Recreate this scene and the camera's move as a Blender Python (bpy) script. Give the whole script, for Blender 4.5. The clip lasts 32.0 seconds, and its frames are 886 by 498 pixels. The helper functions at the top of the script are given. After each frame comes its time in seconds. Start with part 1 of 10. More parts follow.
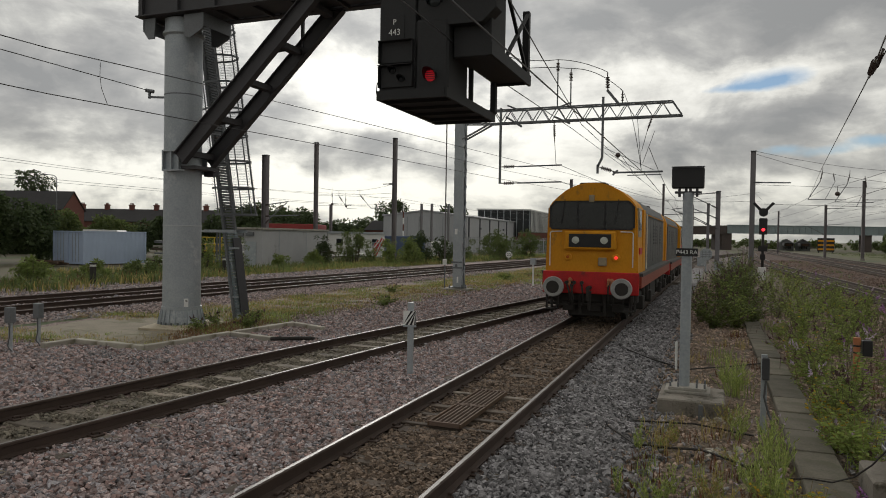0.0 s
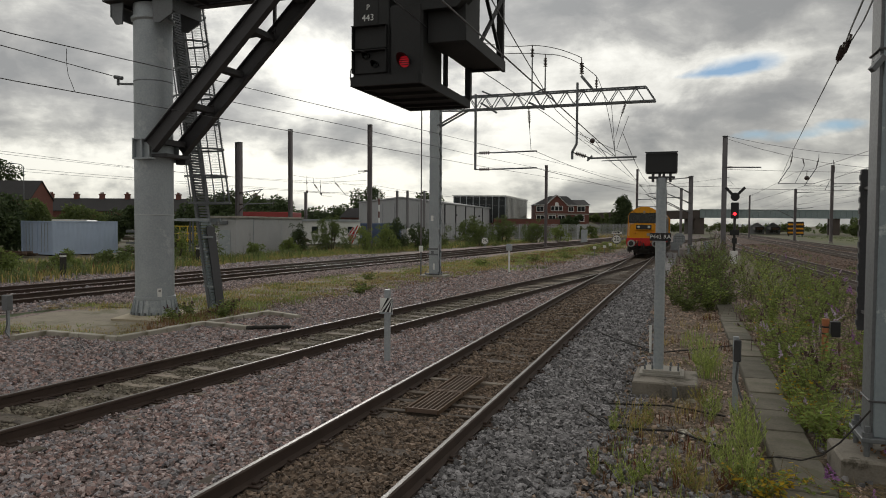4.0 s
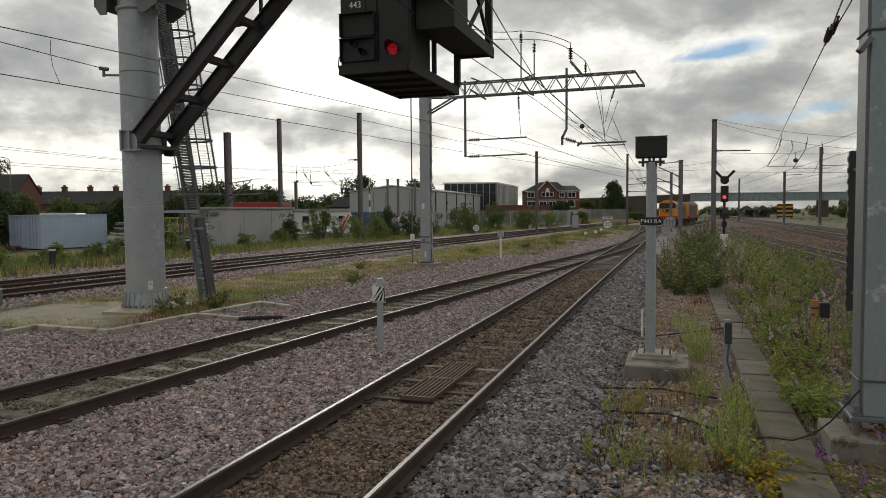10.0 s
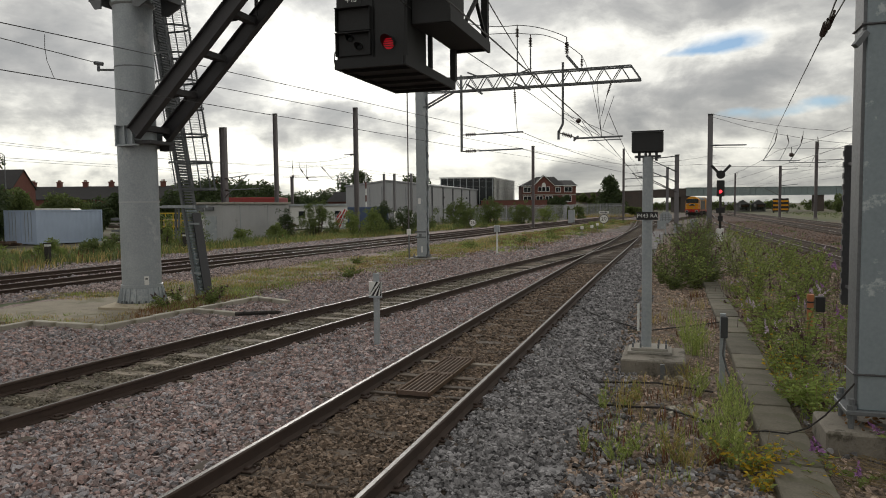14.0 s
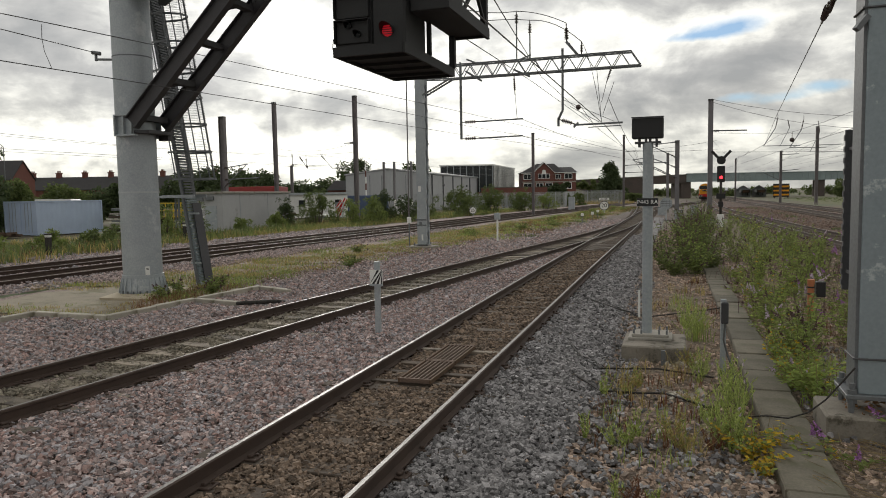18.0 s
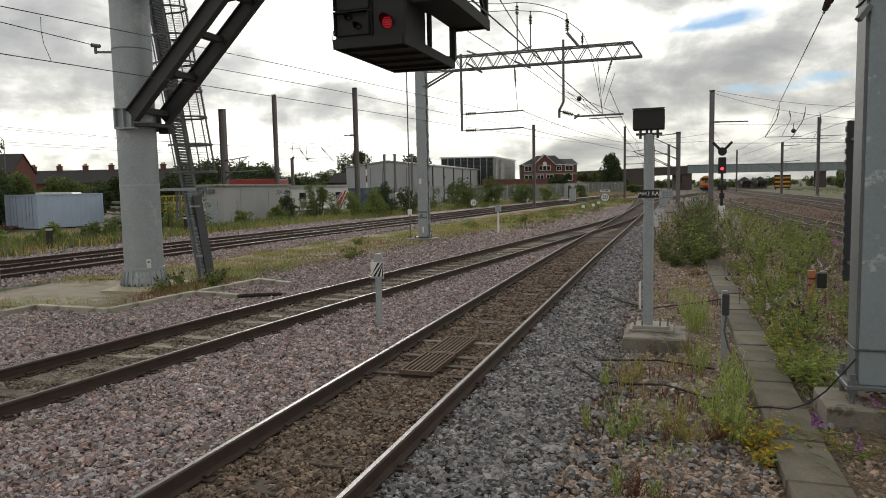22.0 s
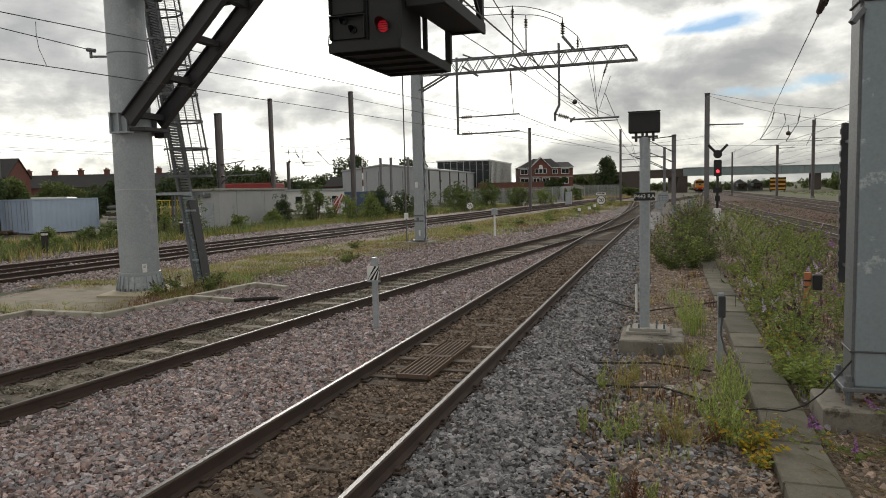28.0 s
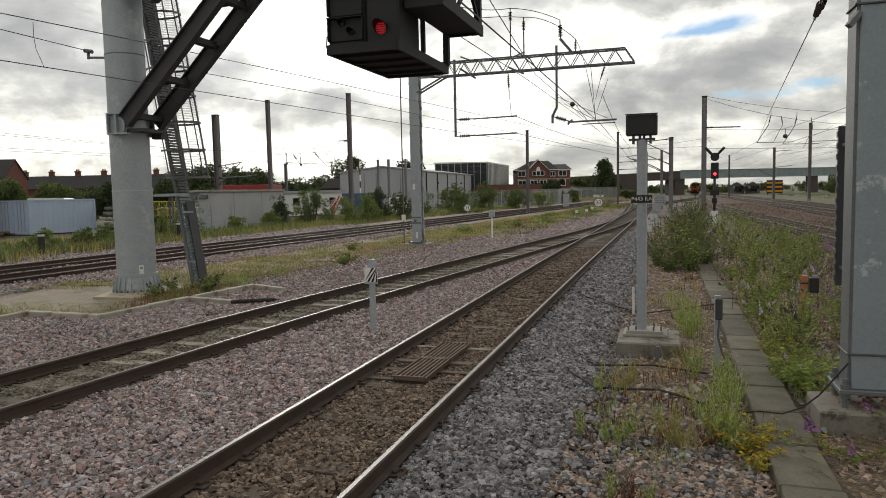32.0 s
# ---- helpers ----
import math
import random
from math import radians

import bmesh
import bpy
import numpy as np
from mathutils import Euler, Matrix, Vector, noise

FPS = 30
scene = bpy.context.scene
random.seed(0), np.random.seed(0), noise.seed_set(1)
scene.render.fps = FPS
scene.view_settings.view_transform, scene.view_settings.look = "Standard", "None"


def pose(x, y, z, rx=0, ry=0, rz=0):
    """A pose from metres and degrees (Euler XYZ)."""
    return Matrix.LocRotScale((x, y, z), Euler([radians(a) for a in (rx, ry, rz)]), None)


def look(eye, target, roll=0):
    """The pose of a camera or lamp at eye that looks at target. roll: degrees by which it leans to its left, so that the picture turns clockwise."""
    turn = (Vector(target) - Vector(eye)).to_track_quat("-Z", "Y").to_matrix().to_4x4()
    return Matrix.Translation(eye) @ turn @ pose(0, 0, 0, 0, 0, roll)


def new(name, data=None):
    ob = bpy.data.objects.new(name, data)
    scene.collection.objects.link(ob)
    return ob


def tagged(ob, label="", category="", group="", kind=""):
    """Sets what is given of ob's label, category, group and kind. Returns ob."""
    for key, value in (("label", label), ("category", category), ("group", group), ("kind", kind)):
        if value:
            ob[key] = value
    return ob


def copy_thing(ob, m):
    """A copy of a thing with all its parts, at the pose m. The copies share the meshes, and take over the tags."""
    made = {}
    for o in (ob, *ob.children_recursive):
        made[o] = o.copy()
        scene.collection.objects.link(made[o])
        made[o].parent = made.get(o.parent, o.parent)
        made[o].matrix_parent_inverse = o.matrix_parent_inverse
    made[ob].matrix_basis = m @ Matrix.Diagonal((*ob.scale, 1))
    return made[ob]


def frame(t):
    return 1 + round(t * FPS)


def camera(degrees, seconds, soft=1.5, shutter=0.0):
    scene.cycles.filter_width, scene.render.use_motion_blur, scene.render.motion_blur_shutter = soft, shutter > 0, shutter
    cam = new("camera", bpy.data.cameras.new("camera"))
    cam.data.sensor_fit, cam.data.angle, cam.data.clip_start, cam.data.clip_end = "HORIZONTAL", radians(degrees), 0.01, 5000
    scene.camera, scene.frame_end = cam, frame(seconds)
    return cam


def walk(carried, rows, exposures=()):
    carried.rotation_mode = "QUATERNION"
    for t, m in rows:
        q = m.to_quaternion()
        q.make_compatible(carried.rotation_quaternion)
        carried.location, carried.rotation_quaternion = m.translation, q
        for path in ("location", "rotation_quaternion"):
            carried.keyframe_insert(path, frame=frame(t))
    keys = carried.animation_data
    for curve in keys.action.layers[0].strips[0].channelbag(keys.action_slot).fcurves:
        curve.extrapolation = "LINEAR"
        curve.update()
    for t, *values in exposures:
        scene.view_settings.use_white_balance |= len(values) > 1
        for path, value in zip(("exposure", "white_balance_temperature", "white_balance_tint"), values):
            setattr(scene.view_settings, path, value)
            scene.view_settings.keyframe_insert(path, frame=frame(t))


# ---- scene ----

SECONDS = 32.0
cam = camera(64.19, SECONDS, soft=0.95)
EYE = (0.0, 0.0, 2.45)
# seconds, then the camera's turn in degrees: it stands on a tripod and pans
PATH = [(0, 88.976, -0.905, 21.075), (0.5, 88.937, -1.196, 20.550), (1, 88.913, -1.226, 20.045), (1.5, 88.794, -1.023, 19.648),
        (2, 88.724, -0.698, 19.509), (2.5, 88.584, -0.705, 19.422), (3, 88.397, -0.798, 19.379), (3.5, 88.142, -0.551, 19.251),
        (5.5, 87.549, -0.200, 18.912), (6, 87.479, 0.161, 18.682), (6.5, 87.460, 0.661, 18.553), (7, 87.383, 0.791, 18.508),
        (7.5, 87.311, 0.575, 18.483), (8, 87.252, 0.234, 18.499), (8.5, 87.156, 0.166, 18.504), (9, 87.062, 0.326, 18.425),
        (9.5, 87.006, 0.396, 18.393), (10, 86.925, 0.477, 18.399), (10.5, 86.876, 0.384, 18.419), (11, 86.841, 0.333, 18.366),
        (11.5, 86.835, 0.306, 18.323), (12, 86.781, 0.435, 18.292), (12.5, 86.743, 0.505, 18.234), (13, 86.663, 0.383, 18.178),
        (13.5, 86.595, 0.467, 18.153), (14, 86.506, 0.554, 18.109), (14.5, 86.393, 0.607, 18.096), (16.5, 85.924, 0.616, 18.135),
        (17, 85.780, 0.816, 18.090), (17.5, 85.641, 0.991, 18.123), (18, 85.524, 0.987, 18.116), (18.5, 85.417, 0.928, 18.145),
        (19, 85.313, 0.923, 18.174), (19.5, 85.171, 1.106, 18.175), (20, 85.074, 1.070, 18.162), (20.5, 84.990, 1.114, 18.143),
        (21, 84.937, 1.109, 18.155), (21.5, 84.918, 1.052, 18.172), (22, 84.893, 1.142, 18.174), (22.5, 84.878, 1.160, 18.184),
        (23, 84.906, 1.207, 18.172), (23.5, 84.969, 1.290, 18.139), (24, 84.972, 1.352, 18.157), (24.5, 85.031, 1.390, 18.115),
        (25, 85.051, 1.422, 18.075), (25.5, 85.074, 1.421, 18.050), (27.5, 85.136, 1.405, 17.886), (28, 85.163, 1.327, 17.871),
        (28.5, 85.173, 1.254, 17.863), (29, 85.166, 1.316, 17.824), (29.5, 85.160, 1.305, 17.800), (30, 85.164, 1.327, 17.772),
        (30.5, 85.206, 1.350, 17.730), (31, 85.232, 1.241, 17.721), (31.5, 85.263, 1.099, 17.696), (32, 85.316, 1.190, 17.670)]
EXPOSURES = [(0, 0.0), (3, 0.0), (6, 0.08), (9, 0.15), (13, 0.2), (17, 0.35), (20, 0.45), (24, 0.48), (32, 0.45)]
walk(cam, [(t, pose(*EYE, rx, ry, rz)) for t, rx, ry, rz in PATH], EXPOSURES)

# ---- daylight ----
SUN_AZ, SUN_EL = 28.0, 24.0     # degrees to the left of +y, degrees above the horizon


def make_world():
    w = bpy.data.worlds.new("cloudy_sky")
    scene.world = w
    w.use_nodes = True
    nt = w.node_tree
    nt.nodes.clear()
    N = nt.nodes.new
    L = nt.links.new
    out = N("ShaderNodeOutputWorld")
    bg = N("ShaderNodeBackground")
    L(bg.outputs[0], out.inputs[0])
    sky = N("ShaderNodeTexSky")
    sky.sky_type = "NISHITA"
    sky.sun_disc = False
    sky.sun_elevation = radians(SUN_EL)
    sky.sun_rotation = radians(-SUN_AZ)
    sky.dust_density = 0.0
    sky.ozone_density = 3.0
    skym = N("ShaderNodeMix")
    skym.data_type = "RGBA"
    skym.blend_type = "MULTIPLY"
    skym.inputs[0].default_value = 1.0
    L(sky.outputs[0], skym.inputs[6])
    skym.inputs[7].default_value = (0.075, 0.075, 0.075, 1)
    tc = N("ShaderNodeTexCoord")
    sep = N("ShaderNodeSeparateXYZ")
    L(tc.outputs["Generated"], sep.inputs[0])

    def mth(op, a, b=None, c=None, clamp=False):
        n = N("ShaderNodeMath")
        n.operation = op
        n.use_clamp = clamp
        for i, v in enumerate((a, b, c)):
            if v is None:
                continue
            if isinstance(v, (int, float)):
                n.inputs[i].default_value = v
            else:
                L(v, n.inputs[i])
        return n.outputs[0]

    z = mth("MAXIMUM", sep.outputs[2], 0.0)
    den = mth("ADD", z, 0.24)
    u = mth("DIVIDE", sep.outputs[0], den)
    v = mth("DIVIDE", sep.outputs[1], den)
    comb = N("ShaderNodeCombineXYZ")
    L(u, comb.inputs[0])
    L(v, comb.inputs[1])
    L(mth("MULTIPLY", z, 3.0), comb.inputs[2])

    def noise_at(scale, detail, rough, offset, distort=0.0):
        mp = N("ShaderNodeMapping")
        mp.inputs[1].default_value = offset
        L(comb.outputs[0], mp.inputs[0])
        n = N("ShaderNodeTexNoise")
        n.inputs["Scale"].default_value = scale
        n.inputs["Detail"].default_value = detail
        n.inputs["Roughness"].default_value = rough
        n.inputs["Distortion"].default_value = distort
        L(mp.outputs[0], n.inputs["Vector"])
        return n.outputs[0]

    def toward(d, power):
        """1 in the direction d, falling off round it."""
        dt = N("ShaderNodeVectorMath")
        dt.operation = "DOT_PRODUCT"
        L(tc.outputs["Generated"], dt.inputs[0])
        dt.inputs[1].default_value = Vector(d).normalized()
        return mth("POWER", mth("MAXIMUM", dt.outputs["Value"], 0.0), power)

    big = noise_at(1.0, 4.0, 0.5, (0.7, 1.3, 0.0), 0.25)
    puff = N("ShaderNodeMapping")
    puff.inputs[1].default_value = (3.1, 0.7, 1.9)
    puff.inputs[3].default_value = (1.0, 1.0, 1.9)
    L(tc.outputs["Generated"], puff.inputs[0])
    billow = N("ShaderNodeTexNoise")
    billow.inputs["Scale"].default_value = 6.5
    billow.inputs["Detail"].default_value = 9.0
    billow.inputs["Roughness"].default_value = 0.57
    billow.inputs["Distortion"].default_value = 0.5
    L(puff.outputs[0], billow.inputs["Vector"])
    fine = mth("ADD", mth("MULTIPLY", noise_at(3.3, 9.0, 0.58, (5.2, 0.4, 2.0), 0.35), 0.35), mth("MULTIPLY", billow.outputs[0], 0.65))
    crisp = N("ShaderNodeTexNoise")
    for key, v_ in (("Scale", 15.0), ("Detail", 10.0), ("Roughness", 0.62), ("Distortion", 0.3)):
        crisp.inputs[key].default_value = v_
    L(puff.outputs[0], crisp.inputs["Vector"])
    lump = mth("ADD", mth("ADD", mth("MULTIPLY", big, 0.7), mth("MULTIPLY", fine, 0.85)), mth("MULTIPLY_ADD", crisp.outputs[0], 0.20, -0.34))
    # bearing and height of the direction, frayed by noise so that the banks get ragged edges
    ragged_a, ragged_e = N("ShaderNodeTexNoise"), N("ShaderNodeTexNoise")
    for n, sc in ((ragged_a, 11.0), (ragged_e, 14.0)):
        n.inputs["Scale"].default_value = sc
        n.inputs["Detail"].default_value = 7.0
        n.inputs["Roughness"].default_value = 0.58
        L(tc.outputs["Generated"], n.inputs["Vector"])
    bearing = mth("ADD", mth("ARCTAN2", sep.outputs[0], sep.outputs[1]), mth("MULTIPLY_ADD", ragged_a.outputs[0], 0.16, -0.08))
    height = mth("ADD", mth("ARCSINE", sep.outputs[2]), mth("MULTIPLY_ADD", ragged_e.outputs[0], 0.07, -0.035))

    calm_bearing = mth("ADD", mth("ARCTAN2", sep.outputs[0], sep.outputs[1]), mth("MULTIPLY_ADD", ragged_a.outputs[0], 0.08, -0.04))
    calm_height = mth("ADD", mth("ARCSINE", sep.outputs[2]), mth("MULTIPLY_ADD", ragged_e.outputs[0], 0.016, -0.008))

    def bank(a0, e0, wide, high, tilt, calm=False):
        """1 inside a bank of cloud at a bearing and height in degrees, falling off round it."""
        du = mth("SUBTRACT", calm_bearing if calm else bearing, radians(a0))
        dv = mth("SUBTRACT", calm_height if calm else height, radians(e0))
        c_, s_ = math.cos(radians(tilt)), math.sin(radians(tilt))
        p = mth("ADD", mth("MULTIPLY", du, c_ / radians(wide)), mth("MULTIPLY", dv, s_ / radians(wide)))
        q = mth("ADD", mth("MULTIPLY", du, -s_ / radians(high)), mth("MULTIPLY", dv, c_ / radians(high)))
        return mth("EXPONENT", mth("MULTIPLY", mth("ADD", mth("MULTIPLY", p, p), mth("MULTIPLY", q, q)), -1.0))

    grey_banks = [(0.6, 17.8, 13, 3.4, 0, 0.15), (-23.5, 16.5, 9.1, 2.6, 0, 0.10), (-34.1, 15.0, 6.1, 2.0, 0, 0.06), (-1.7, 7.9, 4.4, 1.4, 20, 0.15), (6.5, 9.8, 4.3, 1.6, 22, 0.15), (-4.6, 6.5, 2.7, 1.1, 10, 0.09),
                  (9.8, 8.6, 2.9, 1.5, 0, 0.09), (5.0, 2.1, 9.0, 1.3, 0, 0.11), (-30.4, 6.6, 3.9, 1.2, 0, 0.11), (-24.2, 7.1, 2.6, 1.2, 0, 0.11), (-43.2, 8.4, 2.6, 1.5, 0, 0.12), (-48.2, 10.1, 4.8, 2.5, 0, 0.11)]
    bright_banks = [(0.7, 12.3, 10, 1.0, 0, -0.12), (-7.2, 10.0, 2.6, 2.6, 0, -0.05), (1.2, 5.5, 2.4, 0.9, 0, -0.06), (-28.0, 11.2, 4.4, 2.0, -15, -0.24), (-23.5, 9.3, 3.7, 1.4, -10, -0.16), (-43.6, 9.9, 1.4, 1.1, 0, -0.12),
                    (-13.0, 9.0, 3.1, 2.2, 0, -0.10), (-43.4, 4.2, 6.5, 1.5, 0, -0.22), (-34, 5.0, 5.0, 1.2, 0, -0.08), (-49.6, 4.1, 2.5, 0.9, 0, -0.09), (-51, 14.5, 7.0, 4.0, 0, -0.11), (-50, 7.5, 6.0, 2.2, 0, -0.02), (-40, 3.4, 11.0, 1.8, 0, -0.10), (5.5, 4.9, 6.5, 0.9, 6, -0.09), (-16, 7.0, 5.0, 2.5, 0, -0.06), (-38, 18, 8.0, 4.0, 0, -0.05), (-29.7, 3.8, 13.6, 0.9, 0, -0.09), (2.9, 3.1, 9.1, 0.9, 0, -0.03), (-13, 4.6, 7.0, 1.8, 0, -0.09)]
    for *where, amount in grey_banks + bright_banks:
        lump = mth("ADD", lump, mth("MULTIPLY", bank(*where), amount))
    # thick cloud is grey, thin cloud bright
    ramp = N("ShaderNodeValToRGB")
    L(lump, ramp.inputs[0])
    e = ramp.color_ramp.elements
    e[0].position, e[0].color = 0.38, (1.0, 1.0, 0.985, 1)
    e[1].position, e[1].color = 0.70, (0.33, 0.34, 0.36, 1)
    for at_, c_ in ((0.46, (0.80, 0.80, 0.79, 1)), (0.53, (0.57, 0.575, 0.58, 1)), (0.60, (0.43, 0.435, 0.45, 1))):
        k = e.new(at_)
        k.color = c_
    # brighter towards the sun behind the cloud
    sun_dir = (-math.sin(radians(SUN_AZ)) * math.cos(radians(SUN_EL)), math.cos(radians(SUN_AZ)) * math.cos(radians(SUN_EL)), math.sin(radians(SUN_EL)))
    gain = mth("ADD", mth("ADD", mth("MULTIPLY", toward(sun_dir, 18.0), 0.38), mth("MULTIPLY", toward(sun_dir, 2.0), 0.22)), 0.76)
    cl = N("ShaderNodeMix")
    cl.data_type = "RGBA"
    cl.blend_type = "MULTIPLY"
    cl.inputs[0].default_value = 1.0
    L(ramp.outputs[0], cl.inputs[6])
    gc = N("ShaderNodeCombineColor")
    warm = mth("SUBTRACT", 1.0, mth("DIVIDE", z, 0.16, None, True), None, True)
    for i, (k, w_) in enumerate(((1.0, 0.0), (0.988, -0.008), (0.935, -0.06))):
        L(mth("MULTIPLY", gain, mth("MULTIPLY_ADD", warm, w_, k)), gc.inputs[i])
    L(gc.outputs[0], cl.inputs[7])
    # gaps of blue between the clouds
    gap = mth("ADD", mth("MULTIPLY", noise_at(1.5, 6.0, 0.55, (2.1, 7.7, 1.0), 0.3), 0.7), mth("ADD", mth("MULTIPLY", fine, 0.5), -0.20))
    for *where, amount in ((3.3, 11.7, 2.9, 0.75, 3, 0.42), (0.3, 11.2, 2.6, 0.35, 2, 0.30), (4.1, 6.7, 1.8, 0.4, 0, 0.29), (7.7, 6.4, 2.2, 0.4, 3, 0.28), (10.5, 7.0, 1.6, 0.4, 0, 0.28), (3.0, 4.6, 3.0, 0.35, 2, 0.22)):
        gap = mth("ADD", gap, mth("MULTIPLY", bank(*where, True), amount))
    low = mth("SUBTRACT", 1.0, mth("DIVIDE", z, 0.13, None, True), None, True)
    gap = mth("ADD", gap, mth("MULTIPLY", low, -0.12))
    gr = N("ShaderNodeValToRGB")
    L(gap, gr.inputs[0])
    g = gr.color_ramp.elements
    g[0].position, g[0].color = 0.54, (1, 1, 1, 1)
    g[1].position, g[1].color = 0.82, (0.08, 0.08, 0.08, 1)
    mix = N("ShaderNodeMix")
    mix.data_type = "RGBA"
    L(gr.outputs[0], mix.inputs[0])
    L(skym.outputs[2], mix.inputs[6])
    L(cl.outputs[2], mix.inputs[7])
    L(mix.outputs[2], bg.inputs[0])
    bg.inputs[1].default_value = 1.0


make_world()
sun = new("sun", bpy.data.lights.new("sun", "SUN"))
sun.data.energy, sun.data.angle, sun.data.color = 0.9, radians(14), (1.0, 0.95, 0.88)
sun.matrix_basis = look((-math.sin(radians(SUN_AZ)) * 100, math.cos(radians(SUN_AZ)) * 100, 100 * math.tan(radians(SUN_EL))), (0, 0, 0))

# ---- materials ----
def nodes_of(m):
    m.use_nodes = True
    nt = m.node_tree
    nt.nodes.clear()
    out = nt.nodes.new("ShaderNodeOutputMaterial")
    bs = nt.nodes.new("ShaderNodeBsdfPrincipled")
    nt.links.new(bs.outputs[0], out.inputs[0])
    return nt, bs


def mat(name, a, b=None, rough=0.7, metal=0.0, scale=6.0, fine=60.0, bump=0.15, depth=0.01, spots=None, spot_at=0.62, spot_scale=2.0, spot_soft=0.08, stretch=(1, 1, 1), vary=0.0, island=False, emit=0.0):
    """A surface: two colours mixed by a large and a fine noise, stains, relief. vary: difference from object to object."""
    m = bpy.data.materials.new(name)
    nt, bs = nodes_of(m)
    N, L = nt.nodes.new, nt.links.new
    b = b or tuple(min(1, v * 0.72) for v in a)
    tc = N("ShaderNodeTexCoord")
    mp = N("ShaderNodeMapping")
    mp.inputs[3].default_value = stretch
    L(tc.outputs["Object"], mp.inputs[0])
    n1, n2 = N("ShaderNodeTexNoise"), N("ShaderNodeTexNoise")
    for n, s, d in ((n1, scale, 4.0), (n2, fine, 3.0)):
        n.inputs["Scale"].default_value = s
        n.inputs["Detail"].default_value = d
        n.inputs["Roughness"].default_value = 0.6
        L(mp.outputs[0], n.inputs["Vector"])
    add = N("ShaderNodeMath")
    add.operation = "MULTIPLY_ADD"
    add.inputs[1].default_value = 0.55
    L(n1.outputs[0], add.inputs[0])
    half = N("ShaderNodeMath")
    half.operation = "MULTIPLY"
    half.inputs[1].default_value = 0.45
    L(n2.outputs[0], half.inputs[0])
    L(half.outputs[0], add.inputs[2])
    ramp = N("ShaderNodeValToRGB")
    e = ramp.color_ramp.elements
    e[0].position, e[0].color = 0.34, (*a, 1)
    e[1].position, e[1].color = 0.68, (*b, 1)
    L(add.outputs[0], ramp.inputs[0])
    col = ramp.outputs[0]
    if spots:
        n3 = N("ShaderNodeTexNoise")
        n3.inputs["Scale"].default_value = spot_scale
        n3.inputs["Detail"].default_value = 6.0
        n3.inputs["Roughness"].default_value = 0.7
        L(mp.outputs[0], n3.inputs["Vector"])
        r3 = N("ShaderNodeValToRGB")
        r3.color_ramp.elements[0].position = spot_at
        r3.color_ramp.elements[1].position = spot_at + spot_soft
        L(n3.outputs[0], r3.inputs[0])
        mx = N("ShaderNodeMix")
        mx.data_type = "RGBA"
        L(r3.outputs[0], mx.inputs[0])
        L(col, mx.inputs[6])
        mx.inputs[7].default_value = (*spots, 1)
        col = mx.outputs[2]
    if vary:
        if island:
            info = N("ShaderNodeNewGeometry").outputs["Random Per Island"]
        else:
            info = N("ShaderNodeObjectInfo").outputs["Random"]
        vr = N("ShaderNodeMapRange")
        vr.inputs[3].default_value = 1 - vary
        vr.inputs[4].default_value = 1 + vary
        L(info, vr.inputs[0])
        mx = N("ShaderNodeMix")
        mx.data_type = "RGBA"
        mx.blend_type = "MULTIPLY"
        mx.inputs[0].default_value = 1.0
        L(col, mx.inputs[6])
        L(vr.outputs[0], mx.inputs[7])
        col = mx.outputs[2]
    L(col, bs.inputs["Base Color"])
    bs.inputs["Metallic"].default_value = metal
    rr = N("ShaderNodeMapRange")
    rr.inputs[3].default_value = max(0.03, rough - 0.1)
    rr.inputs[4].default_value = min(1.0, rough + 0.12)
    L(n2.outputs[0], rr.inputs[0])
    L(rr.outputs[0], bs.inputs["Roughness"])
    if bump:
        bp = N("ShaderNodeBump")
        bp.inputs["Strength"].default_value = bump
        bp.inputs["Distance"].default_value = depth
        L(add.outputs[0], bp.inputs["Height"])
        L(bp.outputs[0], bs.inputs["Normal"])
    if emit:
        bs.inputs["Emission Color"].default_value = (*a, 1)
        bs.inputs["Emission Strength"].default_value = emit
    return m


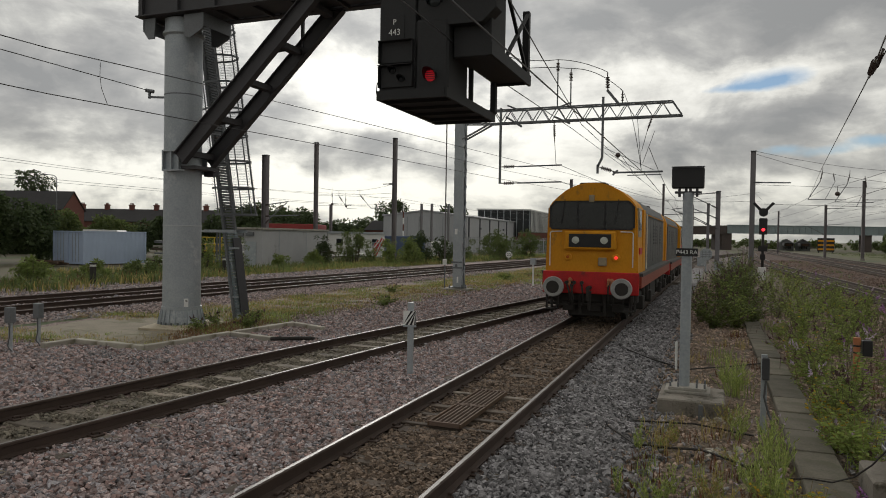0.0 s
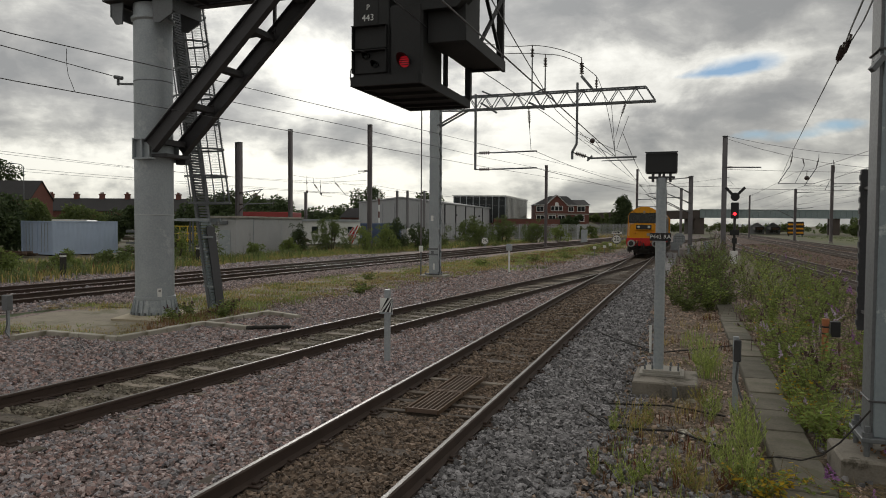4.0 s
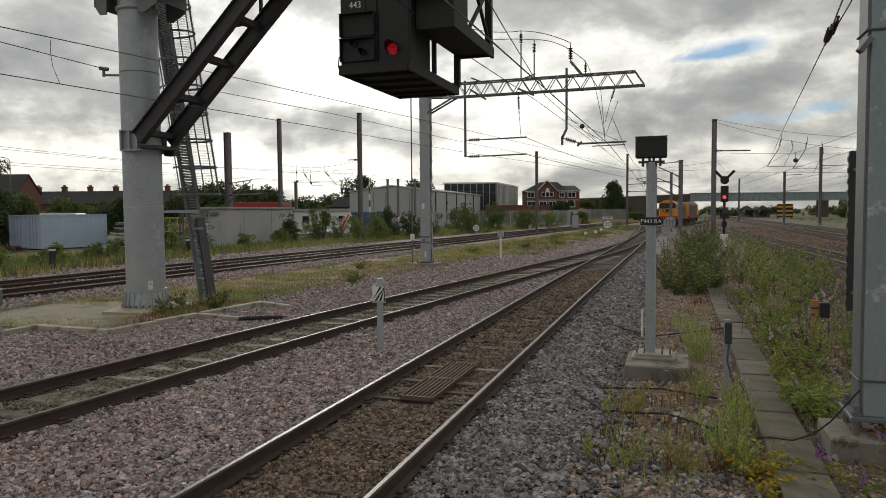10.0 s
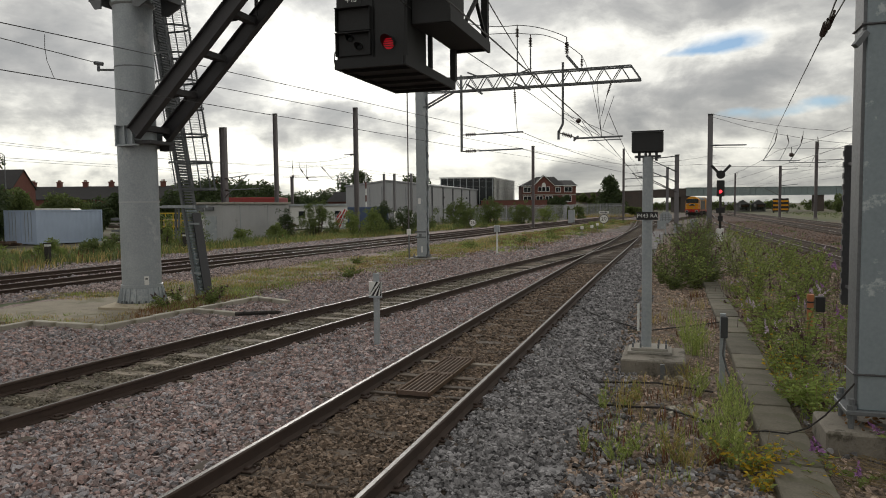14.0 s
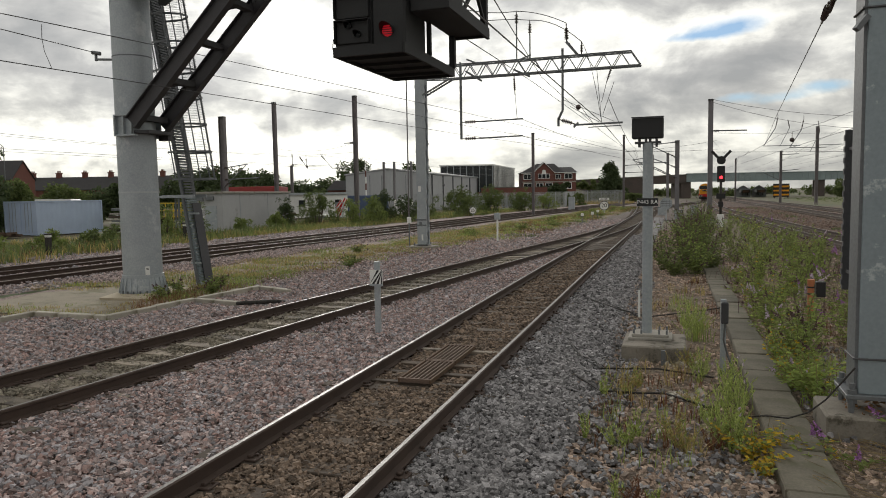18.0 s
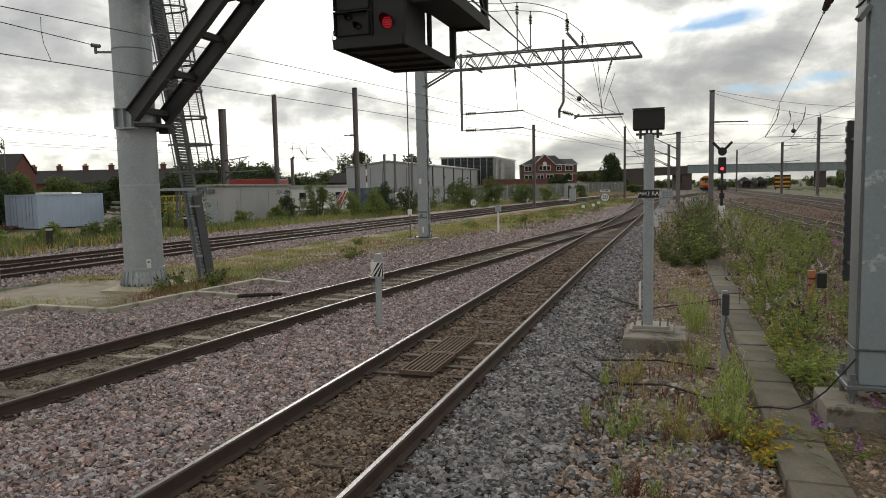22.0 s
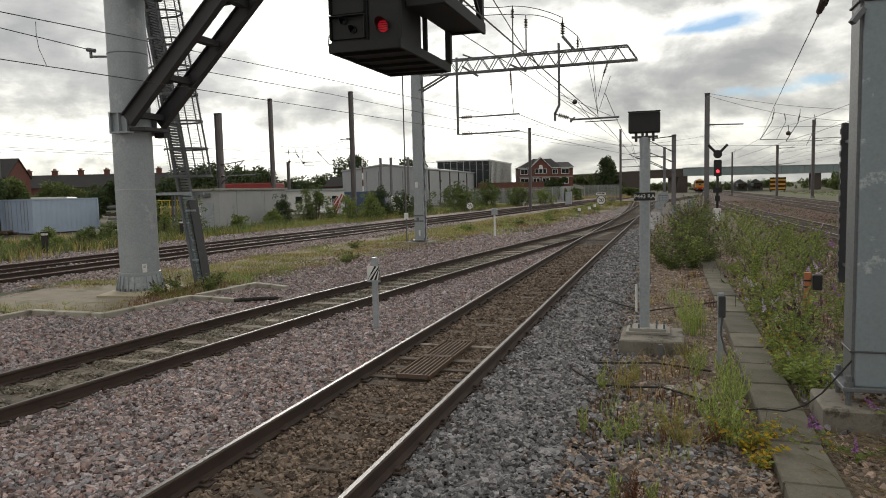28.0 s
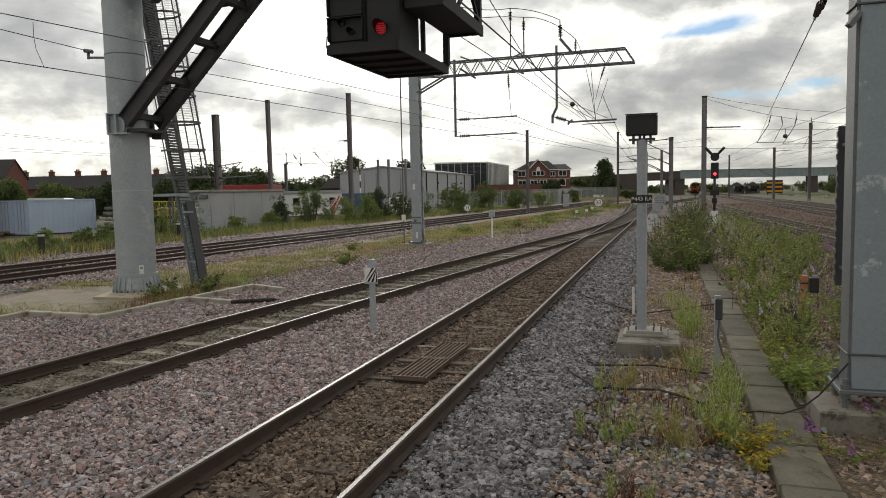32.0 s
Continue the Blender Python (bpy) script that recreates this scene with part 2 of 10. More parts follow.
def ballast_mat(name, a, b, c, cell=16.0, dirt=None):
    """Crushed stone: cells with their own tint and rounded relief."""
    m = bpy.data.materials.new(name)
    nt, bs = nodes_of(m)
    N, L = nt.nodes.new, nt.links.new
    tc = N("ShaderNodeTexCoord")
    vo = N("ShaderNodeTexVoronoi")
    vo.inputs["Scale"].default_value = cell
    L(tc.outputs["Object"], vo.inputs["Vector"])
    sep = N("ShaderNodeSeparateColor")
    L(vo.outputs["Color"], sep.inputs[0])
    ramp = N("ShaderNodeValToRGB")
    e = ramp.color_ramp.elements
    e[0].position, e[0].color = 0.0, (*a, 1)
    e[1].position, e[1].color = 1.0, (*c, 1)
    mid = e.new(0.5)
    mid.color = (*b, 1)
    L(sep.outputs[0], ramp.inputs[0])
    big = N("ShaderNodeTexNoise")
    big.inputs["Scale"].default_value = 0.7
    big.inputs["Detail"].default_value = 6.0
    L(tc.outputs["Object"], big.inputs["Vector"])
    mr = N("ShaderNodeMapRange")
    mr.inputs[1].default_value, mr.inputs[2].default_value = 0.35, 0.68
    mr.inputs[3].default_value, mr.inputs[4].default_value = 0.0, 1.0
    L(big.outputs[0], mr.inputs[0])
    mx = N("ShaderNodeMix")
    mx.data_type = "RGBA"
    L(mr.outputs[0], mx.inputs[0])
    L(ramp.outputs[0], mx.inputs[6])
    mul = N("ShaderNodeMix")
    mul.data_type = "RGBA"
    mul.blend_type = "MULTIPLY"
    mul.inputs[0].default_value = 1.0
    L(ramp.outputs[0], mul.inputs[6])
    mul.inputs[7].default_value = (*(dirt or (0.72, 0.66, 0.6)), 1)
    L(mul.outputs[2], mx.inputs[7])
    L(mx.outputs[2], bs.inputs["Base Color"])
    bs.inputs["Roughness"].default_value = 0.88
    bp = N("ShaderNodeBump")
    bp.inputs["Strength"].default_value = 0.9
    bp.inputs["Distance"].default_value = 0.03
    inv = N("ShaderNodeMath")
    inv.operation = "SUBTRACT"
    inv.inputs[0].default_value = 1.0
    L(vo.outputs["Distance"], inv.inputs[1])
    L(inv.outputs[0], bp.inputs["Height"])
    L(bp.outputs[0], bs.inputs["Normal"])
    return m


def glow(name, colour, strength):
    m = bpy.data.materials.new(name)
    nt, bs = nodes_of(m)
    bs.inputs["Base Color"].default_value = (*[v * 0.3 for v in colour], 1)
    bs.inputs["Emission Color"].default_value = (*colour, 1)
    bs.inputs["Emission Strength"].default_value = strength
    return m


M = {}
M["ballast"] = ballast_mat("ballast_pink_grey", (0.125, 0.097, 0.089), (0.24, 0.187, 0.172), (0.34, 0.268, 0.246))
M["ballast_dark"] = ballast_mat("ballast_dirty", (0.055, 0.044, 0.034), (0.11, 0.087, 0.065), (0.165, 0.128, 0.095), 20.0, (0.6, 0.52, 0.42))
M["ballast_grey"] = ballast_mat("ballast_fresh_grey", (0.072, 0.069, 0.071), (0.17, 0.163, 0.167), (0.285, 0.275, 0.28), 15.0, (0.8, 0.78, 0.76))
M["ballast_far"] = ballast_mat("ballast_brown_grey", (0.066, 0.053, 0.047), (0.125, 0.101, 0.09), (0.18, 0.148, 0.132))
M["earth"] = ballast_mat("earth_and_fine_stone", (0.085, 0.060, 0.046), (0.13, 0.097, 0.076), (0.20, 0.155, 0.125), 26.0, (0.75, 0.72, 0.5))
M["far_ground"] = mat("far_ground_grass_and_gravel", (0.085, 0.08, 0.042), (0.125, 0.10, 0.07), rough=0.95, scale=0.25, fine=5.0, bump=0.3, depth=0.05, spots=(0.07, 0.09, 0.035), spot_scale=0.12, spot_at=0.5)
M["dry_grass_ground"] = mat("dry_grass_ground", (0.19, 0.145, 0.055), (0.125, 0.118, 0.045), rough=0.95, scale=0.8, fine=14.0, bump=0.4, depth=0.04)
M["rail_side"] = mat("rail_rust", (0.045, 0.03, 0.024), (0.07, 0.045, 0.034), rough=0.75, metal=0.25, scale=3.0, fine=80.0)
M["rail_top"] = mat("rail_worn_steel", (0.145, 0.132, 0.122), (0.10, 0.09, 0.083), rough=0.43, metal=0.0, scale=4.0, fine=120.0, bump=0.05, depth=0.001, stretch=(1, 0.05, 1))
M["rail_dull"] = mat("rail_dull_steel", (0.14, 0.122, 0.108), (0.09, 0.078, 0.068), rough=0.46, metal=0.0, scale=4.0, fine=120.0, bump=0.05, depth=0.001, stretch=(1, 0.05, 1))
M["rail_bright"] = mat("rail_polished_steel", (0.34, 0.315, 0.29), (0.24, 0.22, 0.20), rough=0.36, metal=0.5, scale=4.0, fine=120.0, bump=0.05, depth=0.001, stretch=(1, 0.05, 1))
M["sleeper"] = mat("sleeper_timber", (0.06, 0.043, 0.031), (0.095, 0.072, 0.053), rough=0.9, scale=5.0, fine=40.0, bump=0.5, depth=0.01, stretch=(0.2, 1, 1), vary=0.25)
M["galv"] = mat("galvanised_steel", (0.39, 0.42, 0.44), (0.27, 0.295, 0.315), rough=0.5, metal=0.35, scale=1.2, fine=24.0, bump=0.05, spots=(0.44, 0.46, 0.475), spot_scale=1.3, spot_at=0.57)
M["galv_dark"] = mat("galvanised_steel_dull", (0.17, 0.18, 0.19), (0.12, 0.125, 0.13), rough=0.55, metal=0.4, scale=1.5, fine=30.0, bump=0.05)
M["black_steel"] = mat("black_painted_steel", (0.052, 0.050, 0.054), (0.036, 0.035, 0.038), rough=0.62, metal=0.0, scale=2.0, fine=40.0, bump=0.05)
M["signal_black"] = mat("signal_black_paint", (0.017, 0.017, 0.018), (0.012, 0.012, 0.013), rough=0.7, scale=2.0, fine=40.0, bump=0.05)
M["grey_steel"] = mat("dark_grey_steel", (0.06, 0.06, 0.065), (0.045, 0.045, 0.05), rough=0.5, metal=0.3, scale=2.0, fine=40.0, bump=0.05)
M["mast"] = mat("mast_brown_grey", (0.17, 0.15, 0.155), (0.13, 0.115, 0.12), rough=0.6, metal=0.2, scale=1.5, fine=30.0, bump=0.05)
M["concrete"] = mat("concrete", (0.33, 0.31, 0.275), (0.22, 0.205, 0.18), rough=0.92, scale=2.5, fine=45.0, bump=0.3, depth=0.006, spots=(0.12, 0.11, 0.085), spot_scale=1.8, spot_at=0.58, vary=0.1)
M["concrete_dark"] = mat("concrete_weathered", (0.18, 0.165, 0.138), (0.105, 0.098, 0.08), rough=0.93, scale=3.5, fine=45.0, bump=0.35, depth=0.006, spots=(0.07, 0.075, 0.045), spot_scale=2.5, spot_at=0.55, vary=0.15)
M["white"] = mat("white_paint", (0.78, 0.78, 0.76), (0.62, 0.62, 0.60), rough=0.5, scale=4.0, fine=60.0, bump=0.03, spots=(0.4, 0.39, 0.36), spot_scale=5.0, spot_at=0.66)
M["black"] = mat("black_plastic", (0.009, 0.009, 0.010), (0.014, 0.014, 0.015), rough=0.55, scale=5.0, fine=80.0, bump=0.03)
M["orange"] = mat("orange_plastic", (0.46, 0.165, 0.065), (0.34, 0.125, 0.055), rough=0.55, scale=6.0, fine=50.0)
M["yellow"] = mat("loco_yellow", (0.68, 0.295, 0.001), (0.55, 0.225, 0.001), rough=0.7, scale=1.6, fine=30.0, bump=0.04, spots=(0.36, 0.17, 0.02), spot_scale=2.6, spot_at=0.61, stretch=(1, 1, 0.5))
M["loco_red"] = mat("loco_red", (0.58, 0.008, 0.010), (0.34, 0.010, 0.010), rough=0.6, scale=3.0, fine=30.0, bump=0.03, spots=(0.13, 0.02, 0.015), spot_scale=2.4, spot_at=0.6)
M["loco_grey"] = mat("loco_grey", (0.05, 0.05, 0.049), (0.03, 0.031, 0.03), rough=0.5, scale=1.4, fine=30.0, bump=0.03, spots=(0.10, 0.095, 0.085), spot_scale=1.1, spot_at=0.6)
# solebar red darkened in the colour for the shade below the running plate
M["loco_sole_shaded"] = mat("loco_solebar_red_shaded", (0.30, 0.05, 0.022), (0.2, 0.04, 0.02), rough=0.5, scale=2.0, fine=30.0)
M["underframe"] = mat("underframe_grime", (0.02, 0.018, 0.016), (0.035, 0.03, 0.026), rough=0.8, scale=3.0, fine=30.0)
M["glass_dark"] = mat("dark_glazing", (0.012, 0.016, 0.018), (0.02, 0.024, 0.026), rough=0.08, scale=1.0, fine=4.0, bump=0.0)
M["buffer_steel"] = mat("buffer_steel", (0.36, 0.36, 0.35), (0.22, 0.22, 0.21), rough=0.6, metal=0.2, scale=6.0, fine=50.0)
M["container"] = mat("container_blue_grey", (0.42, 0.50, 0.64), (0.36, 0.43, 0.56), rough=0.55, scale=0.8, fine=20.0, bump=0.04, spots=(0.25, 0.22, 0.2), spot_scale=1.0, spot_at=0.68)
M["render_grey"] = mat("cabin_grey", (0.40, 0.40, 0.405), (0.33, 0.33, 0.335), rough=0.7, scale=0.6, fine=12.0, bump=0.05, spots=(0.27, 0.27, 0.26), spot_scale=0.7, spot_at=0.6)
M["cladding"] = mat("warehouse_cladding", (0.39, 0.395, 0.41), (0.33, 0.335, 0.35), rough=0.55, scale=0.3, fine=6.0, bump=0.05, stretch=(1, 1, 0.2))
M["red_roof"] = mat("red_sheet_roof", (0.30, 0.03, 0.028), (0.22, 0.025, 0.024), rough=0.5, scale=0.5, fine=10.0)
M["roof_tile"] = mat("dark_roof_tiles", (0.026, 0.025, 0.026), (0.040, 0.037, 0.038), rough=0.85, scale=0.6, fine=8.0, bump=0.2)
M["brick"] = mat("red_brick", (0.175, 0.068, 0.052), (0.125, 0.05, 0.04), rough=0.9, scale=0.8, fine=12.0, bump=0.1)
M["brick_dark"] = mat("sooty_brick", (0.10, 0.075, 0.065), (0.065, 0.055, 0.05), rough=0.92, scale=0.5, fine=6.0, bump=0.1)
M["girder"] = mat("girder_pale_blue", (0.27, 0.325, 0.33), (0.21, 0.255, 0.26), rough=0.6, scale=0.4, fine=6.0, bump=0.05, spots=(0.22, 0.2, 0.17), spot_scale=0.5, spot_at=0.66)
M["palisade"] = mat("palisade_galvanised", (0.38, 0.39, 0.40), (0.29, 0.30, 0.31), rough=0.6, metal=0.3, scale=1.0, fine=12.0, vary=0.15, island=True)
M["bark"] = mat("bark", (0.09, 0.07, 0.055), (0.055, 0.043, 0.035), rough=0.95, scale=3.0, fine=30.0, bump=0.5)
M["leaf_dark"] = mat("leaves_dark", (0.045, 0.068, 0.025), (0.072, 0.098, 0.035), rough=0.7, scale=0.6, fine=6.0, bump=0.0, vary=0.35, island=True)
M["leaf_mid"] = mat("leaves_mid", (0.09, 0.125, 0.04), (0.135, 0.165, 0.05), rough=0.65, scale=2.0, fine=14.0, bump=0.0, vary=0.4, island=True)
M["leaf_light"] = mat("leaves_light", (0.145, 0.195, 0.052), (0.205, 0.245, 0.072), rough=0.65, scale=2.0, fine=14.0, bump=0.0, vary=0.35, island=True)
M["leaf_yellow"] = mat("leaves_turning_yellow", (0.55, 0.36, 0.02), (0.42, 0.30, 0.03), rough=0.65, scale=2.0, fine=14.0, bump=0.0, vary=0.3, island=True)
M["dry"] = mat("dry_stems", (0.24, 0.18, 0.085), (0.16, 0.11, 0.055), rough=0.9, scale=2.0, fine=14.0, bump=0.0, vary=0.35, island=True)
M["red_weed"] = mat("red_brown_weed", (0.17, 0.06, 0.03), (0.12, 0.07, 0.035), rough=0.9, scale=2.0, fine=14.0, bump=0.0, vary=0.4, island=True)
M["brown_weed"] = mat("brown_dead_weed", (0.235, 0.125, 0.055), (0.16, 0.085, 0.04), rough=0.9, scale=2.0, fine=14.0, bump=0.0, vary=0.45, island=True)
# colour raised above leaf_fresh in place of light passing through thin leaves
M["weed_bright"] = mat("bright_weed_leaves", (0.30, 0.375, 0.09), (0.38, 0.42, 0.13), rough=0.65, scale=2.0, fine=14.0, bump=0.0, vary=0.35, island=True)
M["purple"] = mat("purple_flower", (0.36, 0.17, 0.38), (0.25, 0.11, 0.27), rough=0.8, scale=4.0, fine=30.0, bump=0.0, vary=0.3, island=True)
M["seedhead"] = mat("brown_seed_heads", (0.075, 0.04, 0.042), (0.13, 0.075, 0.075), rough=0.9, scale=4.0, fine=30.0, bump=0.0, vary=0.35, island=True)
M["stone_pink"] = mat("ballast_stone_pink", (0.44, 0.350, 0.332), (0.19, 0.152, 0.145), rough=0.85, scale=6.0, fine=70.0, bump=0.2, depth=0.004, vary=0.6, island=True)
M["stone_grey"] = mat("ballast_stone_grey", (0.284, 0.272, 0.276), (0.090, 0.085, 0.086), rough=0.8, scale=6.0, fine=70.0, bump=0.2, depth=0.004, vary=0.65, island=True)
M["stone_mossy"] = mat("ballast_stone_mossy", (0.255, 0.222, 0.172), (0.115, 0.102, 0.078), rough=0.92, scale=6.0, fine=70.0, bump=0.2, depth=0.004, vary=0.45, island=True)
M["stone_dirty"] = mat("ballast_stone_dirty", (0.215, 0.155, 0.112), (0.088, 0.065, 0.049), rough=0.92, scale=6.0, fine=70.0, bump=0.2, depth=0.004, vary=0.6, island=True)
M["wire"] = mat("cable_dark", (0.10, 0.10, 0.105), (0.07, 0.07, 0.072), rough=0.5, metal=0.3, bump=0.0)
M["porcelain"] = mat("brown_insulator", (0.06, 0.035, 0.03), (0.04, 0.03, 0.026), rough=0.3, bump=0.0)
M["red_lamp"] = glow("red_signal_light", (1.0, 0.02, 0.03), 4.0)
M["red_lamp_dim"] = glow("red_signal_light_lens", (0.6, 0.012, 0.025), 0.30)
M["tail_lamp"] = glow("red_tail_light", (1.0, 0.04, 0.03), 1.3)
M["lamp_glass"] = mat("headlamp_glass", (0.55, 0.58, 0.52), (0.45, 0.48, 0.43), rough=0.15, bump=0.0)
M["galv_mast"] = mat("galvanised_patchy", (0.28, 0.325, 0.35), (0.22, 0.26, 0.28), rough=0.5, metal=0.3, scale=1.0, fine=24.0, bump=0.05, spots=(0.46, 0.495, 0.51), spot_scale=1.4, spot_at=0.57, spot_soft=0.04)
M["rust"] = mat("rusty_steel", (0.12, 0.07, 0.04), (0.08, 0.05, 0.032), rough=0.85, metal=0.2, scale=4.0, fine=50.0)
M["rust_pale"] = mat("rusty_steel_pale", (0.165, 0.112, 0.084), (0.11, 0.075, 0.058), rough=0.85, metal=0.1, scale=4.0, fine=50.0)
M["bank_grass"] = mat("bank_rough_grass", (0.075, 0.072, 0.03), (0.135, 0.105, 0.05), rough=0.95, scale=0.3, fine=4.0, bump=0.5, depth=0.08)
M["cab_glass"] = mat("cab_glass", (0.006, 0.007, 0.007), (0.02, 0.022, 0.022), rough=0.14, scale=1.0, fine=4.0, bump=0.0)
M["tail_unlit"] = mat("unlit_tail_lamp", (0.5, 0.12, 0.02), (0.4, 0.1, 0.02), rough=0.2, bump=0.0)
M["stem"] = mat("green_brown_stems", (0.12, 0.10, 0.05), (0.09, 0.10, 0.04), rough=0.85, scale=3.0, fine=20.0, bump=0.0)
M["dry_grass"] = mat("dry_grass", (0.41, 0.315, 0.12), (0.28, 0.235, 0.09), rough=0.9, scale=1.0, fine=8.0, bump=0.0, vary=0.4, island=True)
M["stone_cess"] = mat("cess_stone", (0.43, 0.325, 0.255), (0.175, 0.128, 0.10), rough=0.9, scale=6.0, fine=70.0, bump=0.2, depth=0.004, vary=0.5, island=True)
M["ballast_rust"] = ballast_mat("ballast_rusty_brown", (0.040, 0.024, 0.018), (0.080, 0.048, 0.036), (0.125, 0.080, 0.060), 14.0, (0.8, 0.62, 0.5))
M["tarp_blue"] = mat("dull_blue_paint", (0.07, 0.10, 0.19), (0.05, 0.075, 0.14), rough=0.6, scale=0.8, fine=10.0)
M["sleeper_mid"] = mat("sleeper_weathered", (0.22, 0.185, 0.145), (0.12, 0.10, 0.08), rough=0.9, scale=5.0, fine=50.0, bump=0.4, vary=0.6, spots=(0.07, 0.055, 0.042), spot_scale=3.0, spot_at=0.52)
M["mast_grey"] = mat("mast_weathered_grey", (0.25, 0.24, 0.25), (0.19, 0.18, 0.19), rough=0.55, metal=0.3, scale=1.5, fine=30.0, bump=0.05)
M["slab"] = mat("weathered_slab", (0.27, 0.235, 0.175), (0.165, 0.142, 0.102), rough=0.95, scale=2.0, fine=40.0, bump=0.5, depth=0.01, spots=(0.13, 0.118, 0.062), spot_scale=0.9, spot_at=0.54)
M["galv_pale"] = mat("galvanised_pale", (0.44, 0.46, 0.47), (0.36, 0.38, 0.39), rough=0.5, metal=0.3, scale=2.0, fine=40.0, bump=0.05)
M["verge_ground"] = mat("grass_and_gravel", (0.20, 0.158, 0.10), (0.11, 0.098, 0.05), rough=0.95, scale=0.9, fine=18.0, bump=0.5, depth=0.03, spots=(0.235, 0.19, 0.165), spot_scale=0.7, spot_at=0.5)
M["stone_rust"] = mat("ballast_stone_rusty", (0.25, 0.172, 0.135), (0.115, 0.079, 0.062), rough=0.9, scale=6.0, fine=70.0, bump=0.2, depth=0.004, vary=0.5, island=True)
M["pad"] = mat("pale_warm_concrete", (0.43, 0.375, 0.28), (0.32, 0.265, 0.185), rough=0.92, scale=2.5, fine=45.0, bump=0.3, depth=0.006, spots=(0.17, 0.135, 0.085), spot_scale=2.2, spot_at=0.56)
M["kerb"] = mat("kerb_concrete", (0.40, 0.375, 0.315), (0.29, 0.265, 0.22), rough=0.92, scale=2.5, fine=45.0, bump=0.3, depth=0.006, spots=(0.16, 0.145, 0.10), spot_scale=2.4, spot_at=0.6, vary=0.15)
M["lid"] = mat("mossy_trough_lid", (0.148, 0.131, 0.098), (0.082, 0.073, 0.054), rough=0.95, scale=3.0, fine=40.0, bump=0.4, depth=0.008, spots=(0.085, 0.08, 0.05), spot_scale=2.6, spot_at=0.55, vary=0.25)
M["leaf_fresh"] = mat("fresh_weed_leaves", (0.21, 0.285, 0.068), (0.29, 0.335, 0.095), rough=0.65, scale=2.0, fine=14.0, bump=0.0, vary=0.4, island=True)
M["footing"] = mat("concrete_footing", (0.235, 0.21, 0.175), (0.13, 0.115, 0.094), rough=0.93, scale=3.5, fine=45.0, bump=0.35, depth=0.006, spots=(0.07, 0.062, 0.045), spot_scale=3.2, spot_at=0.53)
M["pale_flower"] = mat("pale_flowers", (0.58, 0.48, 0.58), (0.45, 0.36, 0.45), rough=0.8, bump=0.0, vary=0.3, island=True)
M["far_grass"] = mat("rough_green_grass", (0.075, 0.092, 0.03), (0.115, 0.105, 0.045), rough=0.95, scale=0.3, fine=4.0, bump=0.5, depth=0.06)


def let_light_through(m, share):
    """Leaves pass some of the light that falls on their backs."""
    nt = m.node_tree
    bs = [n for n in nt.nodes if n.type == "BSDF_PRINCIPLED"][0]
    out = [n for n in nt.nodes if n.type == "OUTPUT_MATERIAL"][0]
    tr = nt.nodes.new("ShaderNodeBsdfTranslucent")
    link = bs.inputs["Base Color"].links[0]
    nt.links.new(link.from_socket, tr.inputs["Color"])
    mx = nt.nodes.new("ShaderNodeMixShader")
    mx.inputs[0].default_value = share
    nt.links.new(bs.outputs[0], mx.inputs[1])
    nt.links.new(tr.outputs[0], mx.inputs[2])
    nt.links.new(mx.outputs[0], out.inputs[0])


for key, share in (("leaf_dark", 0.25), ("leaf_mid", 0.4), ("leaf_light", 0.45), ("leaf_yellow", 0.45), ("leaf_fresh", 0.5), ("dry_grass", 0.35)):
    let_light_through(M[key], share)
for key in ("glass_dark",):
    for n in M[key].node_tree.nodes:
        if n.type == "BSDF_PRINCIPLED":
            n.inputs["Specular IOR Level"].default_value = 0.3
M["rail_yellow"] = mat("yellow_handrail_paint", (0.58, 0.42, 0.03), (0.46, 0.33, 0.03), rough=0.6, bump=0.03)
M["beige"] = mat("beige_paint", (0.36, 0.30, 0.20), (0.27, 0.22, 0.15), rough=0.6, bump=0.03)
M["stone_red"] = mat("ballast_stone_red_brown", (0.39, 0.268, 0.242), (0.18, 0.122, 0.11), rough=0.85, scale=6.0, fine=70.0, bump=0.2, depth=0.004, vary=0.5, island=True)
M["stone_slate"] = mat("ballast_stone_slate", (0.375, 0.348, 0.36), (0.143, 0.133, 0.139), rough=0.8, scale=6.0, fine=70.0, bump=0.2, depth=0.004, vary=0.55, island=True)

# ---- building helpers ----
def thing(name, m, label, category, group="", kind=""):
    ob = new(name)
    ob.empty_display_size = 0.2
    ob.matrix_basis = m
    return tagged(ob, label, category, group, kind)


def part(name, bm, material, parent=None, label="", m=None):
    """Links a bmesh (or a mesh) as one object under a thing or a part."""
    if isinstance(bm, bmesh.types.BMesh):
        me = bpy.data.meshes.new(name)
        bm.normal_update()
        bm.to_mesh(me)
        bm.free()
    else:
        me = bm
    if not me.materials:
        me.materials.append(material)
    ob = new(name, me)
    if m is not None:
        ob.matrix_basis = m
    ob.parent = parent
    if label:
        ob["label"] = label
    return ob


def single(name, bm, material, m, label, category, group="", kind=""):
    ob = part(name, bm, material, None, "", m)
    return tagged(ob, label, category, group, kind)


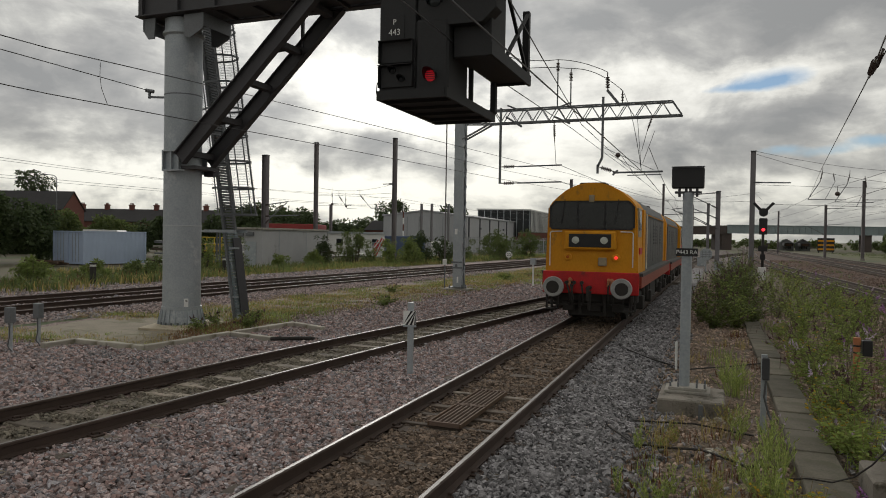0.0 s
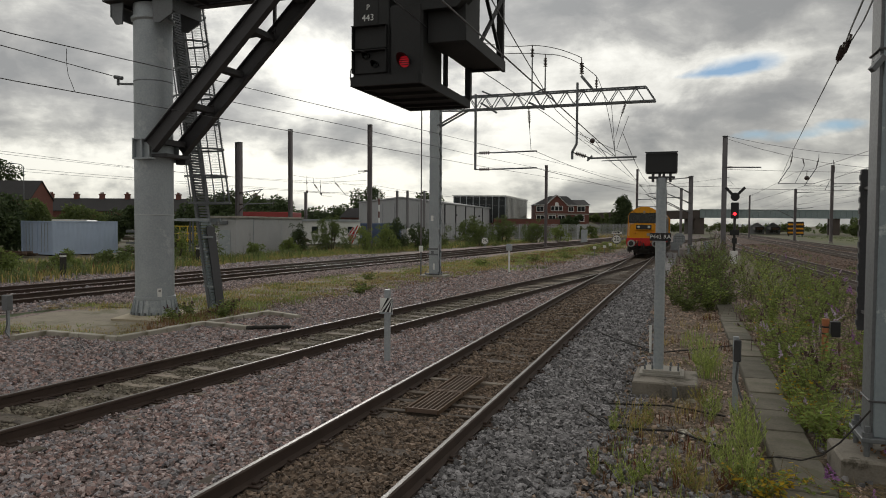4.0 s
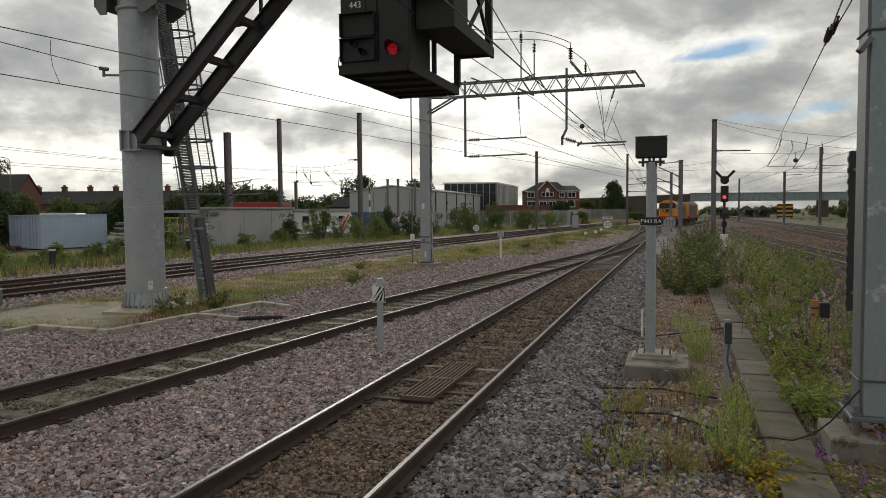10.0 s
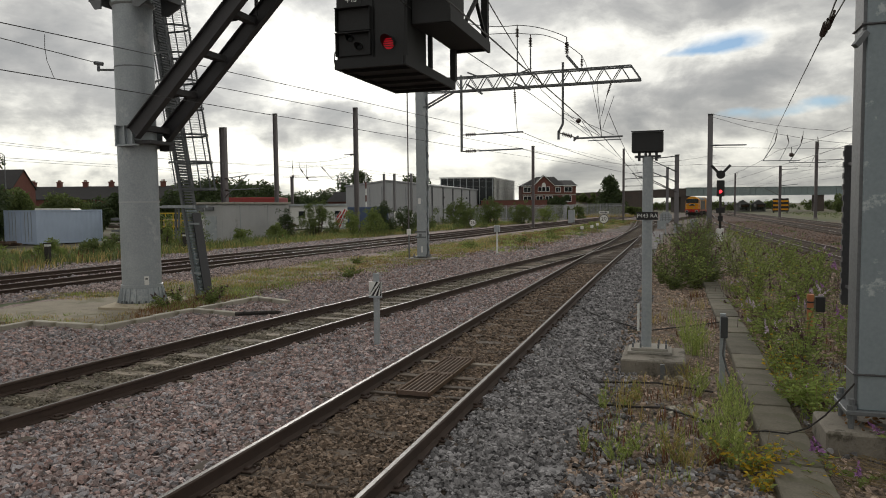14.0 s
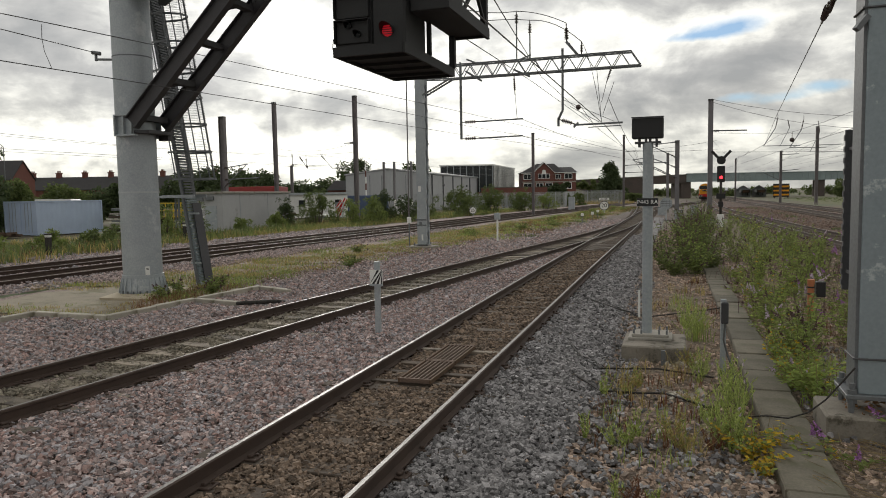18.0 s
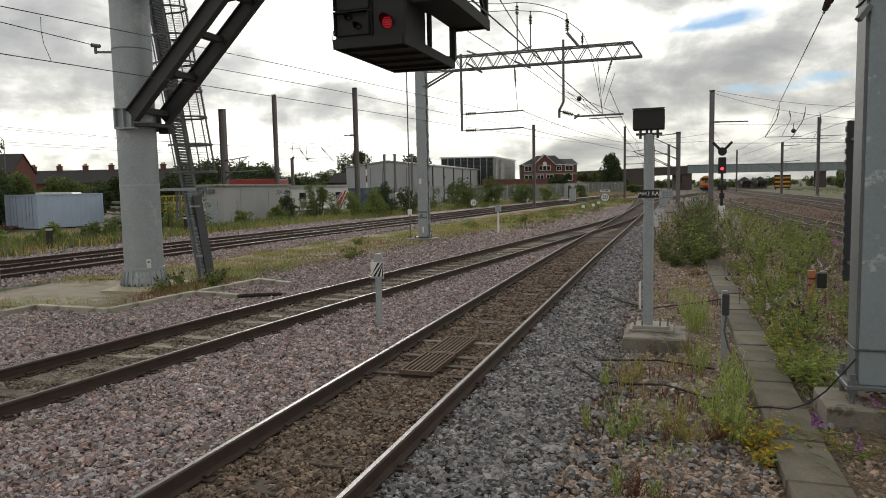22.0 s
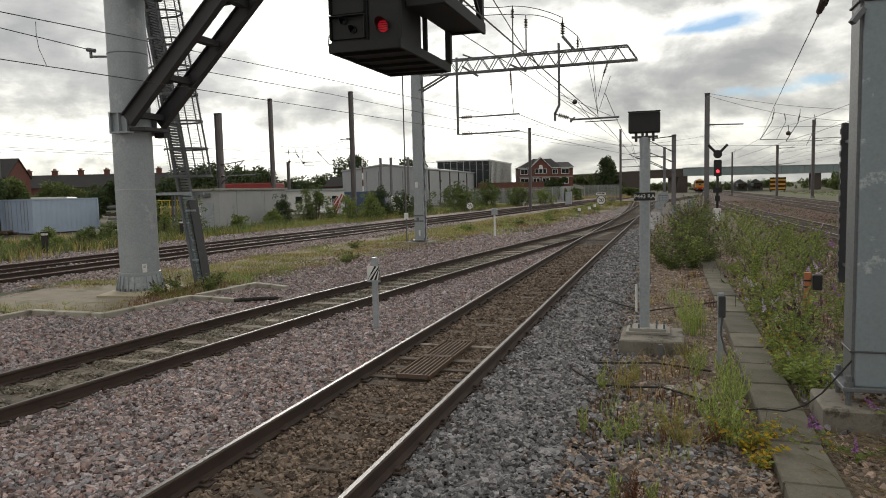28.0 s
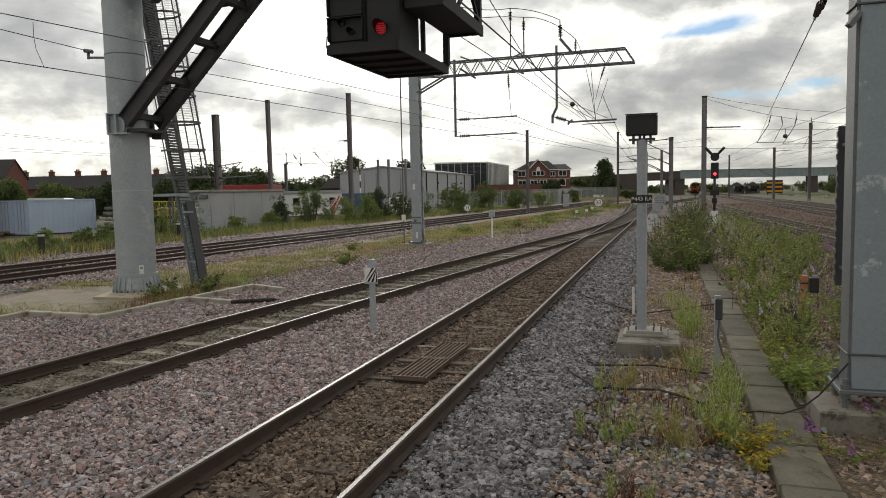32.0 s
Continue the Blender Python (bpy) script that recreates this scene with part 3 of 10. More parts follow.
def mesh_np(name, verts, faces, smooth=False):
    """A mesh from arrays; all faces have the same number of corners."""
    me = bpy.data.meshes.new(name)
    verts = np.asarray(verts, np.float32)
    faces = np.asarray(faces, np.int32)
    k = faces.shape[1]
    me.vertices.add(len(verts))
    me.vertices.foreach_set("co", verts.ravel())
    me.loops.add(faces.size)
    me.loops.foreach_set("vertex_index", faces.ravel())
    me.polygons.add(len(faces))
    me.polygons.foreach_set("loop_start", np.arange(0, faces.size, k, dtype=np.int32))
    me.polygons.foreach_set("use_smooth", np.full(len(faces), smooth, bool))
    me.update(calc_edges=True)
    return me


def box(bm, x0, x1, y0, y1, z0, z1, bevel=0.0, m=None):
    mm = Matrix.Translation(((x0 + x1) / 2, (y0 + y1) / 2, (z0 + z1) / 2)) @ Matrix.Diagonal((abs(x1 - x0), abs(y1 - y0), abs(z1 - z0), 1))
    if m is not None:
        mm = m @ mm
    r = bmesh.ops.create_cube(bm, size=1.0, matrix=mm)
    if bevel:
        es = list({e for v in r["verts"] for e in v.link_edges})
        bmesh.ops.bevel(bm, geom=es, offset=bevel, segments=1, affect="EDGES")
    return bm


def bar(bm, p, q, w, h=None, up=(0, 0, 1)):
    """A square bar from p to q."""
    p, q = Vector(p), Vector(q)
    d = q - p
    h = h or w
    z = d.normalized()
    u = Vector(up)
    if abs(z.dot(u)) > 0.98:
        u = Vector((0, 1, 0))
    x = u.cross(z).normalized()
    y = z.cross(x)
    mm = Matrix(((x.x, y.x, z.x, 0), (x.y, y.y, z.y, 0), (x.z, y.z, z.z, 0), (0, 0, 0, 1)))
    mm = Matrix.Translation((p + q) / 2) @ mm @ Matrix.Diagonal((w, h, d.length, 1))
    bmesh.ops.create_cube(bm, size=1.0, matrix=mm)
    return bm


def rod(bm, p, q, r0, r1=None, seg=8):
    """A round rod from p to q, tapering from r0 to r1."""
    p, q = Vector(p), Vector(q)
    d = q - p
    mm = Matrix.Translation((p + q) / 2) @ d.to_track_quat("Z", "Y").to_matrix().to_4x4()
    r = bmesh.ops.create_cone(bm, cap_ends=True, segments=seg, radius1=r0, radius2=r0 if r1 is None else r1, depth=d.length, matrix=mm)
    if seg > 8:
        for f in {f for v in r["verts"] for f in v.link_faces}:
            f.smooth = len(f.verts) == 4
    return bm


def lathe(bm, profile, seg=24, m=None, smooth=True):
    """Turns (radius, height) pairs round z; sharp corners of the profile stay sharp."""
    m = m or Matrix()
    rings = [[bm.verts.new(m @ Vector((r * math.cos(2 * math.pi * i / seg), r * math.sin(2 * math.pi * i / seg), z))) for i in range(seg)] for r, z in profile]
    for a, b in zip(rings[:-1], rings[1:]):
        for i in range(seg):
            f = bm.faces.new((a[i], a[(i + 1) % seg], b[(i + 1) % seg], b[i]))
            f.smooth = smooth
    bm.faces.new(rings[0][::-1])
    bm.faces.new(rings[-1])

    def heading(a, b):
        return math.atan2(b[1] - a[1], b[0] - a[0])

    for k, ring in enumerate(rings):
        if 0 < k < len(rings) - 1:
            turn = heading(profile[k - 1], profile[k]) - heading(profile[k], profile[k + 1])
            if abs((turn + math.pi) % (2 * math.pi) - math.pi) < 0.6:
                continue
        for i in range(seg):
            e = bm.edges.get((ring[i], ring[(i + 1) % seg]))
            if e:
                e.smooth = False
    return bm


def prism(bm, outline, a, b, m=None):
    """Extrudes an outline of (u, v) pairs, u along x and v along z, from y=a to y=b."""
    m = m or Matrix()
    lo = [bm.verts.new(m @ Vector((u, a, v))) for u, v in outline]
    hi = [bm.verts.new(m @ Vector((u, b, v))) for u, v in outline]
    n = len(outline)
    for i in range(n):
        bm.faces.new((lo[i], lo[(i + 1) % n], hi[(i + 1) % n], hi[i]))
    bm.faces.new(lo[::-1])
    bm.faces.new(hi)
    bmesh.ops.recalc_face_normals(bm, faces=bm.faces[:])
    return bm


def B():
    return bmesh.new()


def letters(text, size, m, parent, material, name="lettering", extrude=0.002):
    """Writing in the built-in font, facing -y, turned into a mesh."""
    cu = bpy.data.curves.new(name, "FONT")
    cu.body, cu.size, cu.extrude, cu.align_x, cu.align_y = text, size, extrude, "CENTER", "CENTER"
    tmp = new(name, cu)
    me = bpy.data.meshes.new_from_object(tmp.evaluated_get(bpy.context.evaluated_depsgraph_get()))
    bpy.data.objects.remove(tmp)
    bpy.data.curves.remove(cu)
    me.transform(pose(0, 0, 0, 90))
    return part(name, me, material, parent, "", m)


# ---- lines of the tracks ----
NEAR_X = -3.11
HALF = 0.752      # from the middle of the track to the middle of a rail
RAIL = 0.16       # height of a rail over the sleepers


def smooth_line(ys, xs):
    """A smooth x(y) through a few knots (monotone cubic)."""
    ys, xs = np.array(ys, float), np.array(xs, float)
    h, d = np.diff(ys), np.diff(xs) / np.diff(ys)
    s = np.zeros_like(ys)
    s[0], s[-1] = d[0], d[-1]
    s[1:-1] = (d[:-1] * h[1:] + d[1:] * h[:-1]) / (h[:-1] + h[1:])

    def at(y):
        y = np.clip(np.asarray(y, float), ys[0], ys[-1])
        i = np.clip(np.searchsorted(ys, y) - 1, 0, len(h) - 1)
        t = (y - ys[i]) / h[i]
        return ((1 + 2 * t) * (1 - t) ** 2 * xs[i] + t * (1 - t) ** 2 * h[i] * s[i] + t * t * (3 - 2 * t) * xs[i + 1] + t * t * (t - 1) * h[i] * s[i + 1])
    return at


near_line = smooth_line([-60, 0, 70, 91, 99, 108, 116.5, 125, 133.6, 142, 154, 166, 180, 196, 223, 241, 420], [-3.11, -3.11, -3.11, -2.9, -2.36, -1.53, -0.5, 0.75, 1.9, 3.1, 4.8, 6.0, 6.85, 7.43, 7.95, 8.15, 11.0])
straight_line = smooth_line([60, 66, 107, 150, 300], [-3.11, -3.15, -4.4, -6.2, -14.0])
left_line = smooth_line([-40, 0, 6, 13, 16.5, 20, 25, 31, 40, 50, 60], [-12.6, -8.4, -7.77, -7.12, -6.72, -6.31, -5.76, -5.16, -4.24, -3.5, -3.14])
main_line = smooth_line([-60, 0, 17, 21, 26, 31, 37, 44, 50, 60, 70, 80, 92, 140, 300], [-21.8, -20.2, -19.35, -19.0, -18.65, -18.15, -17.5, -16.9, -16.4, -15.5, -14.65, -13.6, -12.2, -8.6, -10.0])
outer_line = lambda y: main_line(y) - 2.85
right_lines = [smooth_line([-60, 30, 38, 50, 67, 82, 110, 160, 400], [7.9, 7.6, 7.5, 7.05, 6.3, 5.7, 5.6, 7.0, 15.5]), smooth_line([-60, 60, 92, 125, 180, 400], [13.9, 13.35, 13.0, 12.2, 11.8, 17.0]),
               smooth_line([-60, 86, 114, 230, 400], [17.4, 17.0, 16.8, 15.8, 20.0])]


# ---- ground ----
def fall(x, y):
    """The near line dips a little on its way to the bridge."""
    x, y = np.asarray(x, float), np.asarray(y, float)
    s = np.clip((y - 18) / 30, 0, 1)
    return -0.13 * s * s * (3 - 2 * s) * np.clip((x + 10) / 4, 0, 1) - 0.0015 * np.clip(y - 100, 0, 140)


def yard_dip(x, y):
    """The yard beyond the main line lies half a metre lower."""
    return -0.5 * np.clip((-x - 26.5) / 7, 0, 1) ** 2 * (3 - 2 * np.clip((-x - 26.5) / 7, 0, 1))


def grid_mesh(name, xs, ys, height):
    X, Y = np.meshgrid(xs, ys)
    Z = height(X, Y)
    v = np.stack([X.ravel(), Y.ravel(), Z.ravel()], 1)
    nx, ny = len(xs), len(ys)
    i = (np.arange(ny - 1)[:, None] * nx + np.arange(nx - 1)[None]).ravel()
    return mesh_np(name, v, np.stack([i, i + 1, i + nx + 1, i + nx], 1), True)


def rough_noise(X, Y, amp, size):
    return amp * (np.sin(X * 6.1 / size + 1.3 * np.sin(Y * 3.7 / size)) + np.sin(Y * 5.3 / size + 1.7 * np.sin(X * 4.1 / size))) * 0.5


xs = np.unique(np.concatenate([np.linspace(-2500, -90, 12), np.linspace(-90, 40, 131), np.linspace(40, 2500, 12)]))
ys = np.unique(np.concatenate([np.linspace(-600, -60, 6), np.linspace(-60, 160, 111), np.linspace(160, 3500, 14)]))
ground = part("ground", grid_mesh("ground", xs, ys, lambda X, Y: yard_dip(X, Y) + fall(X, Y) - 0.10), M["far_ground"])
tagged(ground, "railway land of thin grass, gravel and bare earth", "ground", kind="structure")


def strip(name, line, w0, w1, y0, y1, z, material, label, step=0.5, bumpy=0.02, cols=8, shoulder=0.0):
    """A bed that follows a line from w0 to w1 beside it."""
    yy = np.arange(y0, y1 + step, step)
    cc = line(yy)
    off = np.linspace(w0, w1, cols)
    X = cc[:, None] + off[None]
    Y = np.repeat(yy[:, None], cols, 1)
    Z = np.full_like(X, z) + rough_noise(X, Y, bumpy, 0.9)
    Z[:, 0] = -0.16
    Z[:, -1] = -0.16
    Z += fall(X, Y)
    v = np.stack([X.ravel(), Y.ravel(), Z.ravel()], 1)
    i = (np.arange(len(yy) - 1)[:, None] * cols + np.arange(cols - 1)[None]).ravel()
    ob = part(name, mesh_np(name, v, np.stack([i, i + 1, i + cols + 1, i + cols], 1), True), material)
    return tagged(ob, label, "ballast", kind="structure")


const = lambda x: (lambda y: np.full_like(np.asarray(y, float), x))
strip("ground_ballast", const(-8.0), -9.0, 6.2, -30, 64, -0.045, M["ballast"], "pinkish grey crushed stone ballast between the tracks", cols=30, bumpy=0.03)
strip("ground_far_ballast", const(-6.0), -6.5, 10.5, 64, 260, -0.05, M["ballast_far"], "brownish grey ballast along the distant tracks", step=2, cols=14)
strip("ground_main_ballast", main_line, -8.4, 3.0, -60, 280, -0.03, M["ballast"], "grey ballast bed of the main line", step=2, cols=8)
for nm, ln in (("ground_main_bed", main_line), ("ground_outer_bed", outer_line)):
    strip(nm, ln, -0.72, 0.72, -60, 150, -0.012, M["ballast_dark"], "oil-darkened ballast between the rails of the main line", step=2, cols=6, bumpy=0.01)
strip("ground_near_bed", near_line, -0.70, 0.70, -30, 240, -0.032, M["ballast_dark"], "oil-darkened ballast between the rails", cols=8, bumpy=0.015)
strip("ground_left_bed", left_line, -0.70, 0.70, -30, 44, -0.036, M["ballast_dark"], "oil-darkened ballast between curving rails", cols=8, bumpy=0.015)
strip("ground_shoulder", const(NEAR_X), 0.80, 2.3, -30, 70, -0.02, M["ballast_grey"], "fresh grey ballast shoulder beside the rail", cols=10, bumpy=0.03)
strip("ground_cess", const(0.0), -0.85, 5.6, -30, 60, -0.035, M["earth"], "brown earth and fine stone of the cess", cols=20, bumpy=0.03)
strip("ground_right_yard", const(16.0), -11.4, 3.8, -60, 380, -0.07, M["ballast_rust"], "rusty brown stony ground between the running lines", step=4, cols=12)
strip("ground_far_grass", const(48.0), -28.3, 40.0, -60, 420, -0.06, M["far_grass"], "rough grass beyond the running lines", step=6, cols=12)
for i, ln in enumerate(right_lines):
    strip("ground_right_ballast_%d" % (i + 1), ln, -2.4, 2.4, -60, 380, -0.04 + 0.006 * i, M["ballast_rust"], "rusty brown ballast of the running lines", step=4, cols=6)
strip("ground_grass_strip", smooth_line([-30, 10, 22, 33, 50, 75], [-15.5, -15.0, -13.6, -12.6, -11.8, -9.5]), -2.2, 2.4, 16, 75, 0.0, M["verge_ground"], "dry yellow grass strip between the tracks", cols=10, bumpy=0.04)

strip("ground_verge", smooth_line([48, 60, 80, 115], [-9.6, -8.9, -8.0, -7.4]), -2.6, 2.4, 48, 112, 0.0, M["verge_ground"], "thin grass and gravel verge between the tracks", step=1, cols=10, bumpy=0.05)


# ---- tracks ----
RAIL_OUT = [(-0.07, 0.0), (0.07, 0.0), (0.07, 0.012), (0.012, 0.03), (0.012, 0.112), (0.036, 0.124), (0.036, 0.148), (0.021, 0.1585), (-0.021, 0.1585), (-0.036, 0.148), (-0.036, 0.124), (-0.012, 0.112), (-0.012, 0.03), (-0.07, 0.012)]


def rail_mesh(name, line, off, y0, y1, step, top):
    yy = np.arange(y0, y1 + step * 0.5, step)
    cc = line(yy)
    dx = np.gradient(cc, yy)
    nrm = 1 / np.sqrt(1 + dx * dx)
    out = np.array(RAIL_OUT)
    k = len(out)
    u = out[:, 0] + off
    X = cc[:, None] + u[None] * nrm[:, None]
    Y = yy[:, None] - u[None] * (dx * nrm)[:, None]
    Z = np.repeat(out[None, :, 1], len(yy), 0) + fall(cc, yy)[:, None]
    v = np.stack([X.ravel(), Y.ravel(), Z.ravel()], 1)
    i = np.arange(len(yy) - 1)[:, None] * k
    j = np.arange(k)[None]
    f = np.stack([i + j, i + (j + 1) % k, i + k + (j + 1) % k, i + k + j], -1).reshape(-1, 4)
    me = mesh_np(name, v, f)
    me.materials.append(M["rail_side"])
    me.materials.append(top)
    mi = np.zeros((len(yy) - 1, k), np.int32)
    mi[:, 7] = 1
    me.polygons.foreach_set("material_index", mi.ravel())
    return me


def sleeper_mesh(length, width, thick):
    bm = B()
    box(bm, -length / 2, length / 2, -width / 2, width / 2, -thick, 0.0, 0.008)
    me = bpy.data.meshes.new("sleeper")
    bm.to_mesh(me)
    bm.free()
    return me


def chair_mesh():
    """The cast base plate that holds a rail on a sleeper."""
    bm = B()
    box(bm, -0.17, 0.17, -0.08, 0.08, 0.0, 0.022, 0.006)
    for s in (-1, 1):
        box(bm, s * 0.085 - 0.025, s * 0.085 + 0.025, -0.045, 0.045, 0.02, 0.05, 0.008)
        rod(bm, (s * 0.135, 0.03, 0.02), (s * 0.135, 0.03, 0.045), 0.014, None, 6)
    me = bpy.data.meshes.new("rail_fastening")
    bm.to_mesh(me)
    bm.free()
    return me


def track(name, line, y0, y1, label, material, top, spacing=0.65, sleepers=(0, 0), step=1.0, lift=0.0, rails=(-1, 1), fast=(0, 0), sink=0.02):
    tr = thing(name, pose(0, 0, lift), label, "railway track", kind="structure")
    for s in rails:
        part("rail", rail_mesh("rail", line, s * HALF, y0, y1, step, top), M["rail_side"], tr, "worn steel rail with a polished top")
    me = sleeper_mesh(2.5, 0.25, 0.14)
    me.materials.append(material)
    ch = chair_mesh()
    ch.materials.append(M["rail_side"])
    y = sleepers[0]
    rng = random.Random(len(name))
    while y < sleepers[1]:
        x = float(line(y))
        a = -math.degrees(math.atan(float(line(y + 0.5) - line(y - 0.5))))
        s = part("sleeper", me, material, tr, "", pose(x + rng.uniform(-0.02, 0.02), y, float(fall(x, y)) - sink + rng.uniform(-0.006, 0.006), 0, 0, a + rng.uniform(-0.6, 0.6)))
        if fast[0] <= y <= fast[1]:
            for k in (-1, 1):
                part("rail_fastening", ch, M["rail_side"], s, "", pose(k * HALF, 0, 0.001))
        y += spacing
    return tr


track("track_near", near_line, -30, 415, "straight railway track with polished rails on dark sleepers", M["sleeper"], M["rail_top"], 0.66, (-3, 150), 1.0, fast=(3, 16), sink=0.006)
track("track_left", left_line, -30, 58, "curving railway track with weathered sleepers joining another track", M["sleeper_mid"], M["rail_dull"], 0.68, (1, 40), 0.5, fast=(3, 16), sink=0.006)
track("track_straight_on", straight_line, 62, 295, "distant track running on past the points", M["sleeper"], M["rail_top"], 0.66, (68, 110), 2.0)
track("track_main", main_line, -60, 280, "main line track with dark rail sides", M["sleeper_mid"], M["rail_dull"], 0.66, (10, 46), 1.0, lift=-0.05, sink=0.012)
track("track_outer", outer_line, -60, 280, "outer main line track with dark rail sides", M["sleeper_mid"], M["rail_dull"], 0.66, (12, 46), 1.0, lift=-0.05, sink=0.012)
for i, ln in enumerate(right_lines):
    track("track_right_%d" % (i + 1), ln, -60, 395, "running line track with rusty rails", M["sleeper"], M["rail_bright"], 0.66, (20 + i * 22, 75 + i * 24), 2.0, lift=0.02, sink=0.0)

# ---- signal gantry ----
GX, GY = -13.19, 15.0
g = thing("signal_gantry", pose(GX, GY, 0), "grey tubular signal gantry with black cantilever beam over the tracks", "signal gantry")
col = B()
lathe(col, [(0.482, -0.02), (0.482, 2.62), (0.486, 2.62), (0.486, 2.66), (0.48, 2.66), (0.476, 8.0)], 40)
part("column", col, M["galv"], g, "galvanised round steel column")
ws = B()
lathe(ws, [(0.478, 2.60), (0.491, 2.605), (0.491, 2.635), (0.478, 2.64)], 40)
part("weld_seam", ws, M["galv_pale"], g)
fl = B()
lathe(fl, [(0.62, -0.01), (0.62, 0.028), (0.50, 0.028), (0.50, -0.01)], 40)
lathe(fl, [(0.555, 0.026), (0.505, 0.42), (0.512, 0.43), (0.512, 0.50), (0.484, 0.505)], 40)
part("base_flange", fl, M["galv"], g)
for i in range(22):
    a = 2 * math.pi * i / 22
    rb = B()
    m = Matrix.Rotation(a, 4, "Z")
    vs = [(0.49, 0.028), (0.612, 0.028), (0.612, 0.07), (0.522, 0.43), (0.49, 0.43)]
    prism(rb, vs, -0.009, 0.009, m)
    part("base_rib", rb, M["galv"], g)
    bt = B()
    rod(bt, m @ Vector((0.575, 0.08, 0.02)), m @ Vector((0.575, 0.08, 0.11)), 0.022, None, 6)
    part("anchor_bolt", bt, M["galv_dark"], g)
tag = B()
box(tag, -0.055, 0.055, -0.01, 0.0, -0.11, 0.11, 0.003)
tg = part("tag_plate", tag, M["white"], g, "small white tag", pose(0.405, -0.30, 0.62, 0, 0, 52))
tb = B()
for k in range(2):
    box(tb, -0.03, 0.03, -0.014, -0.0101, 0.02 + k * 0.03, 0.035 + k * 0.03)
part("tag_mark", tb, M["black"], tg)
# head of the column
hd = B()
lathe(hd, [(0.475, 7.55), (0.53, 7.60), (0.53, 7.66), (0.475, 7.66)], 32)
part("column_collar", hd, M["galv"], g)
for s in (-1, 1):
    for outline in ([(-0.84, 7.99), (-0.84, 7.66), (-0.70, 7.46), (-0.50, 7.46), (-0.46, 7.99)], [(0.46, 7.99), (0.48, 7.44), (0.66, 7.40), (1.05, 7.60), (1.05, 7.99)]):
        hd = B()
        prism(hd, outline, s * 0.52 - 0.02, s * 0.52 + 0.02)
        part("head_bracket", hd, M["galv_dark"], g)
for x in (-0.86, 1.05):
    hd = B()
    box(hd, x, x + 0.03, -0.55, 0.55, 7.66, 7.99)
    part("head_plate", hd, M["galv_dark"], g)
# beam
for s in (-1, 1):
    bm_ = B()
    box(bm_, -1.0, 11.8, s * 0.56 - 0.12, s * 0.56 + 0.12, 8.03, 8.06)
    box(bm_, -1.0, 11.8, s * 0.56 - 0.015, s * 0.56 + 0.015, 8.06, 8.90)
    box(bm_, -1.0, 11.8, s * 0.56 - 0.12, s * 0.56 + 0.12, 8.90, 8.93)
    for k in range(11):
        box(bm_, -0.8 + k * 1.15, -0.785 + k * 1.15, s * 0.56 - 0.11, s * 0.56 + 0.11, 8.06, 8.90)
    part("beam", bm_, M["black_steel"], g, "black cantilever beam girder")
deck = B()
box(deck, -1.2, 11.8, -0.44, 0.44, 8.10, 8.13)
part("walkway", deck, M["black_steel"], g)
for k in range(12):
    deck = B()
    box(deck, -0.9 + k * 1.1, -0.82 + k * 1.1, -0.55, 0.55, 8.02, 8.10)
    part("cross_member", deck, M["black_steel"], g)
for s in (-0.62, 0.62):
    for k in range(8):
        po = B()
        box(po, -1.0 + k * 1.8, -0.95 + k * 1.8, s - 0.025, s + 0.025, 8.93, 9.95)
        part("handrail_post", po, M["black_steel"], g)
    for z in (9.4, 9.95):
        hr = B()
        rod(hr, (-1.0, s, z), (11.7, s, z), 0.024, None, 8)
        part("handrail", hr, M["black_steel"], g)
# diagonal brace: two members and the rungs between
FOOT, TOP = (0.42, 4.36), (4.22, 8.03)
for s in (-1, 1):
    y = s * 0.56
    br = B()
    d = Vector((TOP[0] - FOOT[0], 0, TOP[1] - FOOT[1])).normalized()
    n = Vector((-d.z, 0, d.x))
    outline = []
    p0, p1 = Vector((FOOT[0], 0, FOOT[1])) - d * 0.05, Vector((TOP[0], 0, TOP[1])) + d * 0.15
    for q, k in ((p0, -0.18), (p1, -0.18), (p1, 0.18), (p0, 0.18)):
        v = q + n * k
        outline.append((v.x, v.z))
    prism(br, outline, y - 0.012, y + 0.012)
    for k in (-0.18, 0.18):
        pts = []
        for q, e in ((p0, -0.011), (p1, -0.011), (p1, 0.011), (p0, 0.011)):
            v = q + n * (k + e)
            pts.append((v.x, v.z))
        prism(br, pts, y - 0.10, y + 0.10)
    part("brace", br, M["black_steel"], g, "black steel diagonal brace")
for k in range(5):
    t = 0.03 + k * 0.235
    p = Vector((FOOT[0] + (TOP[0] - FOOT[0]) * t, 0, FOOT[1] + (TOP[1] - FOOT[1]) * t))
    rg = B()
    box(rg, p.x - 0.11, p.x + 0.11, -0.46, 0.46, p.z - 0.07, p.z + 0.07)
    part("brace_rung", rg, M["black_steel"], g)
    if k in (3, 1):
        q = p + Vector(((TOP[0] - FOOT[0]) * 0.1, 0, (TOP[1] - FOOT[1]) * 0.1))
        dg = B()
        bar(dg, (p.x - 0.25, -0.46, p.z - 0.22), (q.x - 0.3, 0.46, q.z - 0.25), 0.06)
        part("brace_diagonal", dg, M["black_steel"], g)
hg = B()
bar(hg, (3.28, 0.56, 7.2), (3.28, 0.56, 8.05), 0.07)
part("brace_hanger", hg, M["black_steel"], g)
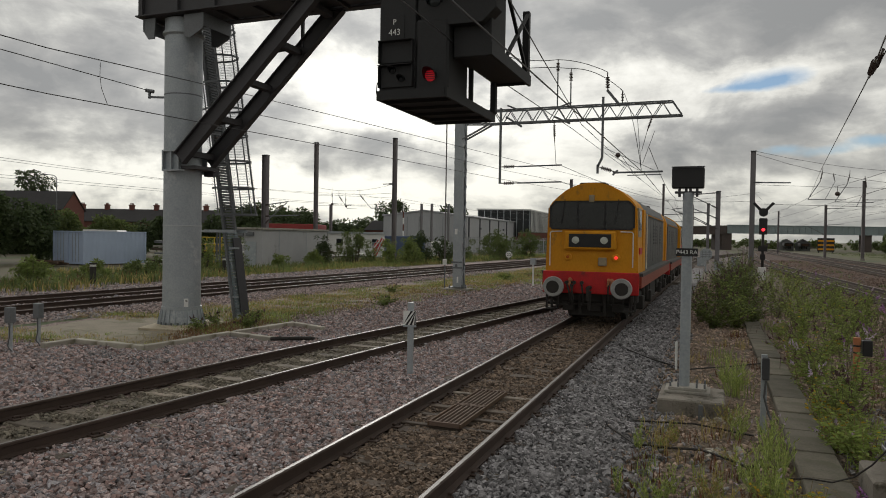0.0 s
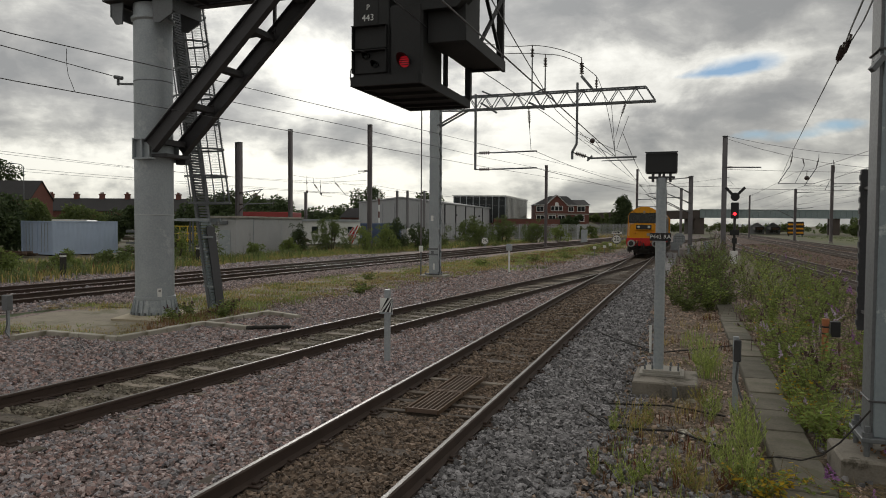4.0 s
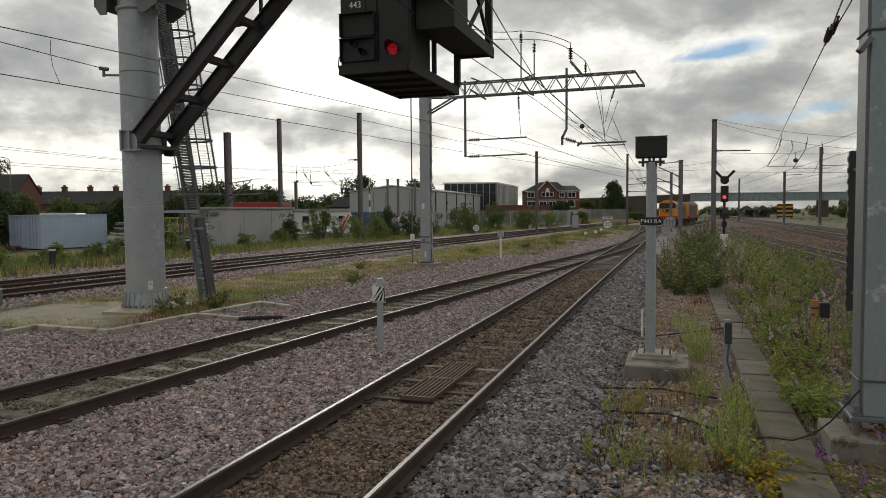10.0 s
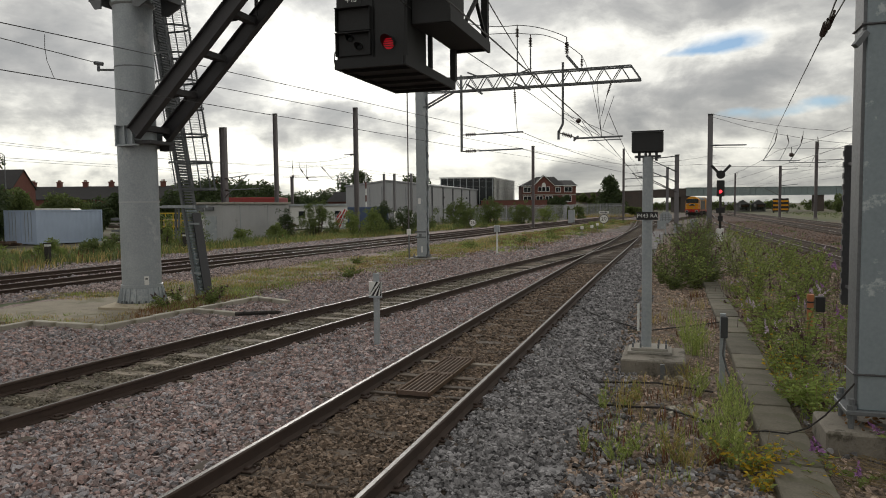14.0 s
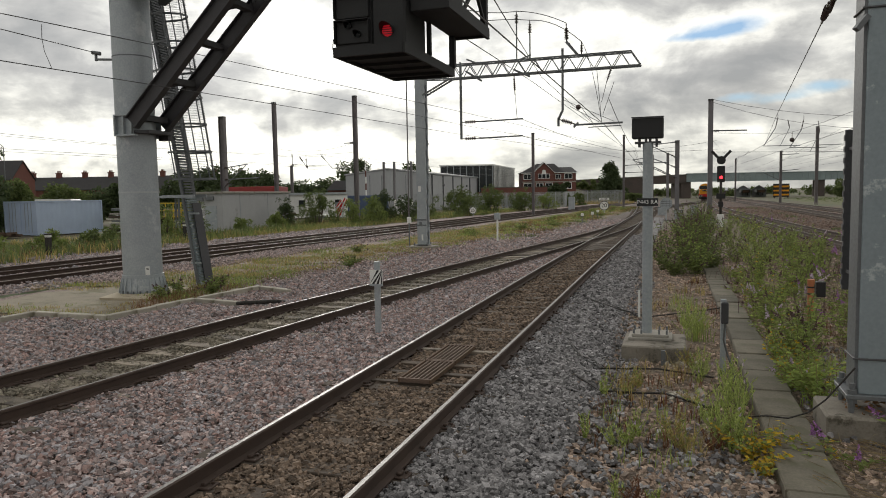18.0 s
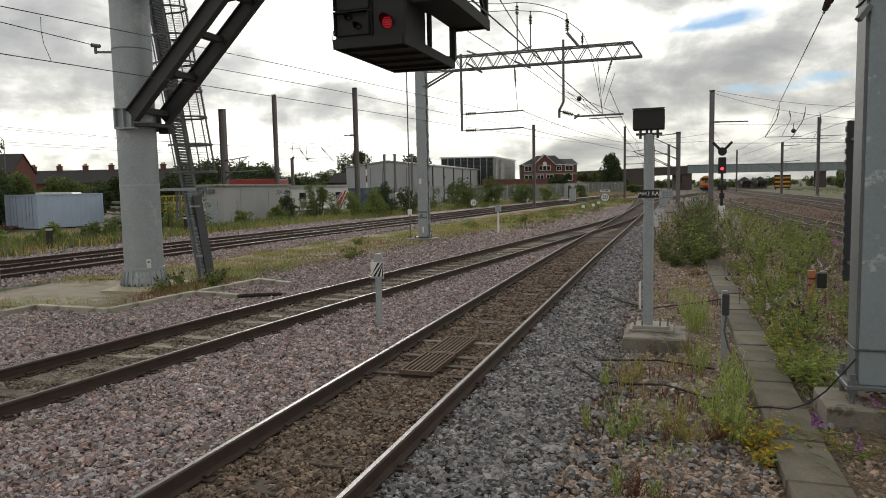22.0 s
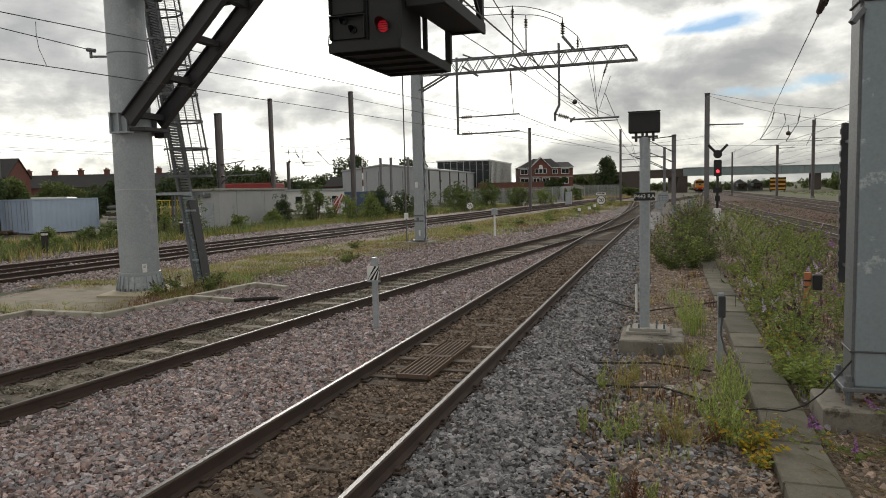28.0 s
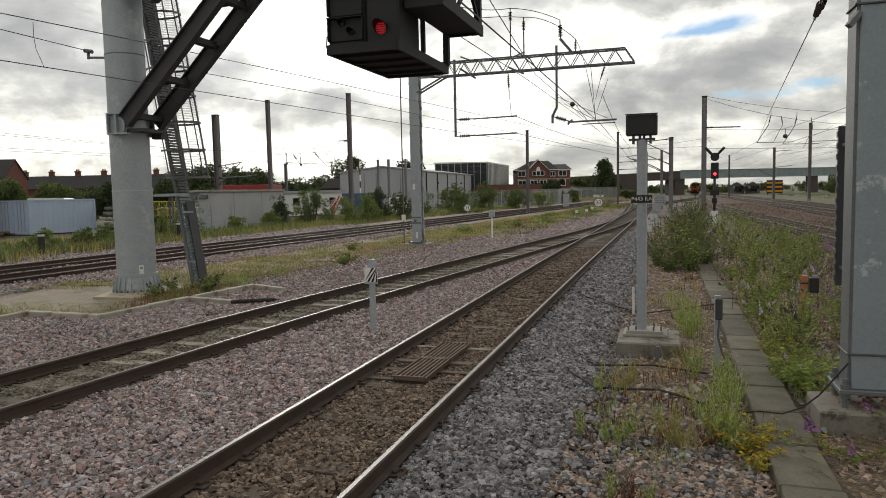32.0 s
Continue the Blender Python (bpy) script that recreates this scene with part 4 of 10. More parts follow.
for s in (-1, 1):
    bk = B()
    box(bk, -0.12, 0.50, s * 0.57 - 0.07, s * 0.57 + 0.07, 4.02, 4.06)
    box(bk, -0.12, 0.34, s * 0.57 - 0.07, s * 0.57 + 0.07, 4.52, 4.55)
    box(bk, -0.12, -0.08, s * 0.57 - 0.07, s * 0.57 + 0.07, 4.06, 4.52)
    box(bk, 0.14, 0.18, s * 0.57 - 0.07, s * 0.57 + 0.07, 4.06, 4.52)
    box(bk, -0.10, 0.34, s * 0.54 - 0.015, s * 0.54 + 0.015, 4.04, 4.54)
    part("brace_bracket", bk, M["galv"], g)
fb = B()
box(fb, 0.34, 0.80, -0.46, 0.46, 4.08, 4.16)
box(fb, 0.36, 0.66, 0.40, 0.60, 3.95, 4.08)
part("brace_seat", fb, M["black_steel"], g)
st = B()
lathe(st, [(0.484, 6.02), (0.484, 6.05)], 40)
part("strap", st, M["galv_dark"], g)

# wire support on the column
ws = B()
bar(ws, (-0.52, -0.1, 6.02), (-0.98, -0.2, 6.04), 0.05)
bar(ws, (-0.96, -0.2, 6.0), (-0.96, -0.2, 6.2), 0.05)
rod(ws, (-1.06, -0.22, 6.22), (-0.84, -0.18, 6.18), 0.05, None, 8)
part("wire_bracket", ws, M["galv_dark"], g)

# ladder with its safety cage
def band(bm, pts, thick, high):
    """One bent flat band, standing upright, through points."""
    rows = []
    for i, q in enumerate(pts):
        d = (pts[min(i + 1, len(pts) - 1)] - pts[max(i - 1, 0)]).normalized()
        n = Vector((-d.y, d.x, 0)) * thick / 2
        up = Vector((0, 0, high / 2))
        rows.append([bm.verts.new(q + v) for v in (n + up, n - up, -n - up, -n + up)])
    for a, b in zip(rows[:-1], rows[1:]):
        for k in range(4):
            bm.faces.new((a[k], a[(k + 1) % 4], b[(k + 1) % 4], b[k]))
    bm.faces.new(rows[0][::-1])
    bm.faces.new(rows[-1])
    return bm


LX, LY = -12.72, 16.72
lad = thing("access_ladder", pose(LX, LY, 0), "galvanised caged access ladder leaning up to the gantry", "ladder")
foot, head = Vector((0.12, 0.0, 0.0)), Vector((-1.43, 0.11, 9.2))
for s in (-1, 1):
    b_ = B()
    bar(b_, foot + Vector((0, s * 0.24, 0)), head + Vector((0, s * 0.24, 0)), 0.05, 0.11, (0, 1, 0))
    part("stile", b_, M["galv_dark"], lad)
n = 118
for k in range(n):
    t = (k + 0.5) / n
    p = foot.lerp(head, t)
    b_ = B()
    high = 0.029 if p.z < 2.5 else 0.022
    box(b_, p.x - 0.095, p.x + 0.085, p.y - 0.22, p.y + 0.22, p.z - high, p.z + high)
    # lower treads take a paler steel to stand for their lit front
    part("tread", b_, M["galv_mast"] if p.z < 2.5 else M["galv_dark"], lad)
ring = [Vector((0.29 + 0.66 * math.cos(a), 0.44 * math.sin(a), 0.03)) for a in np.linspace(-2.9, 2.9, 15)]
for k in range(9):
    p = foot.lerp(head, 0.32 + k * 0.082)
    b_ = B()
    band(b_, [p + u for u in ring], 0.012, 0.055)
    part("cage_hoop", b_, M["galv_dark"], lad)
for i in (2, 4, 5, 7, 9, 10, 12):
    b_ = B()
    bar(b_, foot.lerp(head, 0.32) + ring[i], foot.lerp(head, 0.98) + ring[i], 0.034, 0.012)
    part("cage_strap", b_, M["galv_dark"], lad)
b_ = B()
for k in range(130):
    p = foot.lerp(head, 0.32 + k * 0.0051)
    for i in (0, 2, 4, 6, 8, 10, 12):
        bar(b_, p + ring[i], p + ring[i + 2], 0.005)
part("cage_mesh", b_, M["galv_dark"], lad, "fine wire mesh round the cage")["kind"] = "stuff"
gd = B()
prism(gd, [(0.07, 0.15), (-0.25, 2.30), (-0.22, 2.32), (0.10, 0.15)], -0.10, 0.26, pose(0.13, 0, 0))
part("ladder_guard", gd, M["grey_steel"], lad, "dark anti-climb guard plate")
for z in (0.62, 2.0):
    gd = B()
    box(gd, -0.1, 0.24, -0.27, -0.245, z, z + 0.05)
    part("guard_clip", gd, M["galv"], lad)
gd = B()
box(gd, -0.95, 0.12, -0.30, -0.24, 2.46, 2.54)
part("stay_bar", gd, M["galv"], lad)
gd = B()
box(gd, -0.95, 0.12, 0.24, 0.30, 2.46, 2.54)
part("stay_bar", gd, M["galv"], lad)

# ---- signal head in its cage ----
SX, SY, SZ = -6.85, 13.75, 5.43
sig = thing("colour_light_signal", pose(SX, SY, SZ), "black colour-light signal showing red, hung in a steel cage", "railway signal")
bd = B()
box(bd, -0.03, 0.82, 0.10, 0.55, 0.06, 2.5, 0.02)
part("left_unit", bd, M["signal_black"], sig)
bd = B()
box(bd, 0.83, 1.58, 0.06, 0.60, 0.06, 1.60, 0.05)
part("main_unit", bd, M["signal_black"], sig)
bd = B()
pts = [(0.88, 1.72), (1.14, 1.44), (2.3, 1.44), (2.6, 1.72), (2.6, 2.5), (0.88, 2.5)]
prism(bd, pts, 0.08, 0.5)
part("upper_backboard", bd, M["signal_black"], sig)
bd = B()
box(bd, 1.60, 2.44, 0.30, 1.35, 0.79, 2.5, 0.02)
part("junction_box", bd, M["signal_black"], sig)
bd = B()
box(bd, 1.44, 1.52, 0.62, 1.45, 0.10, 0.90, 0.01)
part("back_panel", bd, M["signal_black"], sig)
fr = B()
box(fr, 0.02, 1.56, 0.02, 3.43, 0.0, 0.03)
part("platform", fr, M["signal_black"], sig)
for k in range(4):
    fr = B()
    box(fr, 0.06, 1.53, 0.45 + k * 0.8, 0.53 + k * 0.8, -0.07, 0.0)
    part("platform_joist", fr, M["signal_black"], sig)
for x in (-0.04, 1.53):
    fr = B()
    box(fr, x, x + 0.06, 0.0, 3.45, -0.07, 0.13)
    part("platform_edge", fr, M["signal_black"], sig)
for y in (-0.02, 3.40):
    fr = B()
    box(fr, 0.02, 1.53, y, y + 0.06, -0.07, 0.13)
    part("platform_edge", fr, M["signal_black"], sig)
for x, y, w_ in ((1.52, 1.55, 0.09), (1.50, 3.28, 0.14), (-0.02, 3.30, 0.09), (2.30, 3.30, 0.16)):
    b_ = B()
    box(b_, x, x + w_, y, y + w_, 0.13 if x < 2 else 0.9, 2.6)
    part("hanger", b_, M["signal_black"], sig)
up = B()
box(up, 1.52, 2.42, 1.36, 3.50, 0.90, 0.93)
part("upper_platform", up, M["signal_black"], sig)
up = B()
box(up, 2.40, 2.47, 0.26, 3.55, 0.80, 1.06)
part("platform_edge", up, M["signal_black"], sig)
up = B()
box(up, 1.60, 2.40, 3.47, 3.54, 0.84, 1.0)
part("platform_edge", up, M["signal_black"], sig)
for a, b2 in (((2.42, 1.5, 1.06), (2.42, 3.3, 2.5)), ((2.42, 3.3, 1.06), (2.42, 1.5, 2.5))):
    b_ = B()
    bar(b_, a, b2, 0.07)
    part("cage_diagonal", b_, M["signal_black"], sig)


def hood(parent, x, z, r, y, lens, depth=0.28):
    b_ = B()
    seg = 20
    inner, outer = [], []
    for i in range(seg + 1):
        a = math.pi * (-0.15 + 1.3 * i / seg)
        c_, s_ = math.cos(a), math.sin(a)
        cut = depth * (0.35 + 0.65 * max(0, s_))
        outer.append((b_.verts.new((x + r * c_, y, z + r * s_)), b_.verts.new((x + r * c_, y - cut, z + r * s_))))
        inner.append((b_.verts.new((x + (r - 0.012) * c_, y, z + (r - 0.012) * s_)), b_.verts.new((x + (r - 0.012) * c_, y - cut, z + (r - 0.012) * s_))))
    for i in range(seg):
        b_.faces.new((outer[i][0], outer[i + 1][0], outer[i + 1][1], outer[i][1]))
        b_.faces.new((inner[i][0], inner[i][1], inner[i + 1][1], inner[i + 1][0]))
        b_.faces.new((outer[i][1], outer[i + 1][1], inner[i + 1][1], inner[i][1]))
    h_ = part("lamp_hood", b_, M["black"], parent)
    b_ = B()
    lathe(b_, [(r * 0.86, 0.0), (r * 0.84, 0.015), (r * 0.5, 0.035), (0.01, 0.042)], 24, pose(x, y + 0.002, z, 90, 0, 0))
    part("lens", b_, lens, h_)


hood(sig, 1.19, 0.40, 0.145, 0.06, M["red_lamp_dim"])
for k in range(5):
    b_ = B()
    box(b_, 1.07, 1.31, 0.005, 0.02, 0.315 + k * 0.045, 0.327 + k * 0.045)
    part("lens_bar", b_, M["black"], sig)
for x, z in ((1.25, 1.98), (1.62, 2.12), (2.0, 2.2), (1.35, 2.36)):
    hood(sig, x, z, 0.17, 0.08, M["glass_dark"])
for z in (0.2, 0.72):
    b_ = B()
    box(b_, 0.03, 0.76, 0.06, 0.10, z, z + 0.46, 0.01)
    part("indicator_panel", b_, M["signal_black"], sig)
    b_ = B()
    box(b_, 0.0, 0.79, -0.06, 0.10, z + 0.46, z + 0.475)
    part("panel_visor", b_, M["signal_black"], sig)
    for x in (-0.005, 0.775):
        b_ = B()
        box(b_, x, x + 0.015, -0.02, 0.10, z, z + 0.46)
        part("panel_cheek", b_, M["signal_black"], sig)
for x, z in ((0.31, 0.56), (0.52, 0.37)):
    hood(sig, x, z, 0.08, 0.058, M["glass_dark"], 0.20)
pl = B()
box(pl, 0.10, 0.56, 0.085, 0.10, 1.24, 1.74, 0.004)
plate = part("number_plate_board", pl, M["signal_black"], sig, "black identification plate with white characters")
letters("P", 0.16, pose(0.33, 0.082, 1.60), sig, M["white"], "plate_letter")
letters("443", 0.19, pose(0.33, 0.082, 1.38), sig, M["white"], "plate_number")
cb = B()
rod(cb, (-0.03, 0.05, 0.0), (-0.07, 0.05, 0.12), 0.012, None, 6)
rod(cb, (-0.07, 0.05, 0.12), (-0.05, 0.05, 0.32), 0.012, None, 6)
part("cable_loop", cb, M["wire"], sig)

# ---- overhead line ----
def wire(name, pts, r, label="", material=None):
    """A sagging wire through points, as a thin tube of triangles."""
    bm = B()
    for a, b in zip(pts[:-1], pts[1:]):
        rod(bm, a, b, r, None, 5)
    bmesh.ops.remove_doubles(bm, verts=bm.verts[:], dist=r * 0.9)
    return single(name, bm, material or M["wire"], pose(0, 0, 0), label or "thin dark overhead wire", "wire", "overhead wires")


def sagging(p, q, sag, n=10):
    p, q = Vector(p), Vector(q)
    return [p.lerp(q, i / n) - Vector((0, 0, sag * 4 * (i / n) * (1 - i / n))) for i in range(n + 1)]


def insulator(parent, p, q, r=0.07, n=6):
    p, q = Vector(p), Vector(q)
    bm = B()
    rod(bm, p, q, 0.022, None, 8)
    for i in range(n):
        t0, t1 = 0.2 + 0.6 * i / n, 0.2 + 0.6 * (i + 0.55) / n
        rod(bm, p.lerp(q, t0), p.lerp(q, t1), r, r * 0.45, 10)
    return part("insulator", bm, M["porcelain"], parent)


TX, TY = -10.95, 30.35
ole = thing("overhead_line_mast", pose(TX, TY, 0), "grey steel overhead-line mast with a lattice boom across the tracks", "overhead mast")
b_ = B()
box(b_, -0.62, 0.62, -0.5, 0.5, -0.15, 0.10, 0.02)
part("footing", b_, M["concrete"], ole)
b_ = B()
box(b_, -0.36, 0.36, -0.3, 0.3, 0.14, 0.17)
part("base_plate", b_, M["galv_dark"], ole)
for x, y in ((-0.3, -0.24), (0.3, -0.24), (-0.3, 0.24), (0.3, 0.24)):
    b_ = B()
    rod(b_, (x, y, 0.08), (x, y, 0.26), 0.025, None, 6)
    part("anchor_bolt", b_, M["galv_dark"], ole)
b_ = B()
for y in (-0.22, 0.22):
    b_ = B()
    s = 1 if y < 0 else -1
    prism(b_, [(-0.22, y), (0.22, y), (0.22, y + s * 0.13), (0.195, y + s * 0.13), (0.195, y + s * 0.025), (-0.195, y + s * 0.025), (-0.195, y + s * 0.13), (-0.22, y + s * 0.13)], -7.78, -0.17, pose(0.06, 0, 0, -90))
    part("mast_channel", b_, M["galv"], ole)
for k in range(20):
    z0 = 0.35 + k * 0.365
    for x in (-0.165, 0.285):
        b_ = B()
        bar(b_, (x, -0.2, z0 if k % 2 else z0 + 0.34), (x, 0.2, z0 + 0.34 if k % 2 else z0), 0.05, 0.01)
        part("lacing_bar", b_, M["galv"], ole)
b_ = B()
for z in (1.0, 1.25):
    box(b_, -0.24, 0.28, -0.235, -0.205, z, z + 0.07)
box(b_, -0.05, 0.07, -0.25, -0.235, 1.02, 1.20)
part("mast_clamp", b_, M["galv_dark"], ole)
b_ = B()
box(b_, -0.08, 0.04, -0.23, -0.215, 2.55, 2.80)
part("mast_tag", b_, M["white"], ole)
b_ = B()
box(b_, 0.04, 0.11, -0.235, -0.215, 0.35, 0.62)
part("mast_tag", b_, M["white"], ole)
# boom
x1 = 9.6
for y in (-0.2, 0.2):
    for p, q, w_ in (((1.5, 7.50), (x1, 7.52), 0.06), ((0.9, 8.08), (x1 - 0.38, 8.10), 0.06), ((x1 - 0.38, 8.10), (x1, 7.52), 0.05), ((0.2, 7.62), (0.9, 8.08), 0.05), ((0.2, 6.85), (1.5, 7.50), 0.07), ((0.2, 7.55), (1.5, 7.50), 0.05)):
        b_ = B()
        bar(b_, (p[0], y, p[1]), (q[0], y, q[1]), w_)
        part("boom_chord", b_, M["galv_dark"], ole)
    k = 0
    x = 0.9
    while x < x1 - 0.5:
        za, zb = (8.09, 7.51) if k % 2 == 0 else (7.51, 8.09)
        b_ = B()
        bar(b_, (x, y, za), (x + 0.36, y, zb), 0.032)
        part("boom_lacing", b_, M["galv_dark"], ole)
        x += 0.36
        k += 1
k = 0
x = 1.1
while x < x1 - 0.6:
    for z in (8.09, 7.51):
        b_ = B()
        bar(b_, (x, -0.2 if k % 2 else 0.2, z), (x + 0.72, 0.2 if k % 2 else -0.2, z), 0.026)
        part("boom_lacing", b_, M["galv_dark"], ole)
    x += 0.72
    k += 1
b_ = B()
bar(b_, (-0.45, -0.2, 7.72), (0.55, -0.2, 7.72), 0.08)
bar(b_, (0.35, -0.35, 7.66), (0.5, -0.05, 7.80), 0.10)
part("head_bracket", b_, M["galv_dark"], ole)
# drop tubes with their arms; x is counted from the mast
for dx, zt, zb in ((2.0, 8.15, 4.82), (6.45, 8.40, 5.85)):
    b_ = B()
    bar(b_, (dx, -0.24, zt), (dx, -0.24, zb), 0.09)
    part("drop_tube", b_, M["galv_dark"], ole)
b_ = B()
bar(b_, (6.45, -0.24, 5.85), (6.27, -0.24, 5.50), 0.09)
bar(b_, (6.27, -0.24, 5.55), (6.27, -0.24, 5.20), 0.09)
part("drop_tube", b_, M["galv_dark"], ole)
for z in (5.56, 4.84):
    insulator(ole, (2.05, -0.24, z), (2.85, -0.24, z + 0.005), 0.085, 5)
    b_ = B()
    rod(b_, (2.8, -0.24, z), (4.75, -0.24, z + 0.03), 0.032, None, 8)
    part("registration_arm", b_, M["galv_dark"], ole)
insulator(ole, (6.3, -0.24, 5.48), (7.0, -0.24, 5.25), 0.10, 6)
b_ = B()
rod(b_, (6.9, -0.24, 5.22), (8.9, -0.24, 5.24), 0.04, None, 8)
bar(b_, (6.9, -0.24, 5.12), (7.1, -0.24, 5.32), 0.07)
rod(b_, (7.5, -0.24, 5.10), (8.85, -0.24, 5.12), 0.02, None, 6)
part("registration_arm", b_, M["galv_dark"], ole)
for dx, z0, z1 in ((4.5, 8.1, 9.55), (5.07, 8.1, 9.1)):
    b_ = B()
    rod(b_, (dx, -0.2, z0), (dx, -0.2, z1), 0.03, None, 8)
    part("post_support", b_, M["galv_dark"], ole)
    insulator(ole, (dx, -0.2, z1 - 0.05), (dx, -0.2, z1 + 0.58), 0.085, 6)
insulator(ole, (6.62, -0.2, 8.62), (6.60, -0.2, 9.42), 0.10, 7)
for p, q, w_ in (((6.6, -0.2, 8.68), (7.15, -0.2, 8.0), 0.11), ((4.5, -0.6, 7.95), (5.1, -0.2, 8.25), 0.06), ((4.45, -0.5, 7.62), (5.05, -0.15, 7.36), 0.07), ((2.3, -0.5, 7.72), (2.95, -0.2, 7.30), 0.07), ((2.3, -0.3, 8.25), (2.9, -0.2, 8.0), 0.06)):
    b_ = B()
    bar(b_, p, q, w_)
    part("boom_bracket", b_, M["galv_dark"], ole)
insulator(ole, (7.23, -0.2, 8.10), (7.23, -0.2, 8.62), 0.07, 5)
insulator(ole, (4.38, -0.24, 7.46), (4.42, -0.24, 6.6), 0.07, 6)
insulator(ole, (8.45, -0.24, 7.5), (8.25, -0.24, 6.9), 0.06, 6)
b_ = B()
rod(b_, (4.42, -0.24, 6.6), (4.5, -0.24, 5.6), 0.012, None, 5)
part("hanger_wire", b_, M["wire"], ole)
b_ = B()
rod(b_, (8.25, -0.24, 6.9), (8.05, -0.24, 6.1), 0.012, None, 5)
part("hanger_wire", b_, M["wire"], ole)

W = 0.014
YO = TY - 0.24
# feeders that cross above the boom
wire("feeder_wire", sagging((-7.9, 27.0, 9.6), (-6.45, YO, 10.1), 0.1, 6), 0.016)
wire("feeder_wire", sagging((-6.45, YO, 10.1), (-4.33, YO, 9.42), -0.12, 8), 0.016)
wire("feeder_wire", sagging((-8.2, 27.0, 9.0), (-5.88, YO, 9.68), -0.1, 8), 0.016)
wire("feeder_wire", sagging((-5.88, YO, 9.68), (-3.72, YO, 8.62), -0.25, 8), 0.016)
wire("feeder_wire", sagging((-3.72, YO, 8.62), (-2.9, YO, 5.3), -0.5, 10), 0.012)
# wires of the near line, running away along the track
for xa, za, xb, zb in ((-4.3, 7.15, -5.4, 7.3), (-5.4, 6.6, -5.78, 7.12)):
    wire("catenary_wire", [(xa + (xa - xb) * 1.2, 4.0, za - 0.1), (xa, 18.0, za), (xb, YO, zb), (-5.6, 60, 7.2), (-6.6, 103, 8.2)], W)
wire("contact_wire", [(-2.9, -10, 5.1), (-2.75, YO, 5.14), (-3.4, 66, 5.1), (-4.6, 110, 5.1), (-8, 190, 5.1)], W)
wire("catenary_wire", sagging((-2.6, YO, 6.2), (-3.4, 66, 6.2), 0.35) + sagging((-3.4, 66, 6.2), (-5, 118, 6.2), 0.3)[1:], W)
for a, b in (((-4.5, YO, 6.3), (-2.4, YO, 5.3)), ((-3.1, YO, 7.5), (-2.9, YO, 5.3)), ((-4.2, YO, 6.0), (-3.0, YO, 5.3)), ((-3.7, YO, 5.9), (-3.2, YO, 5.2)), ((-2.4, YO, 6.9), (-2.85, YO, 5.6))):
    wire("stay_wire", [a, b], 0.011)
b_ = B()
bmesh.ops.create_icosphere(b_, subdivisions=2, radius=0.11, matrix=pose(-3.85, YO, 5.95))
single("wire_weight", b_, M["porcelain"], pose(0, 0, 0), "small dark insulator bead on a stay wire", "insulator")
# wires in front of the gantry column
A_ = [(-12.0, -6, 5.75), (-11.7, 9.7, 5.85), (-11.5, 13.7, 6.0), (-11.1, 20.7, 6.2), (-10.4, 35, 6.6), (-8.9, 65, 7.4), (-6.9, 103.6, 8.4)]
wire("catenary_wire", A_, 0.010)
C_ = [(-12.0, -6, 4.95), (-11.7, 9.7, 5.0), (-11.1, 20.7, 5.2), (-10.4, 35, 5.45), (-8.9, 65, 6.2), (-6.9, 103.6, 7.6)]
wire("contact_wire", C_, 0.010)
wire("catenary_wire", [(-14.9, -4.0, 6.6), (-14.3, 10, 6.3), (-14.2, GY - 0.2, 6.22)], 0.011)
wire("catenary_wire", [(-12.6, 16.5, 5.9), (-11.0, 22, 5.75), (-10.2, 35, 5.9), (-8.9, 65, 6.7), (-6.9, 103.6, 8.0)], 0.009)
wire("dropper_wire", [(-11.7, 10.9, 5.86), (-11.71, 10.9, 5.6), (-11.69, 10.92, 5.35), (-11.62, 10.95, 5.15), (-11.58, 10.97, 5.02)], 0.006)
# far wires on the left, over the yard lines
for x, z, s in ((-33.5, 6.2, 0.5), (-33.5, 5.2, 0.1), (-38.0, 6.6, 0.5), (-38.0, 5.4, 0.1)):
    pts = []
    for y0 in (-24, 20, 64, 108):
        dx = float(main_line(y0)) - float(main_line(20))
        dx2 = float(main_line(y0 + 44)) - float(main_line(20))
        pts += sagging((x + dx, y0, z), (x + dx2, y0 + 44, z), s, 8)[(0 if y0 == -24 else 1):]
    wire("yard_line_wire", pts, 0.010)

# ---- repeater post beside the near track ----
rp = thing("repeater_signal_post", pose(-0.39, 11.2, 0), "slim grey post carrying a black signal box and a small sign", "railway signal")
b_ = B()
box(b_, -0.34, 0.57, -0.66, 0.42, -0.12, 0.18, 0.02)
part("footing", b_, M["footing"], rp, "weathered concrete block")
b_ = B()
box(b_, -0.27, 0.37, -0.22, 0.30, 0.182, 0.22, 0.004)
box(b_, -0.22, 0.32, -0.18, 0.26, 0.222, 0.265, 0.004)
part("base_plate", b_, M["concrete"], rp)
for x in (-0.19, -0.08, 0.18, 0.29):
    for y in (-0.13, 0.2):
        b_ = B()
        rod(b_, (x, y, 0.26), (x, y, 0.33), 0.016, None, 6)
        part("anchor_bolt", b_, M["galv_dark"], rp)
b_ = B()
lathe(b_, [(0.075, 0.26), (0.075, 3.08), (0.078, 3.08), (0.078, 3.16), (0.06, 3.16)], 20)
part("pole", b_, M["galv"], rp)
b_ = B()
box(b_, -0.19, 0.19, -0.06, 0.06, 3.15, 3.18)
for x in (-0.125, -0.03, 0.03, 0.125):
    box(b_, x - 0.018, x + 0.018, -0.05, 0.05, 3.10, 3.235)
part("head_clamp", b_, M["black_steel"], rp)
b_ = B()
box(b_, -0.235, 0.225, -0.09, 0.09, 3.225, 3.535, 0.015)
